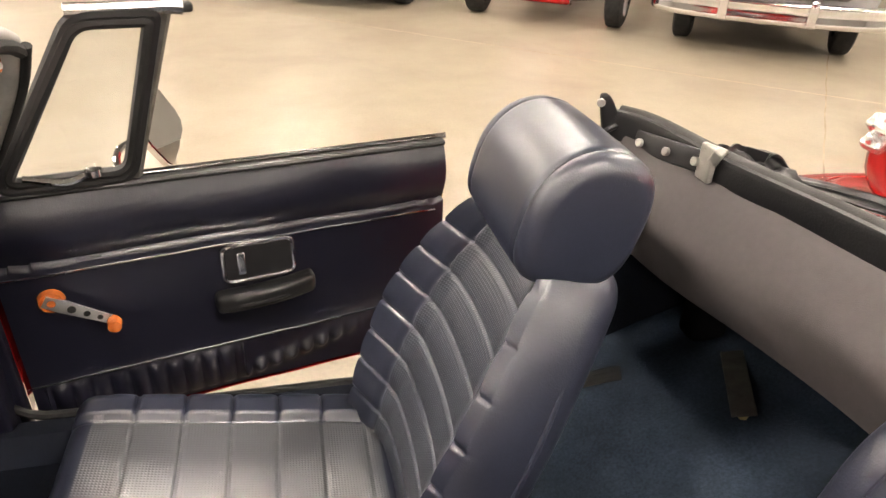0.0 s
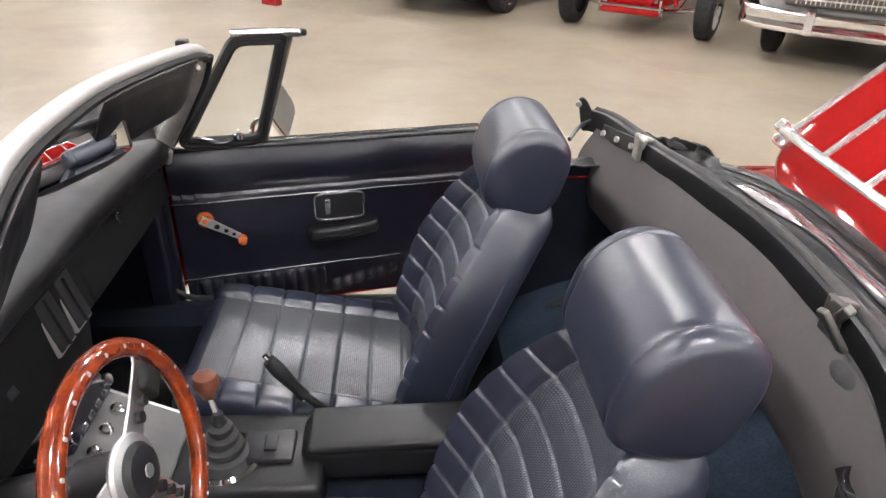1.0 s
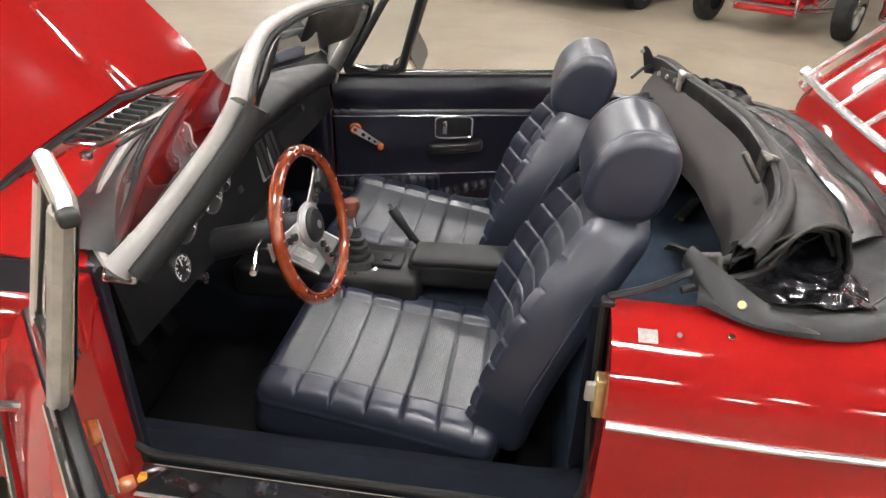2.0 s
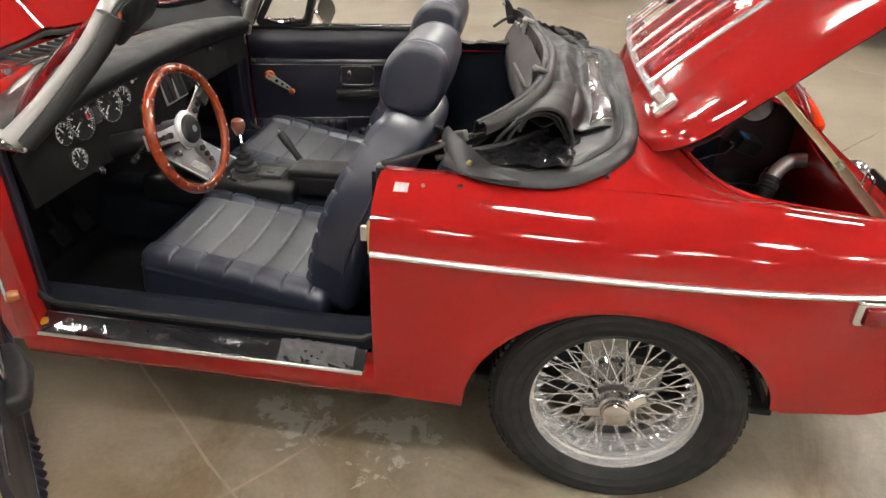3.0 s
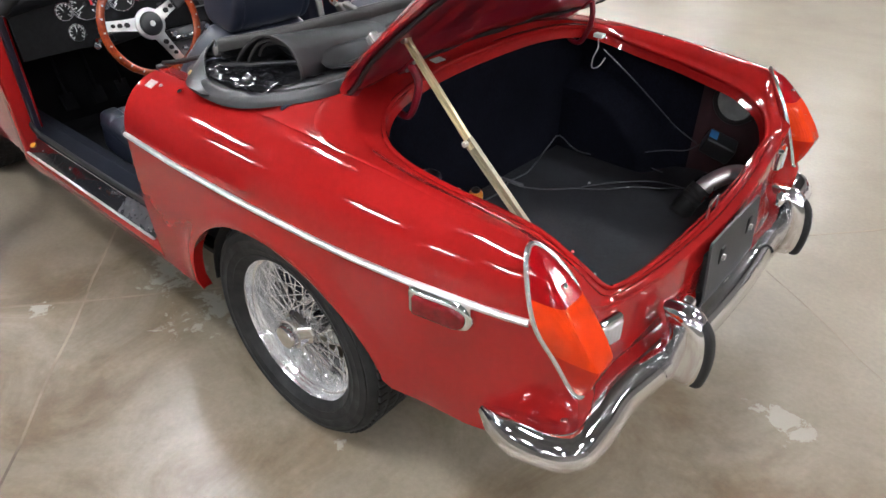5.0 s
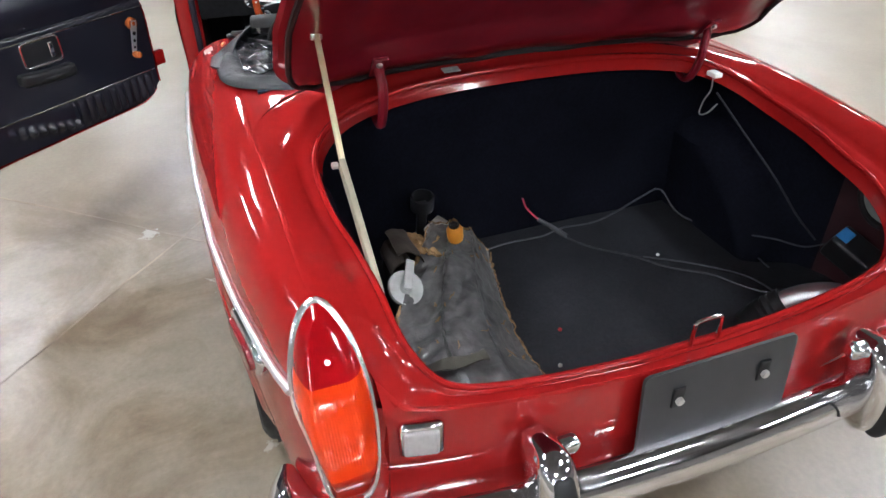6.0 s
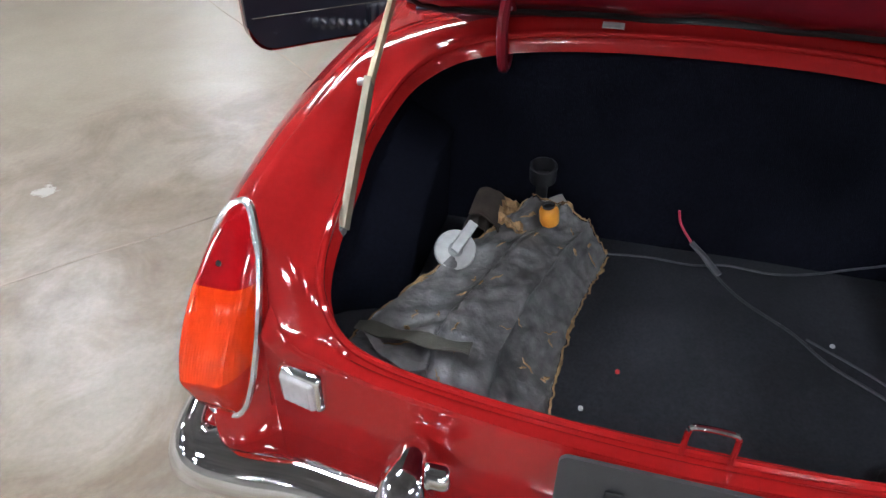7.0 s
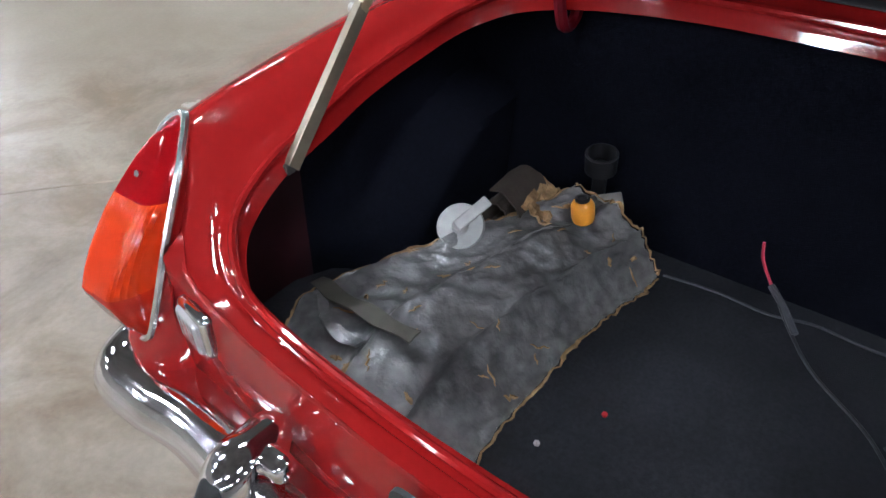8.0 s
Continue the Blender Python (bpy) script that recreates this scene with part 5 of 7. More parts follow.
# ---- tunnel, console, levers ----
def tunnel():
    c = 0.02
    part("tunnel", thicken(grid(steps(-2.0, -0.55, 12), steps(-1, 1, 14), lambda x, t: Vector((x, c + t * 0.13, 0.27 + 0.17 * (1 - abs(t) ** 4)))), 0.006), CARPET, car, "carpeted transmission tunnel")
    part("console", pillow((0.27, 0.105, 0.05), 0.02, (4, 4, 2), None, pose(-1.28, c - 0.02, 0.462)), BLACKVINYL, car, "black vinyl centre console")
    ash = part("ashtray", pillow((0.05, 0.04, 0.012), 0.006, (3, 3, 2), None, pose(-1.12, c - 0.02, 0.512)), BLACKPLASTIC, car, "black ashtray lid")
    part("ashtray_tab", slab((0.012, 0.02, 0.004), 0.002, pose(-1.115, c - 0.02, 0.525)), BLACKPLASTIC, ash)
    arm = part("armrest", pillow((0.19, 0.056, 0.042), 0.02, (8, 6, 3), lambda p: p + Vector((0, 0, 0.006 * (1 - (p.y / 0.07) ** 2))), pose(-0.865, c + 0.0, 0.495, 0, -2, 0)), BLACKVINYL, car, "padded black armrest box between the seats")
    part("armrest_lid", pillow((0.182, 0.058, 0.014), 0.012, (6, 5, 1), None, pose(-0.862, c, 0.54, 0, -2, 0)), BLACKVINYL, arm)
    # gear lever
    lever = empty("gear_lever", "gear lever with a round walnut knob and black gaiter", "", car)
    base = Vector((-1.20, -0.02, 0.505))
    part("gaiter_ring", lathe([(0.05, 0), (0.068, 0.0), (0.07, 0.006), (0.062, 0.012), (0.05, 0.01)], 32, Matrix.Translation(base)), CHROME, lever)
    prof = [(0.05, 0.006)]
    for k in range(4):
        z = 0.012 + 0.022 * k
        r = 0.048 - 0.008 * k
        prof += [(r, z), (r - 0.002, z + 0.009), (r - 0.013, z + 0.014), (r - 0.009, z + 0.02)]
    prof += [(0.011, 0.105), (0.009, 0.12), (0, 0.12)]
    part("gaiter", lathe(prof, 28, Matrix.Translation(base)), SEAL, lever, "ribbed black rubber gaiter")
    part("lever_rod", tube([base + Vector((0, 0, 0.1)), base + Vector((-0.01, 0.01, 0.145))], 0.006, 8), CHROME, lever)
    part("knob", lathe([(0, -0.032), (0.012, -0.03), (0.016, -0.018), (0.023, -0.004), (0.025, 0.008), (0.02, 0.021), (0.01, 0.027), (0, 0.028)], 24, Matrix.Translation((-1.218, 0.0, 0.676))), GEARKNOB, lever, "turned walnut knob")
    # handbrake
    brake = empty("handbrake", "black handbrake lever", "", car)
    part("grip", tube(smooth_line([(-1.138, 0.155, 0.605), (-1.105, 0.151, 0.56), (-1.07, 0.147, 0.512)], 12), lambda t: 0.0145 + 0.002 * math.sin(6 * t), 12), BLACKPLASTIC, brake)
    part("button", tube([(-1.146, 0.156, 0.616), (-1.136, 0.155, 0.602)], 0.006, 10), CHROME, brake)
    part("lever_arm", tube([(-1.075, 0.147, 0.52), (-0.95, 0.142, 0.40)], 0.009, 8), BLACKPLASTIC, brake)


tunnel()


# ---- dashboard ----
DX = -1.49


def dashboard():
    dash = empty("dashboard", "black crackle dashboard with chrome-ringed dials", "", car)

    # the padded roll and the top that runs to the windscreen
    roll = smooth_line([(0.0, -0.015, 0), (0.012, 0.0, 0), (0.018, 0.022, 0), (0.006, 0.045, 0), (-0.03, 0.056, 0), (-0.09, 0.052, 0), (-0.16, 0.04, 0), (-0.22, 0.025, 0)], 34)

    def pad(y, v):
        x, z, _ = roll[v]
        zz = 0.868 - 0.045 * abs((y - 0.03) / 0.72) ** 3
        return Vector((DX + 0.012 + x, y, zz + z))
    part("dash_pad", grid(steps(-0.67, 0.74, 60), list(range(35)), pad), BLACKVINYL, dash, "padded black vinyl dash top", sharp=70)

    def face(y, v):
        zt = 0.86 - 0.045 * abs((y - 0.03) / 0.72) ** 3
        zb = 0.66 + 0.06 * (1 if y > 0.16 else 0)
        z = zt + (zb - zt) * v
        return Vector((DX - 0.014 - 0.15 * (z - 0.79), y, z))
    part("dash_face", thicken(grid(steps(-0.66, 0.72, 40), steps(0, 1, 8), face), 0.012), GLOVE, dash, "black crackle-finish dash panel")
    part("footwell_front", slab((0.01, 0.66, 0.2), 0.004, pose(-1.75, 0.03, 0.5)), MATSHADE, dash)

    def dial(y, z, r, hand):
        x = DX - 0.008 - 0.15 * (z - 0.79)
        nrm = Vector((1, 0, 0.15)).normalized()
        q = nrm.to_track_quat("Z", "Y").to_matrix().to_4x4()
        M = Matrix.Translation((x, y, z)) @ q
        g = part("gauge", lathe([(r * 1.07, -0.01), (r * 1.08, 0.006), (r * 1.05, 0.012), (r * 0.99, 0.012), (r * 0.97, 0.006), (r * 0.6, 0.006), (0, 0.006)], 36, M), TRIM, dash, "black-faced dial with a chrome bezel")
        part("gauge_face", lathe([(r * 0.96, 0.0075), (r * 0.5, 0.0078), (0, 0.008)], 36, M), GAUGE, g, "black dial face")
        marks = bmesh.new()
        for k in range(33):
            a = radians(225 - 270 * k / 32)
            slab((r * (0.05 if k % 4 else 0.09), 0.0008 if k % 4 else 0.0016, 0.0005), 0.0003, M @ Matrix.Rotation(a, 4, "Z") @ pose(r * 0.85, 0, 0.0095), marks)
            if k % 4 == 0:
                slab((r * 0.06, r * 0.045, 0.0005), 0.0003, M @ Matrix.Rotation(a, 4, "Z") @ pose(r * 0.64, 0, 0.0095), marks)
        tagged(part("gauge_marks", marks, WHITEMARK, g), kind="stuff")
        part("gauge_needle", slab((r * 0.38, 0.0014, 0.0008), 0.0004, M @ Matrix.Rotation(radians(hand), 4, "Z") @ pose(r * 0.33, 0, 0.011)), WHITEMARK, g)
        part("needle_cap", lathe([(r * 0.14, 0.009), (r * 0.13, 0.013), (0, 0.013)], 16, M), BLACKPLASTIC, g)
        return g
    dial(-0.392, 0.806, 0.053, 210)
    dial(-0.252, 0.812, 0.053, 215)
    dial(-0.472, 0.796, 0.031, 120)
    dial(-0.178, 0.813, 0.031, 60)
    dial(-0.452, 0.718, 0.03, 90)
    part("warning_segment", slab((0.0006, 0.004, 0.009), 0.0004, pose(DX + 0.006, -0.37, 0.812, 0, -14, 0)), REDMARK, dash)
    for y, z in ((-0.322, 0.802), (-0.105, 0.765)):
        sw = part("rocker_switch", pillow((0.008, 0.019, 0.03), 0.004, (2, 2, 2), None, pose(DX - 0.012, y, z, 0, -14, 0)), CHROME, dash, "chrome-framed rocker switch")
        part("rocker", pillow((0.007, 0.013, 0.023), 0.003, (2, 2, 2), None, pose(DX - 0.006, y, z, 0, -20, 0)), BLACKPLASTIC, sw)
    for y, z in ((-0.455, 0.842), (-0.34, 0.857), (-0.305, 0.858), (-0.13, 0.845), (-0.11, 0.85)):
        part("warning_lamp", disc((DX - 0.006, y, z), (1, 0, 0.25), 0.009, 0.012, 14), CHROME, dash)
    # twin air vents
    for y in (0.062, 0.137):
        fr = part("air_vent", pillow((0.006, 0.034, 0.06), 0.004, (2, 2, 2), None, pose(DX - 0.004, y, 0.775, 0, -14, 0)), STEEL, dash, "upright air vent with a bright frame")
        part("vent_mouth", pillow((0.006, 0.028, 0.053), 0.003, (2, 2, 2), None, pose(DX + 0.0, y, 0.775, 0, -14, 0)), BLACKPLASTIC, fr)
        part("vent_vane", slab((0.004, 0.003, 0.05), 0.001, pose(DX + 0.008, y, 0.775, 0, -14, 0)), BLACKPLASTIC, fr)
    # glove box
    gb = part("glove_box_lid", pillow((0.008, 0.165, 0.065), 0.01, (2, 4, 3), None, pose(DX - 0.008, 0.365, 0.785, 0, -14, 0)), GLOVE, dash, "black glove box lid with a chrome lock")
    part("glove_lock", disc((DX + 0.006, 0.377, 0.825), (1, 0, 0.25), 0.012, 0.012, 20), CHROME, gb)
    # steering column, stalks, lower shroud
    hub, ax = Vector((-1.241, -0.287, 0.763)), Vector((0.955, 0, 0.297))
    part("column_shroud", tube([hub - ax * 0.05, hub - ax * 0.16, hub - ax * 0.34], lambda t: 0.03 + 0.012 * t, 16), BLACKPLASTIC, dash, "black steering column shroud")
    part("indicator_stalk", tube(smooth_line([hub - ax * 0.11, hub - ax * 0.10 + Vector((0, -0.08, 0.0)), hub - ax * 0.09 + Vector((0.01, -0.15, -0.01))], 12), 0.004, 8), CHROME, dash)
    part("stalk_tip", tube([hub - ax * 0.09 + Vector((0.01, -0.14, -0.01)), hub - ax * 0.085 + Vector((0.012, -0.17, -0.012))], 0.008, 10), CHROME, dash)
    part("choke_knob", lathe([(0, 0), (0.006, 0), (0.006, 0.03), (0.014, 0.035), (0.014, 0.045), (0, 0.048)], 16, pose(-1.50, -0.40, 0.655, 0, 80, 0)), CHROME, dash)
    rad = part("radio", pillow((0.05, 0.085, 0.025), 0.006, (2, 3, 2), None, pose(-1.47, -0.03, 0.63, 0, -20, 0)), BLACKPLASTIC, dash, "black radio with bright buttons")
    for k in range(5):
        part("radio_button", slab((0.004, 0.01, 0.006), 0.002, pose(-1.42, -0.09 + 0.03 * k, 0.635, 0, -20, 0)), CHROME, rad)
    for k in range(2):
        part("radio_dial", disc((-1.425, -0.105 + 0.15 * k, 0.65), (1, 0, 0.35), 0.012, 0.016, 16), CHROME, rad)
    deck_ = part("console_panel", pillow((0.11, 0.1, 0.008), 0.006, (3, 3, 1), None, pose(-1.385, -0.02, 0.565, 0, 26, 0)), CONSOLEGREY, dash, "sloping grey console panel with switches")
    for y in (-0.075, -0.02, 0.035):
        part("console_switch", lathe([(0, 0), (0.013, 0), (0.013, 0.006), (0.008, 0.008), (0.006, 0.018), (0, 0.02)], 18, pose(-1.385, -0.02, 0.565, 0, 26, 0) @ pose(-0.03, y + 0.02, 0.008)), CHROME, deck_, "round chrome switch")
    part("console_label", slab((0.03, 0.022, 0.0008), 0.0004, pose(-1.385, -0.02, 0.565, 0, 26, 0) @ pose(0.05, -0.055, 0.0092)), PAPER, deck_, "small white label")
    for e in (-1, 1):
        part("console_edge", tube([pose(-1.385, -0.02, 0.565, 0, 26, 0) @ Vector((-0.11, e * 0.1, 0.006)), pose(-1.385, -0.02, 0.565, 0, 26, 0) @ Vector((0.11, e * 0.1, 0.006))], 0.0035, 8), ALLOY, deck_)
    for k, y in enumerate((-0.48, -0.36, -0.25)):
        ped = part("pedal", pillow((0.008, 0.028, 0.035), 0.005, (2, 3, 3), None, pose(-1.69, y, 0.40, 0, -30, 0)), MATSHADE, dash, "rubber-faced pedal")
        part("pedal_arm", tube([(-1.69, y, 0.42), (-1.76, y, 0.62)], 0.008, 8), MATSHADE, ped)


dashboard()


def steering_wheel():
    sw = empty("steering_wheel", "wood-rimmed three-spoke steering wheel with painted-in rim glints", "", car)
    q = Vector((0.97, -0.035, 0.235)).normalized()
    Y = Vector((0.036, 1, 0)).normalized()
    up = q.cross(Y)
    C = Vector((-1.227, -0.286, 0.766))
    M = Matrix((Y, up, q)).transposed().to_4x4()
    M.translation = C
    R = 0.175
    part("rim", tube([M @ Vector((R * math.cos(a), R * math.sin(a), 0)) for a in steps(0, 2 * math.pi, 72)[:-1]], 0.0155, 14, closed=True, flat=0.9), WOOD, sw, "varnished reddish wood rim")
    # Pale dots that stand in for highlights along the varnished rim
    for k in range(24):
        a = 2 * math.pi * k / 24
        part("rim_glint", lathe([(0, 0), (0.0042, 0), (0.003, 0.0016), (0, 0.002)], 8, M @ Matrix.Rotation(a, 4, "Z") @ pose(R, 0, 0.0132)), PALEFRAME, sw)
    for a in (25, 173, 299):
        bm = bmesh.new()
        A = Matrix.Rotation(radians(a), 4, "Z")
        out = [(0.04, -0.024), (0.09, -0.019), (R - 0.012, -0.017), (R - 0.002, -0.022), (R - 0.002, 0.022), (R - 0.012, 0.017), (0.09, 0.019), (0.04, 0.024)]
        prism(out, 0.004, M @ A @ pose(0, 0, -0.012, 0, 5, 0), bm)
        sp = part("spoke", bm, ALLOY, sw, "brushed alloy spoke with drilled holes")
        for r, h in ((0.082, 0.009), (0.108, 0.0078), (0.132, 0.0066)):
            part("spoke_hole", lathe([(h, -0.0045), (h, 0.0045), (0, 0.0045)], 16, M @ A @ pose(r, 0, -0.012 - 0.0, 0, 5, 0) @ pose(0, 0, 0.0008)), SEAL, sp)
    part("spoke_grip", pillow((0.028, 0.022, 0.009), 0.008, (3, 3, 2), None, M @ Matrix.Rotation(radians(25), 4, "Z") @ pose(0.145, 0, -0.008, 0, 5, 0)), SEAL, sw)
    part("boss_ring", lathe([(0.036, -0.02), (0.05, -0.016), (0.056, -0.008), (0.054, -0.002), (0.044, 0.002), (0.038, 0.0)], 40, M), ALLOY, sw)
    part("horn_push", lathe([(0.042, -0.006), (0.042, 0.004), (0.036, 0.011), (0.02, 0.015), (0, 0.016)], 32, M), BLACKPLASTIC, sw, "black horn push with a small emblem")
    part("emblem", lathe([(0.011, 0.0145), (0.01, 0.0175), (0, 0.018)], 8, M), ALLOY, sw)
    part("boss", lathe([(0.034, -0.08), (0.036, -0.03), (0.045, -0.012)], 24, M), BLACKPLASTIC, sw)


steering_wheel()


# ---- windscreen ----
def windscreen():
    ws = empty("windscreen", "curved windscreen in a pale bright frame", "", car)
    c = 0.035
    top = [(-1.263, -0.52, 1.128), (-1.27, -0.48, 1.145), (-1.30, -0.38, 1.157), (-1.36, -0.15, 1.172), (-1.375, c, 1.175), (-1.372, 0.2, 1.173), (-1.345, 0.42, 1.16), (-1.318, 0.55, 1.15), (-1.312, 0.60, 1.132)]
    left = [(-1.263, -0.52, 1.128), (-1.30, -0.555, 1.06), (-1.385, -0.635, 0.94), (-1.45, -0.695, 0.86)]
    right = [(-1.312, 0.60, 1.132), (-1.345, 0.635, 1.06), (-1.425, 0.70, 0.94), (-1.485, 0.755, 0.86)]
    low = [(-1.45, -0.695, 0.86), (-1.53, -0.61, 0.868), (-1.64, -0.40, 0.885), (-1.71, -0.15, 0.90), (-1.725, c, 0.902), (-1.715, 0.22, 0.90), (-1.655, 0.46, 0.885), (-1.555, 0.67, 0.868), (-1.485, 0.755, 0.86)]
    tl, ll, lw, rl = smooth_line(top, 40), smooth_line(left, 20), smooth_line(low, 40), smooth_line(right, 20)
    part("header_rail", tube(tl, 0.018, 20, up=(0, 0, 1), flat=0.75), PALEFRAME, ws, "pale bright top rail")
    part("screen_pillar", tube(ll, lambda t: 0.017 + 0.011 * t * t, 20), PALEFRAME, ws, "pale bright pillar")
    part("screen_pillar", tube(rl, lambda t: 0.019 + 0.008 * t * t, 20), STEEL, ws, "dull grey pillar inner face")
    for ln_, thick in ((ll, 0.021), (rl, 0.007)):
        part("pillar_seal", tube([p + Vector((0.016 + thick, 0, -0.006)) for p in ln_], thick, 18), SEAL, ws, "black rubber pillar seal")
    part("lower_rail", tube([p + Vector((-0.012, 0, 0.006)) for p in lw], 0.011, 8), PALEFRAME, ws)
    part("lower_seal", tube([p + Vector((-0.03, 0, -0.006)) for p in lw], 0.014, 8), SEAL, ws)
    part("rail_seal", tube([p + Vector((0.014, 0, -0.014)) for p in tl], 0.01, 8), SEAL, ws)
    pane = part("screen_glass", grid(list(range(41)), steps(0, 1, 10), lambda i, v: tl[i].lerp(lw[i], v) + Vector((-0.02 * math.sin(math.pi * v), 0, 0))), GLASS, ws, "clear curved glass")
    pane.visible_shadow = False
    for y0, y1 in ((-0.44, -0.10), (0.14, 0.52)):
        def visor(u, v):
            y = y0 + (y1 - y0) * u
            k = float(np.interp(y, [q.y for q in tl], range(41)))
            p = tl[int(k)].lerp(tl[min(int(k) + 1, 40)], k - int(k))
            return Vector((p.x + 0.03 - 0.045 * v, y, p.z - 0.015 - 0.115 * v * (1 - 0.16 * (2 * u - 1) ** 8)))
        bm = pillow((0.011, 0.5, 0.5), 0.0109, (3, 18, 10), lambda p: visor(p.y + 0.5, 0.5 - p.z) + Vector((p.x * (1 - 0.75 * (2 * p.z) ** 6) * (1 - 0.75 * (2 * p.y) ** 8), 0, 0)))
        vs = part("sun_visor", bm, BLACKVINYL, ws, "black padded sun visor folded against the screen")
        e = -0.47 if y0 < 0 else 0.55
        part("visor_pivot", lathe([(0, -0.016), (0.008, -0.015), (0.01, -0.01), (0.01, 0.01), (0.008, 0.015), (0, 0.016)], 16, Matrix.Translation((-1.265 if e < 0 else -1.312, e + (0.012 if e < 0 else -0.012), 1.122))), KNOB, vs, "orange plastic pivot")
        part("visor_arm", tube([(-1.265 if e < 0 else -1.312, e + (0.012 if e < 0 else -0.012), 1.122), (-1.29, e * 0.9, 1.125)], 0.005, 8), STEEL, vs)
    mir = part("rear_view_mirror", pillow((0.016, 0.125, 0.043), 0.015, (3, 8, 4), lambda p: Vector((p.x, p.y, p.z * (1 - 0.35 * (p.y / 0.125) ** 4))), pose(-1.405, 0.11, 1.078, 0, -8, -22)), BLACKPLASTIC, ws, "black interior mirror on a stem")
    part("mirror_face", slab((0.001, 0.108, 0.028), 0.0005, pose(-1.405, 0.11, 1.078, 0, -8, -22) @ pose(0.0165, 0, 0)), MIRROR, mir)
    part("mirror_stem", tube([(-1.42, 0.105, 1.09), (-1.40, 0.06, 1.13), (-1.385, 0.04, 1.165)], 0.006, 8), CHROME, mir)
    part("pillar_bracket", pillow((0.03, 0.02, 0.012), 0.008, (2, 2, 2), None, pose(-1.45, -0.69, 0.85, 0, 20, 30)), CHROME, ws)
    part("pillar_bracket", pillow((0.012, 0.009, 0.022), 0.006, (2, 2, 2), None, pose(-1.47, 0.72, 0.835, 0, 20, -30)), STEEL, ws)
    part("hood_catch", pillow((0.012, 0.016, 0.008), 0.005, (2, 2, 2), None, pose(-1.342, 0.58, 1.158)), BLACKPLASTIC, ws)


windscreen()


# ---- doors ----
def door(s, hinge, angle, wind):
    """A door in its own frame: u along it from the hinge, w out of the car, z up."""
    turn = Matrix.Translation(hinge) @ Matrix.Rotation(radians(angle), 4, "Z") @ Matrix.Diagonal((1, s, 1, 1))
    dr = empty("door", "open red door with a navy trimmed inner panel", "", car)
    L, ZT, ZB = 0.885, 0.842, 0.318

    def low(u):
        r = 0.09
        if u < 0.12:
            return ZB + 0.06 * (1 - u / 0.12) ** 2
        if u > L - r:
            return ZB + r - math.sqrt(max(0, r * r - (u - (L - r)) ** 2))
        return ZB

    US = steps(0, 0.12, 5) + steps(0.15, L - 0.1, 16) + [L - 0.09 + 0.09 * math.sin(math.pi / 2 * k / 8) for k in range(9)]

    def skin(u, v):
        zt = ZT
        z = zt + (low(u) - zt) * v
        w = 0.075 + 0.012 * math.sin(math.pi * min(1, max(0, (z - 0.3) / 0.5))) - 0.055 * max(0, (z - STRIP_Z) / (ZT - STRIP_Z)) ** 2
        return turn @ Vector((u, w, z))
    part("door_skin", grid(US, steps(0, 1, 20), skin), PAINT, dr, "red painted outer skin", sharp=50)

    def inner_w(u, z):
        w = 0.0
        if z > 0.70:
            w = 0.012 - 0.022 * math.sin(math.pi * min(1, (z - 0.70) / (ZT - 0.70)))
        w += fuzz((u * 1.0, z * 1.5, s), 6, 0.006)
        return w

    def trim(u, v):
        z = ZT - 0.004 + (low(u) + 0.012 - ZT) * v
        w = inner_w(u, z)
        # stitched pleats low down, fading towards the lock side
        if 0.335 < z < 0.43 and 0.03 < u < 0.7:
            d = abs((u / 0.036 + 0.5) % 1 - 0.5)
            if u < 0.414:
                w -= 0.014 * math.sin(math.pi * d) ** 0.7 * math.sin(math.pi * (z - 0.335) / 0.095) ** 0.4
            else:
                w -= 0.018 * math.sin(math.pi * d) * math.exp(-(((z - 0.352 - 0.22 * (u - 0.42)) / 0.014) ** 2)) * min(1, (0.7 - u) / 0.1)
        if u > L + 0.0178:
            w += 0.032
        return turn @ Vector((min(u * 0.985 + 0.004, L + 0.004), w, z))
    part("door_panel", grid(steps(0.005, L - 0.05, 230) + [L - 0.04, L - 0.03, L - 0.022, L - 0.016, L - 0.006, L + 0.009, L + 0.0175, L + 0.018], steps(0, 1, 76), trim), DOORVINYL, dr, "navy vinyl inner panel with pleats", sharp=60)
    # closing faces: lock side, hinge side, top and bottom
    def cap(i, v):
        u, z = rimline[i]
        w0, w1 = inner_w(u, z), 0.075 + 0.012 * math.sin(math.pi * min(1, max(0, (z - 0.3) / 0.5))) - 0.055 * max(0, (z - STRIP_Z) / (ZT - STRIP_Z)) ** 2
        return turn @ Vector((u, w0 + (w1 - w0) * v, z))
    hingeline = [(0, z) for z in steps(ZT, low(0), 10)]
    rimline = hingeline
    part("hinge_edge", grid(list(range(len(rimline))), steps(0, 1, 4), cap), PAINT, dr)
    rimline = [(u, low(u)) for u in US[1:]] + [(L, z) for z in steps(low(L) + 0.01, ZT, 12)]
    part("door_edge", grid(list(range(len(rimline))), steps(0, 1, 4), cap), PAINT, dr, "red door edge", sharp=60)
    part("door_cap", tube([turn @ Vector((u, 0.006, ZT - 0.004)) for u in steps(0.0, L, 20)], 0.014, 8, flat=0.5, up=(0, 0, 1)), BLACKVINYL, dr)
    part("glass_channel", tube([turn @ Vector((u, 0.02, ZT + 0.004)) for u in steps(0.26, L + 0.012, 20)], 0.006, 8), CHROME, dr, "bright strip along the window slot")
    part("window_glass_edge", slab((0.31, 0.0025, 0.006), 0.002, turn @ pose(0.56, 0.012, ZT + 0.004)), GLASS, dr)
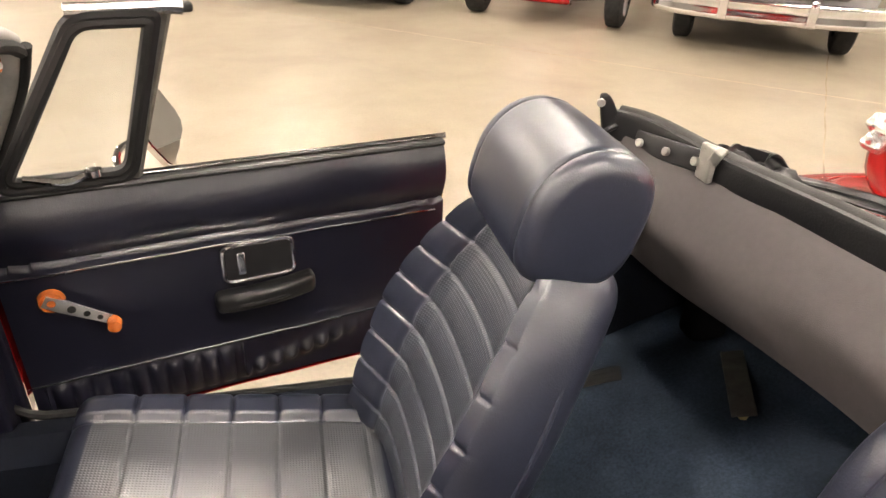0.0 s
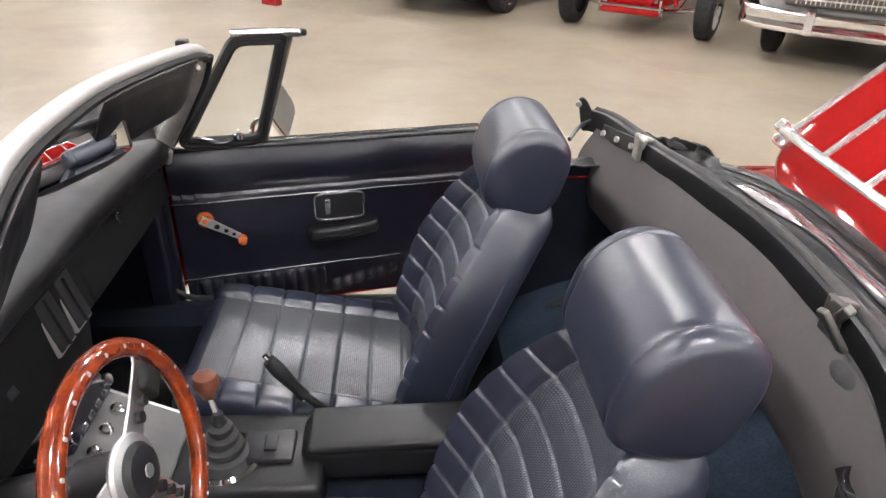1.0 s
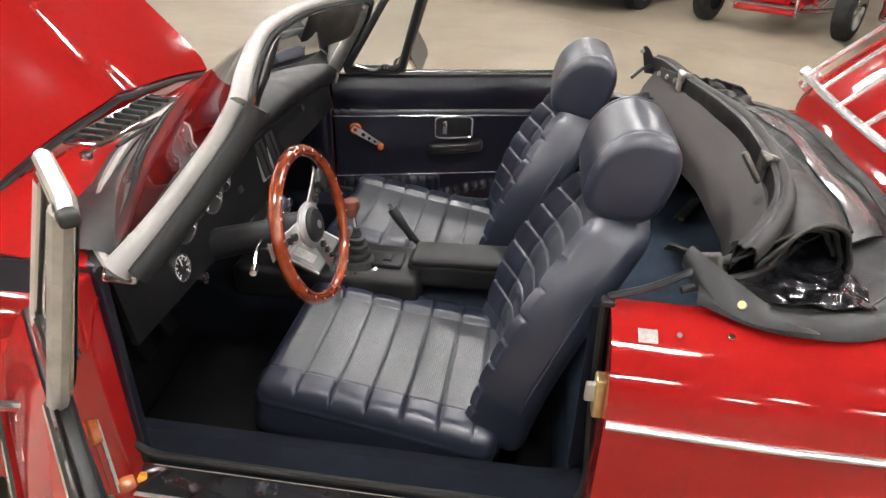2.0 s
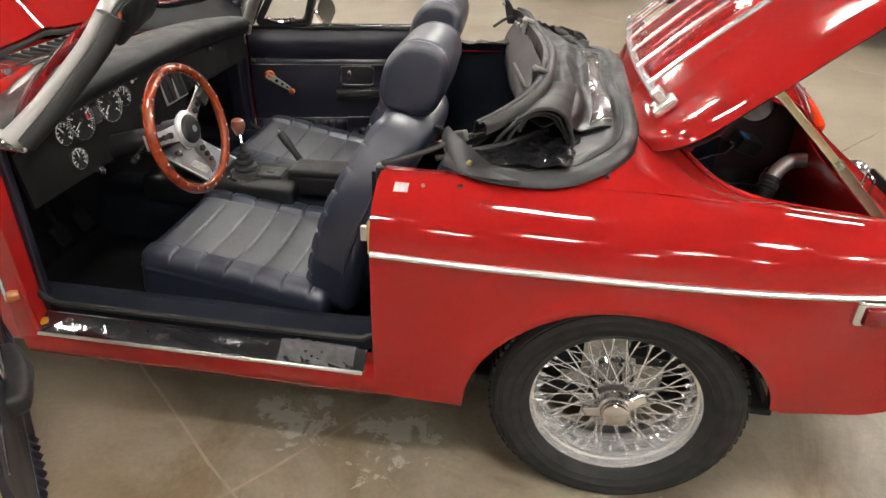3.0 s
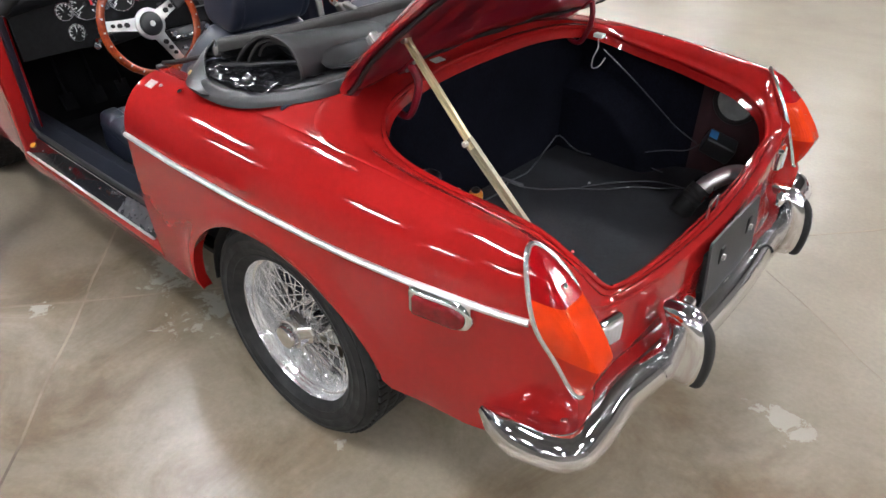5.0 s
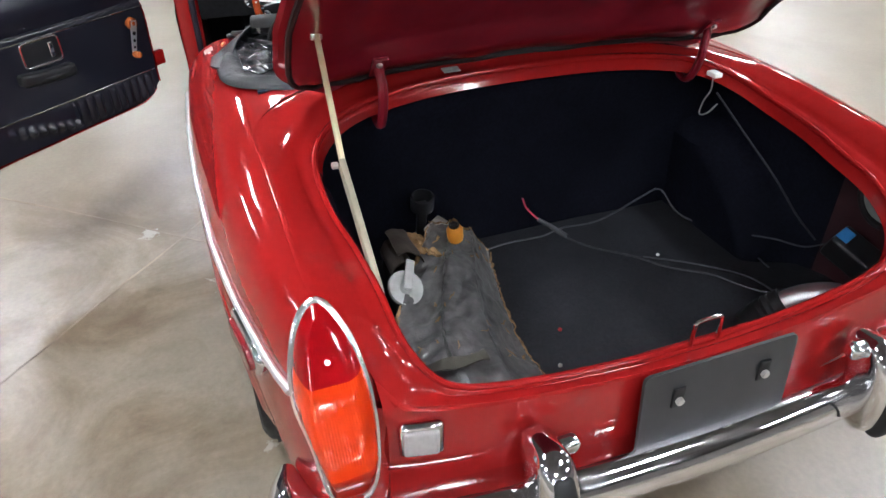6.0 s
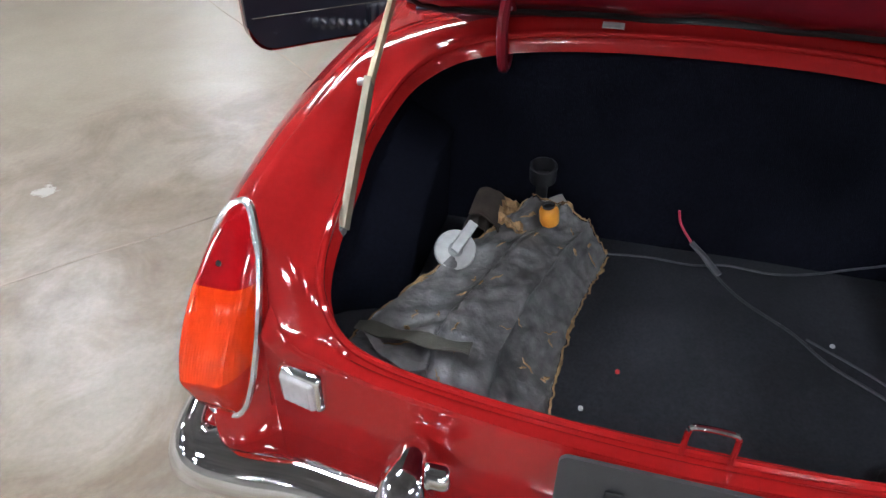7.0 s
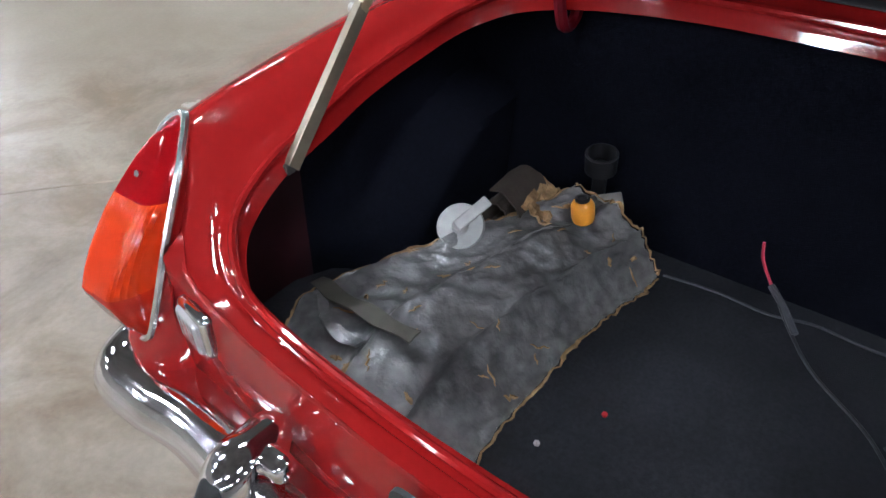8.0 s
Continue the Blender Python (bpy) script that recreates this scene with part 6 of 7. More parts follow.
    for z in (0.682, 0.438):
        part("bright_bead", tube([turn @ Vector((u, inner_w(u, z) - 0.004, z + 0.012 * (u / L) * (1 if z < 0.5 else 0))) for u in steps(0.004, L - 0.018, 60)], 0.0024, 6), CHROME, dr, "thin bright bead across the panel")
    # window winder
    wz = Vector((0.088, -0.012, 0.636))
    part("winder_boss", lathe([(0, 0.0), (0.022, 0.0), (0.024, 0.006), (0.02, 0.018), (0, 0.022)], 20, turn @ Matrix.Translation(wz) @ pose(0, 0, 0, 90, 0, 0)), KNOB, dr, "amber wooden boss")
    arm = [(-0.013, -0.012), (0.02, -0.013), (0.115, -0.008), (0.122, 0), (0.115, 0.008), (0.02, 0.013), (-0.013, 0.012)]
    A = turn @ Matrix.Translation(wz + Vector((0, -0.018, 0))) @ pose(0, 0, 0, 90, 0, 0) @ Matrix.Rotation(radians(wind), 4, "Z")
    wa = part("winder_arm", prism(arm, 0.005, A), ALLOY, dr, "drilled alloy winder arm")
    for r, h in ((0.035, 0.0075), (0.062, 0.006), (0.086, 0.005)):
        part("arm_hole", lathe([(h, -0.0035), (h, 0.0035), (0, 0.0035)], 14, A @ pose(r, 0, 0)), SEAL, wa)
    part("winder_knob", lathe([(0, 0.0), (0.012, 0.0), (0.015, 0.012), (0.012, 0.026), (0, 0.03)], 18, A @ pose(0.112, 0, 0)), KNOB, dr, "amber wooden knob")
    # release handle in a bright frame
    H = turn @ pose(0.467, -0.004, 0.635)
    bezel = [(0.072 * math.copysign(abs(math.cos(a)) ** 0.3, math.cos(a)), 0.042 * math.copysign(abs(math.sin(a)) ** 0.3, math.sin(a))) for a in steps(0, 2 * math.pi, 48)[:-1]]
    hf = part("release_frame", tube([H @ Vector((x, -0.002, z)) for x, z in bezel], 0.0048, 8, closed=True), CHROME, dr, "chrome frame round the release handle")
    part("release_well", slab((0.068, 0.006, 0.039), 0.003, H @ pose(0, 0.002, 0)), BLACKPLASTIC, hf)
    part("release_lever", pillow((0.009, 0.005, 0.026), 0.004, (2, 2, 2), None, H @ pose(-0.036, -0.005, 0)), CHROME, hf)
    # pull
    part("door_pull", pillow((0.105, 0.024, 0.021), 0.014, (10, 4, 3), lambda p: p + Vector((0, 0.012 * (abs(p.x) / 0.095) ** 2, 0.006 * (p.x / 0.095))), turn @ pose(0.475, -0.022, 0.56)), HOODCLOTH, dr, "padded charcoal pull")
    part("pull_strip", tube([turn @ Vector((0.385 + 0.17 * t, -0.046 + 0.02 * (2 * t - 1) ** 2, 0.552 + 0.01 * t)) for t in steps(0, 1, 12)], 0.0045, 6), BLACKPLASTIC, dr)
    # lock and hinges
    part("door_latch", pillow((0.006, 0.02, 0.05), 0.004, (2, 2, 2), None, turn @ pose(L + 0.003, 0.03, 0.68)), BRASS, dr, "brass-plated door latch")
    part("latch_claw", pillow((0.01, 0.012, 0.014), 0.004, (2, 2, 2), None, turn @ pose(L + 0.006, 0.035, 0.70)), STEEL, dr)
    part("door_strip", tube([turn @ Vector((u, 0.09, STRIP_Z - 0.002)) for u in steps(0.01, L - 0.005, 12)], 0.007, 8), CHROME, dr)
    part("outer_handle", pillow((0.06, 0.014, 0.012), 0.008, (4, 2, 2), None, turn @ pose(L - 0.12, 0.1, 0.745)), CHROME, dr)
    for z in (0.45, 0.72):
        part("hinge_plate", slab((0.05, 0.012, 0.028), 0.004, turn @ pose(-0.04, 0.055, z)), PAINT, dr, "red painted hinge strap")
    # quarter light
    q = [(0.055, 0.0, 0.852), (0.265, 0.0, 0.852), (0.345, -0.055, 1.14), (0.225, -0.055, 1.14)]
    q = [Vector(p) for p in q]
    corners = []
    for i in range(4):
        a, b, c = q[i - 1], q[i], q[(i + 1) % 4]
        rr = 0.03 if i != 2 else 0.012
        p0, p1 = b + (a - b).normalized() * rr, b + (c - b).normalized() * rr
        for k in range(6):
            t = k / 5
            corners.append(p0 * (1 - t) ** 2 + b * 2 * t * (1 - t) + p1 * t * t)
    ql = part("quarter_light", tube([turn @ p for p in corners], 0.0125, 8, closed=True, up=None), BLACKPLASTIC if s > 0 else CHROME, dr, "dark-framed hinged quarter light" if s > 0 else "chrome-framed hinged quarter light")
    mid = sum(q, Vector()) / 4
    part("quarter_seal", tube([turn @ (p.lerp(mid, 0.085) + Vector((0, -0.004, 0))) for p in corners], 0.011, 8, closed=True), SEAL, ql, "black rubber seal")
    bm = bmesh.new()
    va = [bm.verts.new(turn @ (p.lerp(mid, 0.06) + Vector((0, 0.002, 0)))) for p in corners]
    bm.faces.new(va)
    g = part("quarter_pane", thicken(bm, 0.004), GLASS, ql, "clear pane")
    g.visible_shadow = False
    part("quarter_top", tube([turn @ Vector((0.218, -0.055, 1.147)), turn @ Vector((0.36, -0.055, 1.147)), turn @ Vector((0.385, -0.052, 1.144))], 0.0115, 10), TRIM, ql)
    part("quarter_tip", pillow((0.022, 0.01, 0.008), 0.006, (2, 2, 2), None, turn @ pose(0.38, -0.052, 1.145)), SEAL, ql)
    part("quarter_post", tube([turn @ Vector((0.268, 0.008, 0.85)), turn @ Vector((0.356, -0.05, 1.14))], 0.013, 8), DARKSTEEL if s > 0 else STEEL, ql)
    part("quarter_catch", tube(smooth_line([turn @ Vector((0.20, -0.016, 0.872)), turn @ Vector((0.16, -0.03, 0.865)), turn @ Vector((0.10, -0.03, 0.88))], 10), 0.006, 8), CHROME, ql)
    part("catch_boss", lathe([(0, 0), (0.014, 0), (0.014, 0.012), (0, 0.016)], 14, turn @ pose(0.205, -0.02, 0.868)), CHROME, ql)
    # mirror
    at = turn @ pose(0.327, 0.14, 0.888, 0, -13, -42)
    corners = [(-0.055, -0.01), (-0.045, 0.012), (-0.002, 0.072), (0.012, 0.08), (0.022, 0.07), (0.046, 0.022), (0.052, 0.0), (0.047, -0.022), (0.0, -0.07), (-0.012, -0.08), (-0.024, -0.07), (-0.05, -0.025)]

    def mirror_body(k, v):
        y, z = corners[int(k) % len(corners)]
        x, q = ((0.012, 0.94), (0.012, 1.0), (-0.004, 1.0), (-0.016, 0.78), (-0.02, 0.02))[int(v)]
        return at @ Vector((x, y * q, z * q))
    mr = part("door_mirror", grid(range(len(corners) + 1), range(5), mirror_body), CHROME, dr, "chrome door mirror", sharp=40)
    bm = bmesh.new()
    bm.faces.new([bm.verts.new(at @ Vector((0.0135, y * 0.95, z * 0.95))) for y, z in corners])
    part("mirror_glass", thicken(bm, 0.001), MIRROR, mr)
    part("mirror_arm", tube(smooth_line([turn @ Vector((0.24, 0.05, 0.845)), turn @ Vector((0.25, 0.09, 0.87)), turn @ Vector((0.31, 0.135, 0.885))], 10), 0.007, 8), CHROME, mr)
    return dr


door(1, (-1.497, 0.742, 0.0), 12.5, -33)
door(-1, (-1.473, -0.867, 0.055), -46, -75)


# ---- front of the car ----
def front():
    def cowl(y, v):
        x0, x1 = -1.50 - 0.22 * (1 - ((y - 0.03) / 0.74) ** 2), -1.87 - 0.03 * (1 - (y / 0.7) ** 2)
        return Vector((x0 + (x1 - x0) * v, y, 0.862 + 0.03 * (1 - (y / 0.72) ** 2) + 0.012 * math.sin(math.pi * v)))
    cw = part("scuttle", thicken(grid(steps(-0.70, 0.75, 40), steps(0, 1, 10), cowl), 0.004), PAINT, car, "red scuttle panel below the windscreen", sharp=60)
    vent = part("scuttle_vent", pillow((0.05, 0.2, 0.006), 0.004, (2, 6, 1), None, pose(-1.81, -0.045, 0.905, 0, 4, 0)), CHROME, cw, "chrome slatted air intake")
    for k in range(9):
        part("vent_slat", pillow((0.036, 0.006, 0.006), 0.004, (2, 1, 1), None, pose(-1.81, -0.205 + 0.04 * k, 0.912, 0, 4, 0)), SEAL, vent)
    for y, e in ((-0.30, 0.3), (0.22, 0.34)):
        w = part("wiper", tube([(-1.76, y, 0.90), (-1.745, y + 0.02, 0.918), (-1.70, y + e * 0.75, 0.925)], 0.005, 6), CHROME, cw, "chrome wiper arm with a black blade")
        part("wiper_blade", tube([(-1.70 - 0.0, y + e * 0.75 - 0.19, 0.918), (-1.69, y + e * 0.75, 0.926), (-1.66, y + e * 0.75 + 0.17, 0.918)], 0.005, 6), SEAL, w)
        part("wiper_spindle", lathe([(0, -0.01), (0.016, -0.01), (0.014, 0.012), (0, 0.018)], 16, Matrix.Translation((-1.76, y, 0.90))), CHROME, w)
    for s in (-1, 1):
        def wing(x, v):
            zc = table(x, [-3.0, -2.6, -2.0, -1.5], [0.62, 0.76, 0.84, 0.85])
            zb = 0.28
            d = (x + 2.31) / 0.36
            if abs(d) < 1:
                zb = max(0.28, 0.29 + 0.318 * math.sqrt(1 - d * d))
            if v < 0.5:
                a = v * 2 * math.pi / 2
                return Vector((x, s * (0.55 + 0.205 * math.sin(a)) * table(x, [-3.0, -2.6, -1.5], [0.78, 0.96, 1.0]), 0.67 * zc / 0.84 + (zc - 0.67 * zc / 0.84) * math.cos(a)))
            z0 = 0.67 * zc / 0.84
            return Vector((x, s * 0.755 * table(x, [-3.0, -2.6, -1.5], [0.78, 0.96, 1.0]) - s * 0.03 * ((v - 0.5) * 2) ** 2, z0 + (min(zb, z0 - 0.02) - z0) * (v - 0.5) * 2))
        xs = steps(-3.0, -2.68, 6) + [-2.31 - 0.36 * math.cos(math.pi * k / 24) for k in range(25)] + steps(-1.94, -1.50, 8)
        part("front_wing", grid(xs, steps(0, 1, 20), wing), PAINT, car, sharp=60)
        part("wing_inner", thicken(grid(steps(-3.0, -1.85, 10), steps(0, 1, 6), lambda x, v: Vector((x, s * 0.55, 0.3 + v * (table(x, [-3.0, -2.6, -2.0, -1.5], [0.6, 0.74, 0.82, 0.83]) - 0.3)))), 0.004), PAINT, car)
        part("hinge_pillar", slab((0.03, 0.045, 0.27), 0.01, pose(-1.535, s * 0.705, 0.58)), PAINT if s < 0 else DOORVINYL, car)
        part("kick_panel", slab((0.13, 0.012, 0.29), 0.006, pose(-1.62, s * 0.70 + 0.015, 0.575)), DOORVINYL, car, "navy kick panel beside the footwell")
        part("hinge_marker", disc((-1.51, s * 0.72, 0.345), (1, s * -0.5, 0), 0.012, 0.02, 12), AMBERPLASTIC, car)
    part("nose", pillow((0.07, 0.58, 0.16), 0.06, (2, 8, 3), None, pose(-3.0, 0, 0.50)), PAINT, car)
    part("engine_bay_floor", slab((0.55, 0.52, 0.01), 0.004, pose(-2.4, 0, 0.42)), UNDERSEAL, car)
    a = radians(43)
    D, Nn = Vector((-math.cos(a), 0, math.sin(a))), Vector((math.sin(a), 0, math.cos(a)))

    def bonnet(l, t):
        w = table(l, [0, 0.04, 0.1, 0.5, 1.05], [0.50, 0.525, 0.53, 0.51, 0.43])
        y = t * w
        o = Vector((-1.90 + 0.04 * (y / 0.52) ** 2, 0, 0.905 - 0.022 * (y / 0.52) ** 2))
        return o + D * l + Vector((0, y, 0)) + Nn * (0.04 * (1 - t * t) + 0.03 * math.sin(math.pi * l / 1.05) + 0.02 * groove(t, 0.12))
    part("bonnet", thicken(grid(steps(0, 1.05, 24), steps(-1, 1, 30), bonnet), 0.02), PAINT, car, "raised red bonnet", sharp=50)
    part("bonnet_seal", tube([bonnet(0.0, t) + Vector((0.012, 0, -0.004)) for t in steps(-1, 1, 30)], 0.009, 8), SEAL, car, "black rubber seal along the bonnet gap")


front()


# ---- folded soft top ----
def soft_top():
    top = empty("soft_top", "folded charcoal vinyl soft top heaped behind the seats", "", car)
    rail = smooth_line([(-0.36, 0.70, 0.972), (-0.325, 0.64, 0.972), (-0.285, 0.46, 0.966), (-0.245, 0.24, 0.972), (-0.222, 0.05, 0.975), (-0.222, -0.13, 0.973), (-0.234, -0.28, 0.97), (-0.262, -0.39, 0.962), (-0.315, -0.49, 0.95), (-0.36, -0.55, 0.94)], 60)

    def rail_sec(i, v):
        p = rail[i]
        d = (rail[min(i + 1, 60)] - rail[max(i - 1, 0)]).normalized()
        n = Vector((-d.y, d.x, 0)).normalized()
        if n.x < 0:
            n = -n
        sec = [(-0.012, -0.05), (-0.012, -0.004), (-0.009, 0.004), (0.0, 0.005), (0.004, 0.001), (0.008, 0.001), (0.011, 0.006), (0.018, 0.009), (0.026, 0.006), (0.031, -0.003), (0.03, -0.02)]
        a, b = sec[v]
        return p + n * a + Vector((0, 0, b))
    part("header_rail", thicken(grid(list(range(61)), list(range(11)), rail_sec, mat=lambda i, j: 1 if j > 4 else 0), 0.003), [BLACKVINYL, HOODEDGE], top, "black curved header rail with a grey cloth edge", sharp=50)
    for f in (11, 43):
        p = rail[f]
        cl = pillow((0.006, 0.018, 0.03), 0.004, (2, 3, 3), None, Matrix.Translation(p + Vector((-0.02, 0, -0.008))))
        pillow((0.02, 0.012, 0.006), 0.004, (2, 2, 2), None, Matrix.Translation(p + Vector((-0.006, 0.004, 0.012))) @ pose(0, 0, 0, 0, 20, 20), cl)
        pillow((0.008, 0.008, 0.02), 0.004, (2, 2, 2), None, Matrix.Translation(p + Vector((-0.018, -0.016, 0.006))) @ pose(0, 0, 0, 30, -20, 20), cl)
        part("rail_clamp", cl, DARKSTEEL if f == 43 else STEEL, top, "bright metal hood clamp" if f == 11 else "dull metal hood clamp")
    part("hood_catch", pillow((0.006, 0.009, 0.036), 0.005, (2, 2, 3), None, pose(-0.285, -0.27, 0.98, -20, -30, 10)), DARKSTEEL, top, "loose dull catch lever")
    plate = part("rail_plate", slab((0.003, 0.09, 0.019), 0.003, pose(-0.322, 0.556, 0.946, -6, 14, 12.6)), BLACKPLASTIC, top, "black steel plate with three bolts")
    for k in range(3):
        part("plate_bolt", disc((-0.345 + 0.0145 * k, 0.622 - 0.065 * k, 0.939 + 0.0075 * k), (-1, -0.2, 0.25), 0.0075, 0.007, 12), STEEL, plate)
    part("frame_lever", pillow((0.026, 0.006, 0.045), 0.006, (6, 2, 8), lambda p: Vector((p.x * (0.72 - 7.0 * p.z) * (1 if p.z < 0.03 else math.sqrt(max(0.05, 1 - ((p.z - 0.03) / 0.016) ** 2))) - 0.4 * p.z, p.y, p.z)), pose(-0.375, 0.695, 0.965)), BLACKPLASTIC, top, "black pivoted frame lever")
    part("lever_pin", disc((-0.402, 0.686, 0.995), (-0.3, -1, 0), 0.008, 0.004, 12), STEEL, top)
    part("frame_arm", tube(smooth_line([(-0.43, 0.63, 0.92), (-0.39, 0.68, 0.94), (-0.34, 0.69, 0.955)], 12), 0.006, 8), BLACKPLASTIC, top)

    # lining that hangs from the rail
    def lining(i, v):
        p = rail[i]
        t = i / 60
        bow = 0.05 * math.sin(math.pi * v * 0.8) * (0.7 + 0.3 * math.sin(math.pi * t))
        return p + Vector((-0.016 - bow - 0.02 * v + fuzz((t * 2, v, 3), 3, 0.008), 0.02 * v * (0.5 - t), -0.035 - v * (0.19 - 0.03 * t)))
    part("hood_lining", thicken(grid(list(range(2, 59)), steps(0, 1, 16), lining), 0.003), LINING, top, "grey cloth lining hanging below the rail", sharp=60)

    # skirt that lies round the cockpit edge
    edge = smooth_line([(-0.43, -0.615, 0.862), (-0.34, -0.66, 0.852), (-0.24, -0.672, 0.85), (-0.16, -0.66, 0.851), (-0.09, -0.615, 0.858), (-0.01, -0.52, 0.872), (0.022, -0.40, 0.885), (0.035, -0.2, 0.902), (0.04, 0.05, 0.907), (0.032, 0.25, 0.902), (0.012, 0.45, 0.885), (-0.04, 0.58, 0.868), (-0.14, 0.65, 0.856), (-0.26, 0.665, 0.856), (-0.36, 0.65, 0.872)], 120)

    def skirt(i, v):
        p = edge[i]
        c = Vector((-0.30, 0.02, p.z))
        d = (c - p)
        d.z = 0
        d.normalize()
        z = 0.004 + 0.01 * math.sin(math.pi * min(1, 1.6 * v)) + 0.014 * v
        z += fuzz((p.x * 4, p.y * 4, v * 2), 2.2, 0.007) * min(1, v * 3)
        if v == 0:
            z = -0.004
        return p + d * (0.098 * v) + Vector((0, 0, z))
    part("hood_skirt", thicken(grid(list(range(121)), [0, 0.04] + steps(0.1, 1, 14), skirt), 0.004), HOODCLOTH, top, "charcoal vinyl skirt lying on the rear deck", sharp=60)
    part("skirt_seam", tube([skirt(i, 0.6) + Vector((0, 0, 0.0015)) for i in range(0, 121)], 0.0018, 6), BLACKVINYL, top)

    part("hood_underlay", thicken(grid(list(range(121)), steps(0, 1, 6), lambda i, v: skirt(i, 1.0).lerp(Vector((-0.26, edge[i].y * 0.55, 0.865)), v) - Vector((0, 0, 0.004 + 0.012 * v))), 0.003), HOODCLOTH, top, "dark cloth under the folds", sharp=70)

    # cloth that drops in folds from the rail to the skirt, with the clear rear window along its foot
    def cloth(t, v):
        k = t * 54
        p = rail_sec(int(k), 10).lerp(rail_sec(min(int(k) + 1, 60), 10), k - int(k))
        q = skirt(int(round(table(p.y, [-0.5, -0.4, -0.2, 0.05, 0.25, 0.45, 0.58, 0.68], [32, 38, 50, 65, 78, 90, 99, 104]))), 1.0) - Vector((0, 0, 0.003))
        r = p.lerp(q, v)
        live = math.sin(math.pi * min(1, v)) ** 0.6
        bend = noise.noise(Vector((t * 2.6, 0, 4)))
        folds = 0.017 * math.cos(2 * math.pi * (2.0 * v + 0.35 * bend) + 1.2) * (0.75 + 0.6 * noise.noise(Vector((t * 4, v, 7))))
        r.z += live * (folds - 0.014 + 0.02 * max(0, 1 - t * 3.2) + 0.008 * noise.noise(Vector((t * 9, v * 3, 2)))) * (1 if v < 0.6 else max(0.25, 1 - 2.2 * (v - 0.6)))
        r.x += live * 0.01 * noise.noise(Vector((t * 5, v * 4, 9)))
        return r
    part("hood_cloth", thicken(grid(steps(0, 1, 110), steps(0, 1, 44), cloth, mat=lambda t, v: 1 if v > 0.72 and 0.22 < t < 0.94 else 0), 0.003), [HOODCLOTH, WINDOWSHEET], top, "charcoal vinyl in soft folds with a clear rear window", sharp=70)
    part("window_binding", tube([cloth(t, 0.72) + Vector((0, 0, 0.002)) for t in steps(0.22, 0.96, 60)], 0.0028, 6), HOODCLOTH, top)

    # bunched cloth at the passenger's corner
    def bunch(u, v):
        p = Vector((-0.37, 0.60, 0.865)).lerp(Vector((-0.05, 0.50, 0.885)), u)
        q = Vector((-0.33, 0.665, 0.955)).lerp(Vector((-0.13, 0.56, 0.935)), u)
        return p.lerp(q, v) + Vector((0.012 * math.sin(9 * v + 4 * u), 0.02 * math.sin(math.pi * v) + 0.014 * math.sin(14 * u + 2 * v), fuzz((u * 4, v * 2, 3), 2, 0.02)))
    part("hood_gather", thicken(grid(steps(0, 1, 50), steps(0, 1, 16), bunch), 0.004), HOODCLOTH, top, "bunched charcoal vinyl at the corner", sharp=70)

    # open rolls of vinyl on the driver's side, one inside another
    def roll(a, v, k=1.0, y0=-0.5):
        y = y0 + 0.30 * v
        rx, rz = (0.086 - 0.02 * v) * k, (0.068 - 0.016 * v) * k
        sag = 0.007 * math.sin(3 * a + 2 * v + 4 * k) + fuzz((a, v * 3, 4 + 3 * k), 1.2, 0.009)
        return Vector((-0.222 + 0.03 * v + (rx + sag) * math.cos(a), y + 0.03 * math.cos(a), 0.897 + 0.006 * v + (rz + sag * 0.5) * math.sin(a) - 0.012 * max(0, -math.cos(a)) ** 2))
    for k, y0, a0, a1, word in ((1.0, -0.5, -0.5, math.pi + 0.25, "outer"), (0.84, -0.485, -0.4, math.pi - 0.1, "middle"), (0.68, -0.47, -0.3, math.pi - 0.5, "inner")):
        part("hood_roll", thicken(grid(steps(a0, a1, 40), steps(0, 1, 18), lambda a, v: roll(a, v, k, y0)), 0.005), HOODCLOTH, top, word + " loop of folded charcoal vinyl", sharp=70)
        part("roll_binding", tube([roll(a, 0.0, k, y0) for a in steps(a0, a1, 40)], 0.0042, 6), HOODEDGE, top)
    # edge of the cloth that sags from the rail's end to the roll
    sagline = smooth_line([(-0.465, -0.50, 0.91), (-0.43, -0.52, 0.905), (-0.39, -0.535, 0.905), (-0.35, -0.54, 0.915), (-0.30, -0.515, 0.935), (-0.25, -0.50, 0.955)], 40)
    part("hood_edge", thicken(grid(list(range(41)), steps(0, 1, 6), lambda i, v: sagline[i] + Vector((-0.004, 0.03 * v, -0.026 * v + 0.006 * math.sin(i * 0.3)))), 0.004), HOODCLOTH, top, "sagging bound edge of the vinyl", sharp=70)
    part("edge_binding", tube(sagline, 0.0035, 6), HOODEDGE, top)
    # flap that hangs forward over the shut pillar
    band = smooth_line([(-0.445, -0.525, 0.898), (-0.425, -0.57, 0.892), (-0.385, -0.62, 0.88), (-0.33, -0.655, 0.868), (-0.25, -0.672, 0.86)], 40)

    def twist(i, v):
        a = math.pi * (0.42 - 0.5 * i / 40)
        w = 0.022 + 0.006 * math.sin(math.pi * i / 40)
        d = (band[min(i + 1, 40)] - band[max(i - 1, 0)]).normalized()
        side = Vector((0, 0, 1)).cross(d).normalized()
        return band[i] + (side * math.cos(a) + Vector((0, 0, 1)) * math.sin(a)) * (v * w) + side * (0.008 * v * v)
    part("hood_flap", thicken(grid(list(range(41)), steps(-1, 1, 8), twist), 0.004), HOODCLOTH, top, "twisted side flap with a press stud", sharp=70)
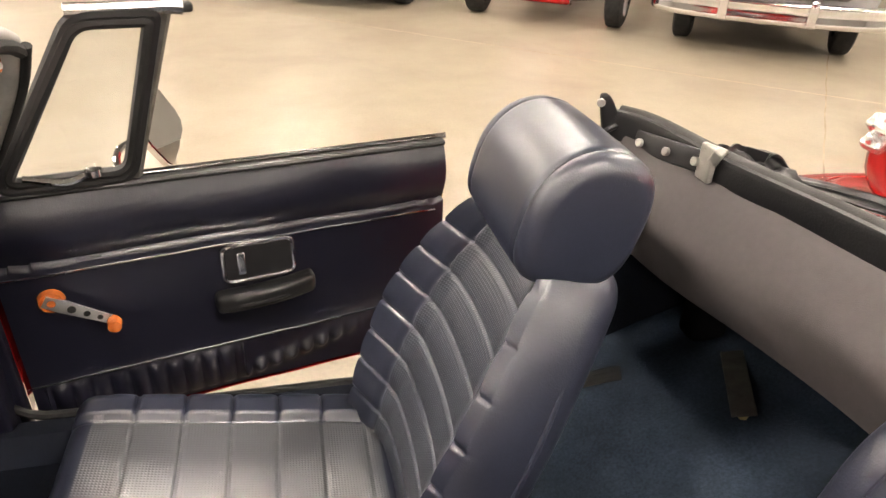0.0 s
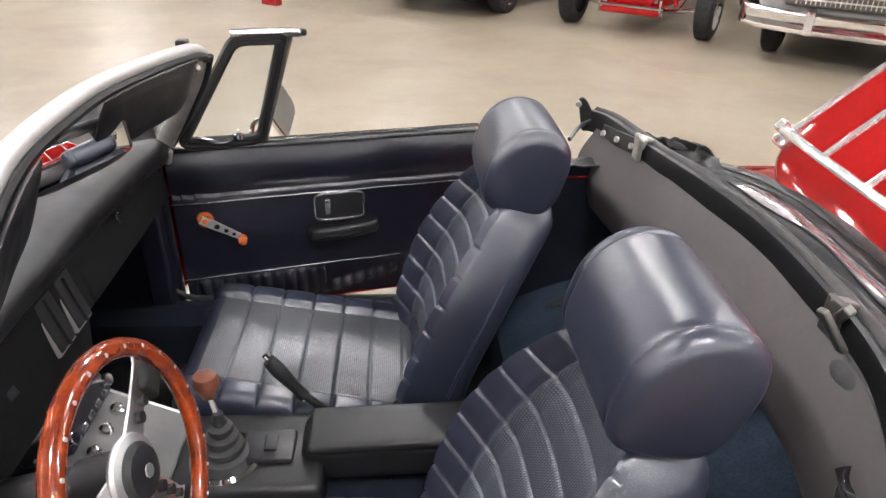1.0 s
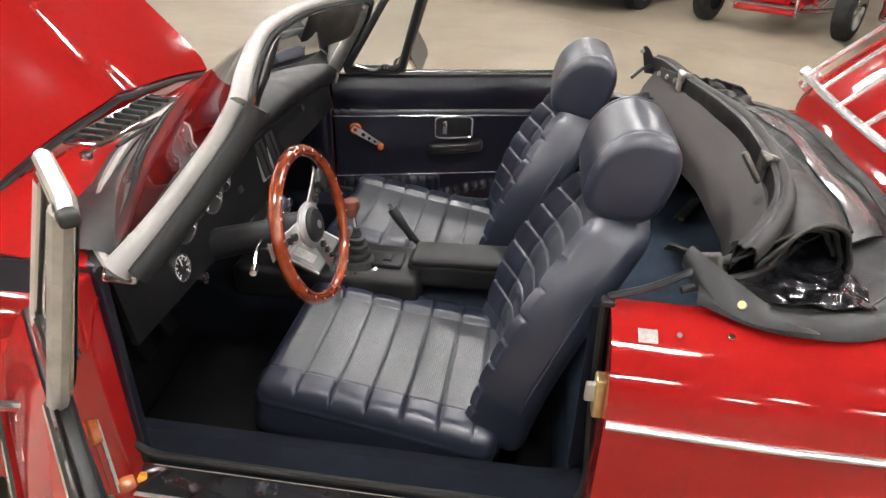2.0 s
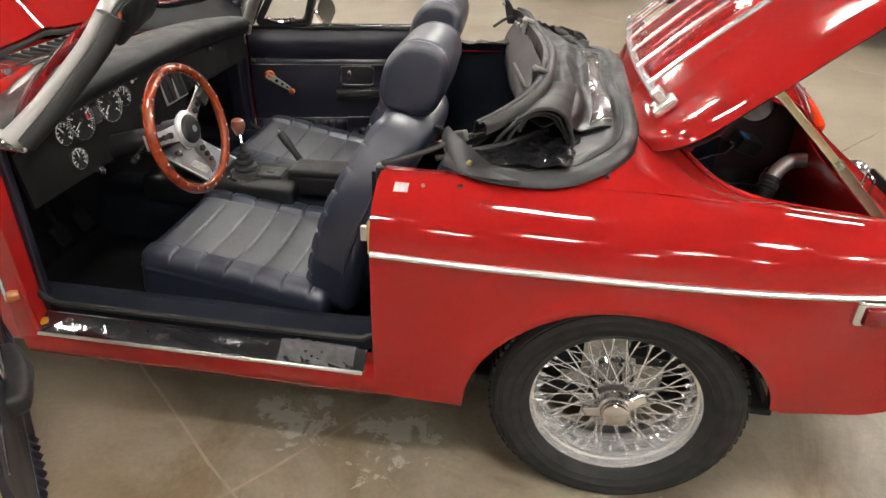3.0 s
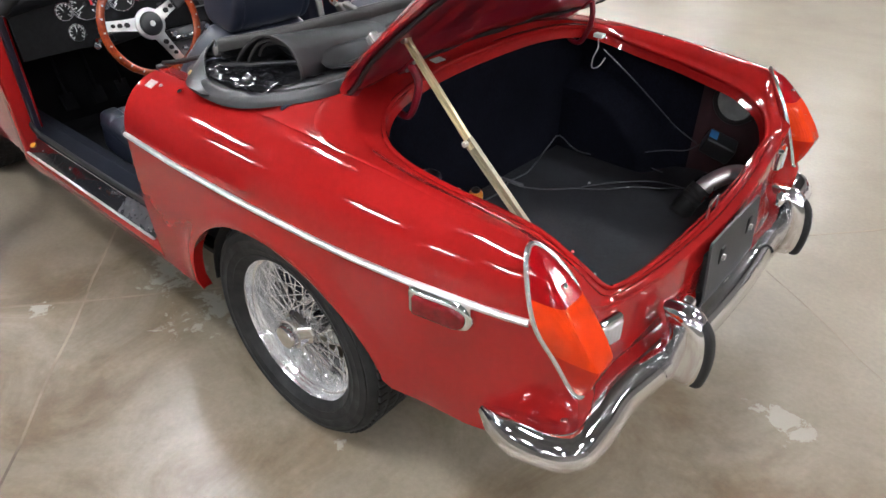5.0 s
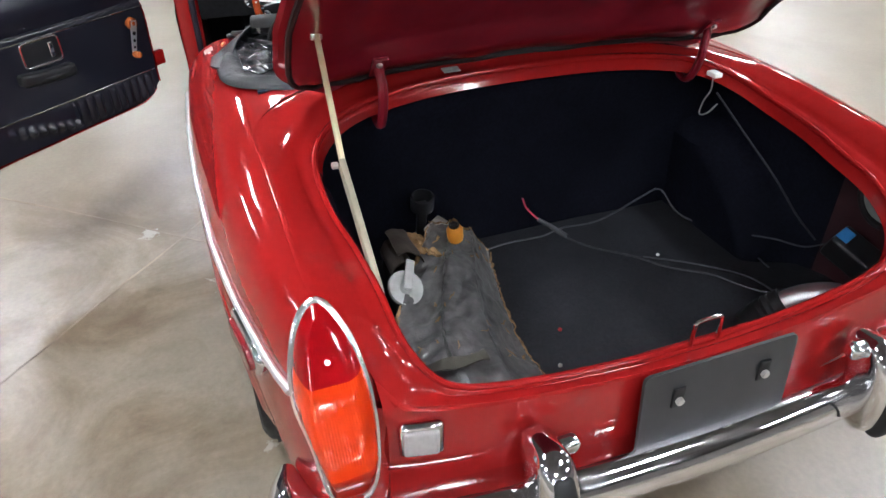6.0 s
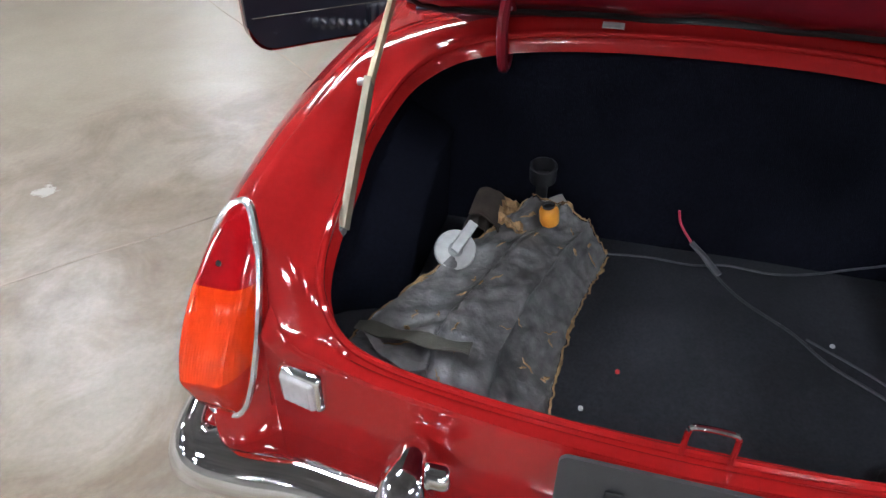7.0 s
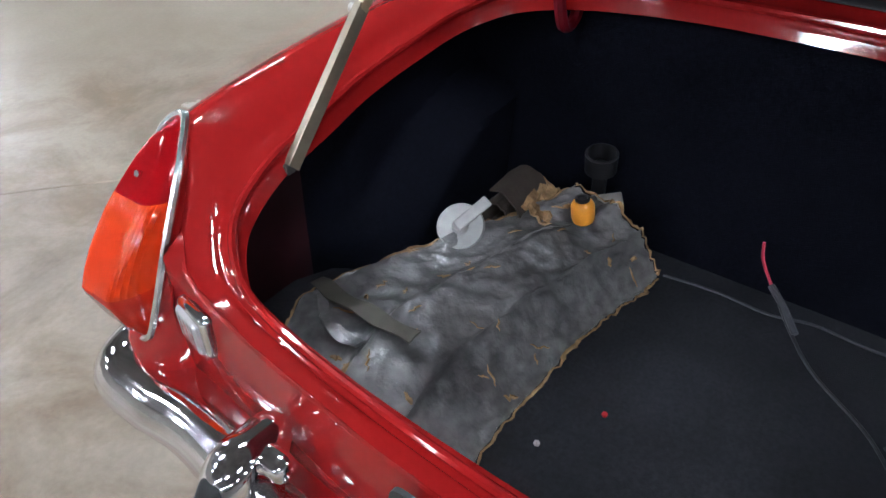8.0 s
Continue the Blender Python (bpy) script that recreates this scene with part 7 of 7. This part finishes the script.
    part("side_cover", thicken(grid(steps(0, 1, 14), steps(0, 1, 8), lambda u, v: Vector((-0.575 + 0.34 * u, 0.565 + 0.18 * v, 0.866 + 0.014 * u - 0.066 * v * v + fuzz((u * 4, v * 3, 5), 2, 0.016)))), 0.004), HOODCLOTH, top, "black cover over the far wing top", sharp=70)
    part("press_stud", disc(twist(22, 0.1) + Vector((-0.004, -0.004, 0.003)), (-0.5, -0.6, 0.6), 0.007, 0.005, 16), BRASS, top, "brass press stud")
    # rear window sheet crumpled in the heap
    def sheet(u, v):
        return Vector((-0.385 + 0.05 * v + (0.24 - 0.02 * v) * u, -0.615 + 0.2 * v, 0.876 + 0.006 * math.sin(5 * u) * v + fuzz((u * 4, v * 4, 2), 1.6, 0.012) + 0.004 * abs(noise.noise(Vector((u * 6 + 2 * v, v * 3, 1))))))
    part("plastic_sheet", thicken(grid(steps(0, 1, 70), steps(0, 1, 56), sheet), 0.002), POLYTHENE, top, "crumpled glossy black plastic", sharp=80)
    # frame tubes
    part("frame_tube", tube(smooth_line([(-0.575, -0.60, 0.845), (-0.50, -0.585, 0.865), (-0.42, -0.55, 0.89), (-0.36, -0.53, 0.91), (-0.34, -0.52, 0.92)], 30), 0.007, 8), BLACKPLASTIC, top, "black hood frame tube")
    part("frame_tube", tube(smooth_line([(-0.45, -0.58, 0.86), (-0.38, -0.56, 0.875), (-0.30, -0.52, 0.885), (-0.2, -0.4, 0.885)], 30), 0.007, 8), BLACKPLASTIC, top)
    part("frame_joint", pillow((0.02, 0.01, 0.014), 0.006, (2, 2, 2), None, pose(-0.40, -0.535, 0.90, 0, -20, -30)), DARKSTEEL, top)


soft_top()

# snap studs and sticker on the wing
sticker = part("sticker", pillow((0.016, 0.0015, 0.013), 0.001, (6, 1, 4), None, pose(-0.512, -0.677, 0.8232, 26.3, 0, 0) @ pose(0, 0, 0, 90, 0, 0)), PAPER, car, "small worn white paper sticker")
part("hood_stud", disc((-0.497 + 0.035, -0.676, 0.83), (0, -0.5, 1), 0.0045, 0.004, 12), STEEL, car)
part("hood_stud", disc((-0.379, -0.672, 0.834), (0, -0.5, 1), 0.006, 0.004, 12), CHROME, car)
part("boot_sticker", slab((0.012, 0.02, 0.0006), 0.0003, pose(0.06, -0.18, 0.894, 0, 8, 0)), PAPER, car, "faded paper sticker")


# ---- loose things in the boot ----
MAT_PTS = [[(0.735, -0.47, 0.50), (0.60, -0.515, 0.515), (0.44, -0.44, 0.53), (0.30, -0.355, 0.55), (0.20, -0.285, 0.585)], [(0.735, -0.36, 0.505), (0.58, -0.38, 0.525), (0.43, -0.34, 0.535), (0.29, -0.28, 0.548), (0.18, -0.225, 0.56)], [(0.725, -0.265, 0.485), (0.57, -0.275, 0.50), (0.41, -0.245, 0.51), (0.28, -0.205, 0.52), (0.17, -0.165, 0.52)], [(0.715, -0.18, 0.43), (0.56, -0.183, 0.43), (0.40, -0.172, 0.432), (0.27, -0.145, 0.44), (0.175, -0.12, 0.455)]]


def on_rows(u, v):
    """A smooth sheet through the rows of MAT_PTS."""
    k = v * 3
    i = min(int(k), 2)
    h = k - i
    h = h * h * (3 - 2 * h)
    def along(row):
        w = u * 4
        j = min(int(w), 3)
        g = w - j
        p = [Vector(row[max(0, min(4, j + d))]) for d in (-1, 0, 1, 2)]
        return 0.5 * (2 * p[1] + (p[2] - p[0]) * g + (2 * p[0] - 5 * p[1] + 4 * p[2] - p[3]) * g * g + (3 * p[1] - p[0] - 3 * p[2] + p[3]) * g**3)
    return along(MAT_PTS[i]).lerp(along(MAT_PTS[i + 1]), h)


def crumple(u, v):
    p = on_rows(u, v)
    ridge = noise.ridged_multi_fractal(Vector((u * 4, v * 3, 3)), 0.9, 2.1, 5, 1.0, 2.0)
    p.z += 0.014 * noise.noise(Vector((u * 5, v * 3, 1))) + 0.011 * (ridge - 1.2) + 0.006 * abs(noise.noise(Vector((u * 11 + 2 * v, v * 8, 6)))) + 0.0018 * noise.noise(Vector((u * 22, v * 14, 5))) + 0.0014 * noise.noise(Vector((u * 70, v * 44, 7)))
    jag = 0.010 * noise.noise(Vector((u * 30, v * 30, 8)))
    if v in (0, 1):
        p.y += jag * 0.5
    if u in (0, 1):
        p.x += jag * 1.5
    p.z = max(p.z, 0.424)
    return p


def boot_things():
    rug = empty("vinyl_mat", "worn crumpled black vinyl mat with frayed tan edges in boot", "mat", at=pose(0.45, -0.3, 0.42))
    off = Matrix.Translation((-0.45, 0.3, -0.42))
    bm = grid(steps(0, 1, 110), steps(0, 1, 72), crumple)
    grid(steps(0, 1, 60), steps(0, 1, 40), lambda u, v: crumple(u, v) - Vector((0, 0, 0.004)), bm=bm)
    bmesh.ops.transform(bm, matrix=off, verts=bm.verts[:])
    part("sheet", bm, OLDVINYL, rug, sharp=40)
    for v in (0.0, 1.0):
        pts = []
        for u in steps(0.03, 0.98, 80):
            q = crumple(u, v)
            pts.append(off @ (q + Vector((0, (v - 0.5) * 0.008 + 0.004 * noise.noise(Vector((u * 50, v, 1))), -0.002))))
        part("frayed_edge", tube(pts, lambda t: 0.0016 + 0.012 * max(0, noise.noise(Vector((t * 7, v * 9, 2)))) + 0.003 * abs(noise.noise(Vector((t * 40, v * 9, 2)))), 6, flat=0.3, up=(0, 0, 1)), BACKING, rug, "frayed tan fabric edge")
    pts = [off @ (crumple(1.0, v) + Vector((-0.006 + 0.006 * noise.noise(Vector((v * 40, 1, 1))), 0, 0.001))) for v in steps(0.0, 1, 40)]
    part("frayed_edge", tube(pts, lambda t: 0.0014 + 0.006 * abs(noise.noise(Vector((t * 30, 4, 2)))), 6, flat=0.7), BACKING, rug, "frayed tan fabric edge")
    # tears that show the backing
    rnd = random.Random(4)
    tears = bmesh.new()
    for k in range(34):
        u, v = rnd.uniform(0.08, 0.96), rnd.uniform(0.1, 0.92)
        a, L = rnd.uniform(0, 6.3), rnd.uniform(0.012, 0.032)
        line = []
        for t in steps(0, 1, 6):
            du, dv = u + math.cos(a) * (t - 0.5) * L / 0.6 + 0.01 * noise.noise(Vector((t * 5, k, 0))), v + math.sin(a) * (t - 0.5) * L / 0.33 + 0.015 * noise.noise(Vector((t * 5, k, 4)))
            line.append(off @ (crumple(min(max(du, 0.01), 0.99), min(max(dv, 0.01), 0.99)) + Vector((0, 0, 0.003))))
        tube(line, lambda t: 0.0006 + (0.0012 + 0.002 * (k % 4 == 0)) * math.sin(math.pi * min(1, max(0, t))), 5, bm=tears, flat=0.5)
    tagged(part("torn_backing", tears, BACKING, rug, "small tears showing tan backing"), kind="stuff")

    # strap lying on the mat
    strap = [(0.585, -0.515, 0.532), (0.60, -0.47, 0.545), (0.605, -0.42, 0.548), (0.603, -0.36, 0.545), (0.60, -0.315, 0.54)]
    line = smooth_line(strap, 24)
    tagged(part("strap", thicken(grid(list(range(25)), [-1, 0, 1], lambda i, s: line[i] + Vector((s * 0.013, 0, 0.004 * math.sin(i * 0.6 + s)))), 0.003), surface("olive_webbing", (0.05, 0.046, 0.034), 0.8, vary=0.2, scale=40, bump=0.5, bump_scale=600)), "short olive webbing strap lying on the vinyl mat", "strap")
    line2 = smooth_line([(0.60, -0.49, 0.535), (0.635, -0.45, 0.535), (0.65, -0.41, 0.532), (0.645, -0.375, 0.53)], 16)
    tagged(part("strap", thicken(grid(list(range(17)), [-1, 0, 1], lambda i, s: line2[i] + Vector((s * 0.010, 0, 0.003 * math.sin(i * 0.8 + s)))), 0.003), OLDVINYL), "frayed black webbing strap end on the vinyl mat", "strap")

    # clamp disc
    C = Vector((0.368, -0.40, 0.552))
    dsc = empty("clamp_disc", "round grey clamp disc with a bent handle on the mat", "clamp", at=Matrix.Translation(C) @ pose(0, 0, 0, 0, 40, 20))
    part("plate", lathe([(0, -0.004), (0.036, -0.004), (0.04, 0.0), (0.038, 0.006), (0.03, 0.004), (0.014, 0.002), (0.01, 0.008), (0, 0.009)], 36), GREYDISC, dsc)
    part("handle", pillow((0.034, 0.010, 0.003), 0.0028, (6, 2, 1), lambda p: p + Vector((0, 0, 0.014 - 0.1 * abs(p.x - 0.02) * 0.5)), pose(0, 0, 0, 0, 0, -38) @ pose(-0.028, 0, 0)), GREYDISC, dsc)
    part("stem", tube([(0, 0, 0), (0, 0, -0.03)], 0.006, 8), STEEL, dsc)

    # small amber bottle cap
    bot = empty("bottle", "small amber plastic bottle with a dark cap", "bottle", at=pose(0.25, -0.24, 0.565, 8, 4, 0))
    part("body", lathe([(0, 0), (0.017, 0), (0.019, 0.008), (0.019, 0.03), (0.015, 0.037), (0.012, 0.039), (0, 0.039)], 24), AMBERPLASTIC, bot)
    part("cap", lathe([(0.012, 0.038), (0.0125, 0.043), (0.009, 0.044), (0.008, 0.04), (0, 0.04)], 20), BLACKPLASTIC, bot, "dark cap")

    # roll of old trim beside it
    bag = empty("trim_roll", "rolled scrap of black vinyl trim with tan backing", "trim scrap", at=pose(0.245, -0.375, 0.52))
    part("roll", thicken(grid(steps(0.2, 8.2, 60), steps(0, 1, 12), lambda a, v: Vector((-0.05 + 0.1 * v, 0, 0)) + Vector((0, (0.018 + 0.0042 * a) * math.cos(a), 0.02 + (0.018 + 0.0042 * a) * math.sin(a) + fuzz((a, v, 2), 2, 0.006)))), 0.003), SCRAP, bag, sharp=60)
    part("flap", thicken(grid(steps(0, 1, 12), steps(0, 1, 8), lambda u, v: Vector((-0.06 + 0.10 * u, 0.02 + 0.05 * v + 0.02 * u, 0.055 - 0.02 * v + fuzz((u * 3, v * 3, 6), 2, 0.012)))), 0.004), BACKING, bag, "torn tan backing")
    part("core", pillow((0.055, 0.03, 0.05), 0.02, (2, 2, 2), None, pose(0, 0, -0.05)), SCRAP, bag)

    # black plastic holder
    cup = empty("cable_clip", "black plastic holder standing against the boot wall", "holder", at=pose(0.105, -0.275, 0.52, 0, 10, 0))
    part("ring", lathe([(0.022, 0.06), (0.028, 0.062), (0.029, 0.098), (0.025, 0.1), (0.024, 0.066)], 24), BLACKPLASTIC, cup)
    part("stem", pillow((0.008, 0.012, 0.09), 0.004, (2, 2, 2), None, pose(0, 0, -0.01)), BLACKPLASTIC, cup)
    part("foot", pillow((0.02, 0.028, 0.006), 0.004, (2, 2, 2), None, pose(0.03, 0.03, 0.02, 10, 0, 30)), STEEL, cup)

    def cable(pts, r, material, label):
        p0 = Vector(pts[0])
        ln_ = [q - p0 for q in smooth_line(pts, 60)]
        ob = part("cable", tube(ln_, r, 8), material, None)
        ob.matrix_basis = Matrix.Translation(p0)
        return tagged(ob, label, "cable")
    cable([(0.13, -0.12, 0.425), (0.118, -0.03, 0.424), (0.122, 0.06, 0.424), (0.105, 0.13, 0.425), (0.112, 0.22, 0.426), (0.098, 0.30, 0.432), (0.085, 0.40, 0.46), (0.085, 0.46, 0.47), (0.16, 0.48, 0.424), (0.30, 0.54, 0.424), (0.45, 0.53, 0.424)], 0.0024, WIREGREY, "thin grey twin cable along the boot wall")
    cable([(0.125, 0.055, 0.475), (0.17, 0.10, 0.445), (0.23, 0.15, 0.436), (0.29, 0.235, 0.426), (0.36, 0.29, 0.425), (0.43, 0.375, 0.426), (0.50, 0.42, 0.425), (0.60, 0.50, 0.43), (0.63, 0.42, 0.425)], 0.0028, WIREBLACK, "black cable trailing over the boot floor")
    cable([(0.09, 0.012, 0.535), (0.1, 0.02, 0.51), (0.115, 0.042, 0.485), (0.128, 0.058, 0.472)], 0.0026, WIRERED, "bare red wire end standing up in the boot")
    sl = part("heat_shrink", tube([(0, 0, 0), (0.022, 0.03, -0.016), (0.055, 0.06, -0.032)], 0.006, 8), WIREGREY)
    sl.matrix_basis = Matrix.Translation((0.118, 0.047, 0.479))
    tagged(sl, "grey sleeve joining red wires to a black cable", "cable sleeve")
    cable([(0.30, 0.26, 0.425), (0.38, 0.36, 0.43), (0.46, 0.45, 0.424), (0.55, 0.46, 0.43), (0.60, 0.40, 0.45)], 0.0022, WIREGREY, "thin grey cable loop on the boot floor")
    cable([(0.36, 0.52, 0.47), (0.44, 0.535, 0.50), (0.50, 0.56, 0.51), (0.535, 0.59, 0.535)], 0.0022, WIREGREY, "pale cable to the relay box")
    cable([(0.20, 0.47, 0.80), (0.30, 0.50, 0.72), (0.38, 0.54, 0.64), (0.46, 0.55, 0.58), (0.53, 0.55, 0.55)], 0.0022, WIREBLACK, "black cable down the boot side")
    for k in range(3):
        nut = part("hex_nut", lathe([(0.002, 0), (0.0045, 0), (0.0045, 0.004), (0.002, 0.004)], 6), WHITEMARK if k != 2 else REDMARK)
        nut.matrix_basis = pose((0.301, 0.57, 0.47)[k], (0.306, -0.13, -0.075)[k], 0.4185)
        tagged(nut, ("small pale nut", "small pale crumb", "small red plastic crumb")[k] + " dropped on the boot floor", "nut" if not k else "crumb")


boot_things()


# ---- other vehicles in the hall ----
def plain_wheel(parent, at, axis, r, w, rim_r, material):
    q = Vector(axis).to_track_quat("Z", "Y").to_matrix().to_4x4()
    M = Matrix.Translation(at) @ q
    wh = part("wheel", lathe([(rim_r, -w / 2), (r * 0.86, -w / 2 - 0.004), (r * 0.97, -w * 0.42), (r, -w * 0.3), (r, w * 0.3), (r * 0.97, w * 0.42), (r * 0.86, w / 2 + 0.004), (rim_r, w / 2)], 48, M), RUBBER, parent, "black tyre")
    part("rim", lathe([(rim_r + 0.005, w / 2), (rim_r + 0.008, w / 2 + 0.006), (rim_r - 0.012, w / 2 - 0.01), (rim_r * 0.8, w * 0.2), (rim_r * 0.35, w * 0.3), (rim_r * 0.3, w * 0.42), (0, w * 0.44)], 40, M), material, wh, "bright chrome wheel")
    for k in range(5):
        a = 2 * math.pi * k / 5
        part("wheel_spoke", pillow((rim_r * 0.32, rim_r * 0.1, 0.012), 0.008, (2, 2, 1), None, M @ Matrix.Rotation(a, 4, "Z") @ pose(rim_r * 0.58, 0, w * 0.28)), material, wh)
    return wh


def row_frame(p, q):
    """A pose at the middle of an axle whose tyres stand at p and q; y runs along it, x ahead of the car."""
    p, q = Vector((*p, 0)), Vector((*q, 0))
    d = (q - p).normalized()
    f = Vector((d.y, -d.x, 0))
    if f.y > 0:
        f = -f
    m = Matrix((f, Vector((0, 0, 1)).cross(f), Vector((0, 0, 1)))).transposed().to_4x4()
    m.translation = (p + q) / 2
    return m, (q - p).length


def hot_rod():
    m, t = row_frame((1.217, 7.219), (2.463, 6.311))
    rod = empty("hot_rod", "red open-wheeled hot rod with a chrome front axle", "car", at=m)
    for s in (-1, 1):
        plain_wheel(rod, (0, s * t / 2, 0.31), (0, s, 0), 0.31, 0.17, 0.19, CHROME)
        plain_wheel(rod, (-2.6, s * t / 2, 0.37), (0, s, 0), 0.37, 0.26, 0.2, CHROME)
        part("frame_rail", pillow((1.5, 0.03, 0.05), 0.012, (3, 1, 1), None, pose(-1.35, s * 0.28, 0.33)), PAINT, rod)
        part("shock_absorber", tube([(0.0, s * 0.42, 0.3), (-0.05, s * 0.34, 0.62)], 0.022, 12), PAINT, rod)
        part("radius_rod", tube([(0.0, s * 0.46, 0.28), (-0.9, s * 0.33, 0.3)], 0.014, 8), CHROME, rod)
        part("headlamp", lathe([(0, -0.1), (0.06, -0.08), (0.09, -0.02), (0.095, 0.0), (0, 0.015)], 24, pose(0.05, s * 0.36, 0.68, 0, 90, 0)), CHROME, rod)
        part("nerf_bar", tube(smooth_line([(0.3, s * 0.34, 0.22), (0.33, s * 0.34, 0.3), (0.33, s * 0.34, 0.42), (0.2, s * 0.32, 0.42)], 16), 0.014, 8), CHROME, rod)
    part("front_axle", tube(smooth_line([(0, -t / 2 + 0.05, 0.31), (0, -0.4, 0.25), (0, 0, 0.22), (0, 0.4, 0.25), (0, t / 2 - 0.05, 0.31)], 24), 0.024, 10), CHROME, rod, "chrome beam axle")
    part("grille_shell", pillow((0.06, 0.26, 0.36), 0.05, (2, 6, 8), lambda p: Vector((p.x - 0.1 * p.z, p.y * (0.9 + 0.25 * p.z), p.z)), pose(0.12, 0, 0.66)), PAINT, rod, "red radiator shell")
    part("front_apron", pillow((0.14, 0.33, 0.03), 0.025, (2, 6, 1), None, pose(0.2, 0, 0.27, 0, 12, 0)), PAINT, rod, "red front apron")
    part("grille_mesh", pillow((0.02, 0.2, 0.26), 0.018, (2, 4, 6), None, pose(0.175, 0, 0.66, 0, -6, 0)), STEEL, rod)
    part("spreader_bar", tube([(0.31, -0.36, 0.3), (0.31, 0.36, 0.3)], 0.016, 10), CHROME, rod)
    part("bonnet", pillow((0.55, 0.3, 0.26), 0.1, (4, 6, 4), None, pose(-0.5, 0, 0.72)), PAINT, rod)
    part("body", pillow((0.75, 0.5, 0.4), 0.14, (6, 6, 5), None, pose(-1.75, 0, 0.78)), PAINT, rod, "red open body")


def chrome_car():
    m, t = row_frame((2.992, 5.864), (4.143, 5.024))
    c = empty("classic_saloon", "silver classic saloon with a heavy chrome bumper and grille", "car", at=m)
    for s in (-1, 1):
        plain_wheel(c, (0, s * t / 2, 0.34), (0, s, 0), 0.34, 0.17, 0.19, STEEL)
        plain_wheel(c, (-2.9, s * t / 2, 0.34), (0, s, 0), 0.34, 0.17, 0.19, STEEL)
        part("bumper_guard", pillow((0.05, 0.04, 0.12), 0.03, (2, 2, 4), None, pose(0.74, s * 0.36, 0.42)), CHROME, c, "chrome bumper guard")
        part("headlamp", lathe([(0, 0.02), (0.08, 0.01), (0.1, -0.01), (0.1, -0.06)], 28, pose(0.6, s * 0.68, 0.78, 0, 90, 0)), CHROME, c)
    line = smooth_line([(0.25, -0.98, 0.43), (0.5, -0.96, 0.42), (0.64, -0.8, 0.41), (0.69, -0.4, 0.4), (0.7, 0, 0.4), (0.69, 0.4, 0.4), (0.64, 0.8, 0.41), (0.5, 0.96, 0.42), (0.25, 0.98, 0.43)], 60)

    def blade(i, v):
        d = (line[min(i + 1, 60)] - line[max(i - 1, 0)]).normalized()
        o = Vector((d.y, -d.x, 0))
        if o.x < 0 and abs(line[i].y) < 0.9:
            o = -o
        if abs(line[i].y) >= 0.9 and o.y * line[i].y < 0:
            o = -o
        return line[i] + o * (0.05 * math.cos(-1.6 + 3.2 * v) + 0.012 * math.sin(9 * v)) + Vector((0, 0, 0.1 * math.sin(-1.6 + 3.2 * v)))
    part("front_bumper", thicken(grid(list(range(61)), steps(0, 1, 16), blade), 0.004), CHROME, c, "wrap-round chrome bumper", sharp=60)
    grille = part("grille_surround", pillow((0.04, 0.62, 0.13), 0.03, (2, 6, 3), None, pose(0.6, 0, 0.66)), DARKSTEEL, c, "wide chrome-barred grille")
    for k in range(27):
        part("grille_bar", slab((0.012, 0.006, 0.1), 0.003, pose(0.645, -0.52 + 0.04 * k, 0.66)), CHROME, grille)
    for k in range(3):
        part("grille_rail", slab((0.01, 0.54, 0.006), 0.003, pose(0.652, 0, 0.6 + 0.06 * k)), STEEL, grille)
    part("valance", pillow((0.06, 0.8, 0.06), 0.03, (2, 4, 2), None, pose(0.52, 0, 0.4)), CREAMPAINT, c)
    part("body", pillow((2.2, 0.88, 0.3), 0.18, (8, 6, 4), None, pose(-1.62, 0, 0.7)), CREAMPAINT, c, "silver painted body")
    part("cabin", pillow((0.95, 0.68, 0.28), 0.2, (6, 6, 4), lambda p: Vector((p.x * (1 - 0.5 * max(0, p.z)), p.y * (1 - 0.3 * max(0, p.z)), p.z)), pose(-1.8, 0, 1.18)), CREAMPAINT, c)
    part("underside", slab((2.0, 0.6, 0.03), 0.01, pose(-1.5, 0, 0.3)), UNDERSEAL, c)


def dark_car():
    m, t = row_frame((-0.72, 8.58), (0.455, 7.724))
    c = empty("dark_saloon", "low black car with polished wheels parked across the hall", "car", at=m)
    for s in (-1, 1):
        plain_wheel(c, (0, s * t / 2, 0.32), (0, s, 0), 0.32, 0.18, 0.2, CHROME)
        plain_wheel(c, (-2.5, s * t / 2, 0.32), (0, s, 0), 0.32, 0.18, 0.2, CHROME)
    part("body", pillow((2.05, 0.82, 0.24), 0.16, (8, 6, 4), None, pose(-1.3, 0, 0.52)), DARKPAINT, c, "black painted body")
    part("cabin", pillow((0.9, 0.64, 0.26), 0.2, (6, 6, 4), None, pose(-1.5, 0, 0.92)), DARKPAINT, c)
    part("front_bumper", pillow((0.06, 0.8, 0.06), 0.04, (2, 6, 2), None, pose(0.74, 0, 0.38)), CHROME, c)
    part("underside", slab((1.8, 0.55, 0.03), 0.01, pose(-1.3, 0, 0.2)), UNDERSEAL, c)


hot_rod()
chrome_car()
dark_car()
stand = empty("floor_stand", "red painted foot of a barrier stand on the floor", "stand", at=pose(-2.45, 8.0, 0, 0, 0, -36))
part("foot", pillow((0.13, 0.06, 0.05), 0.02, (3, 2, 2), None, pose(0, 0, 0.05)), PAINT, stand)
part("post", tube([(0, 0, 0.08), (0, 0, 0.95)], 0.022, 12), PAINT, stand)
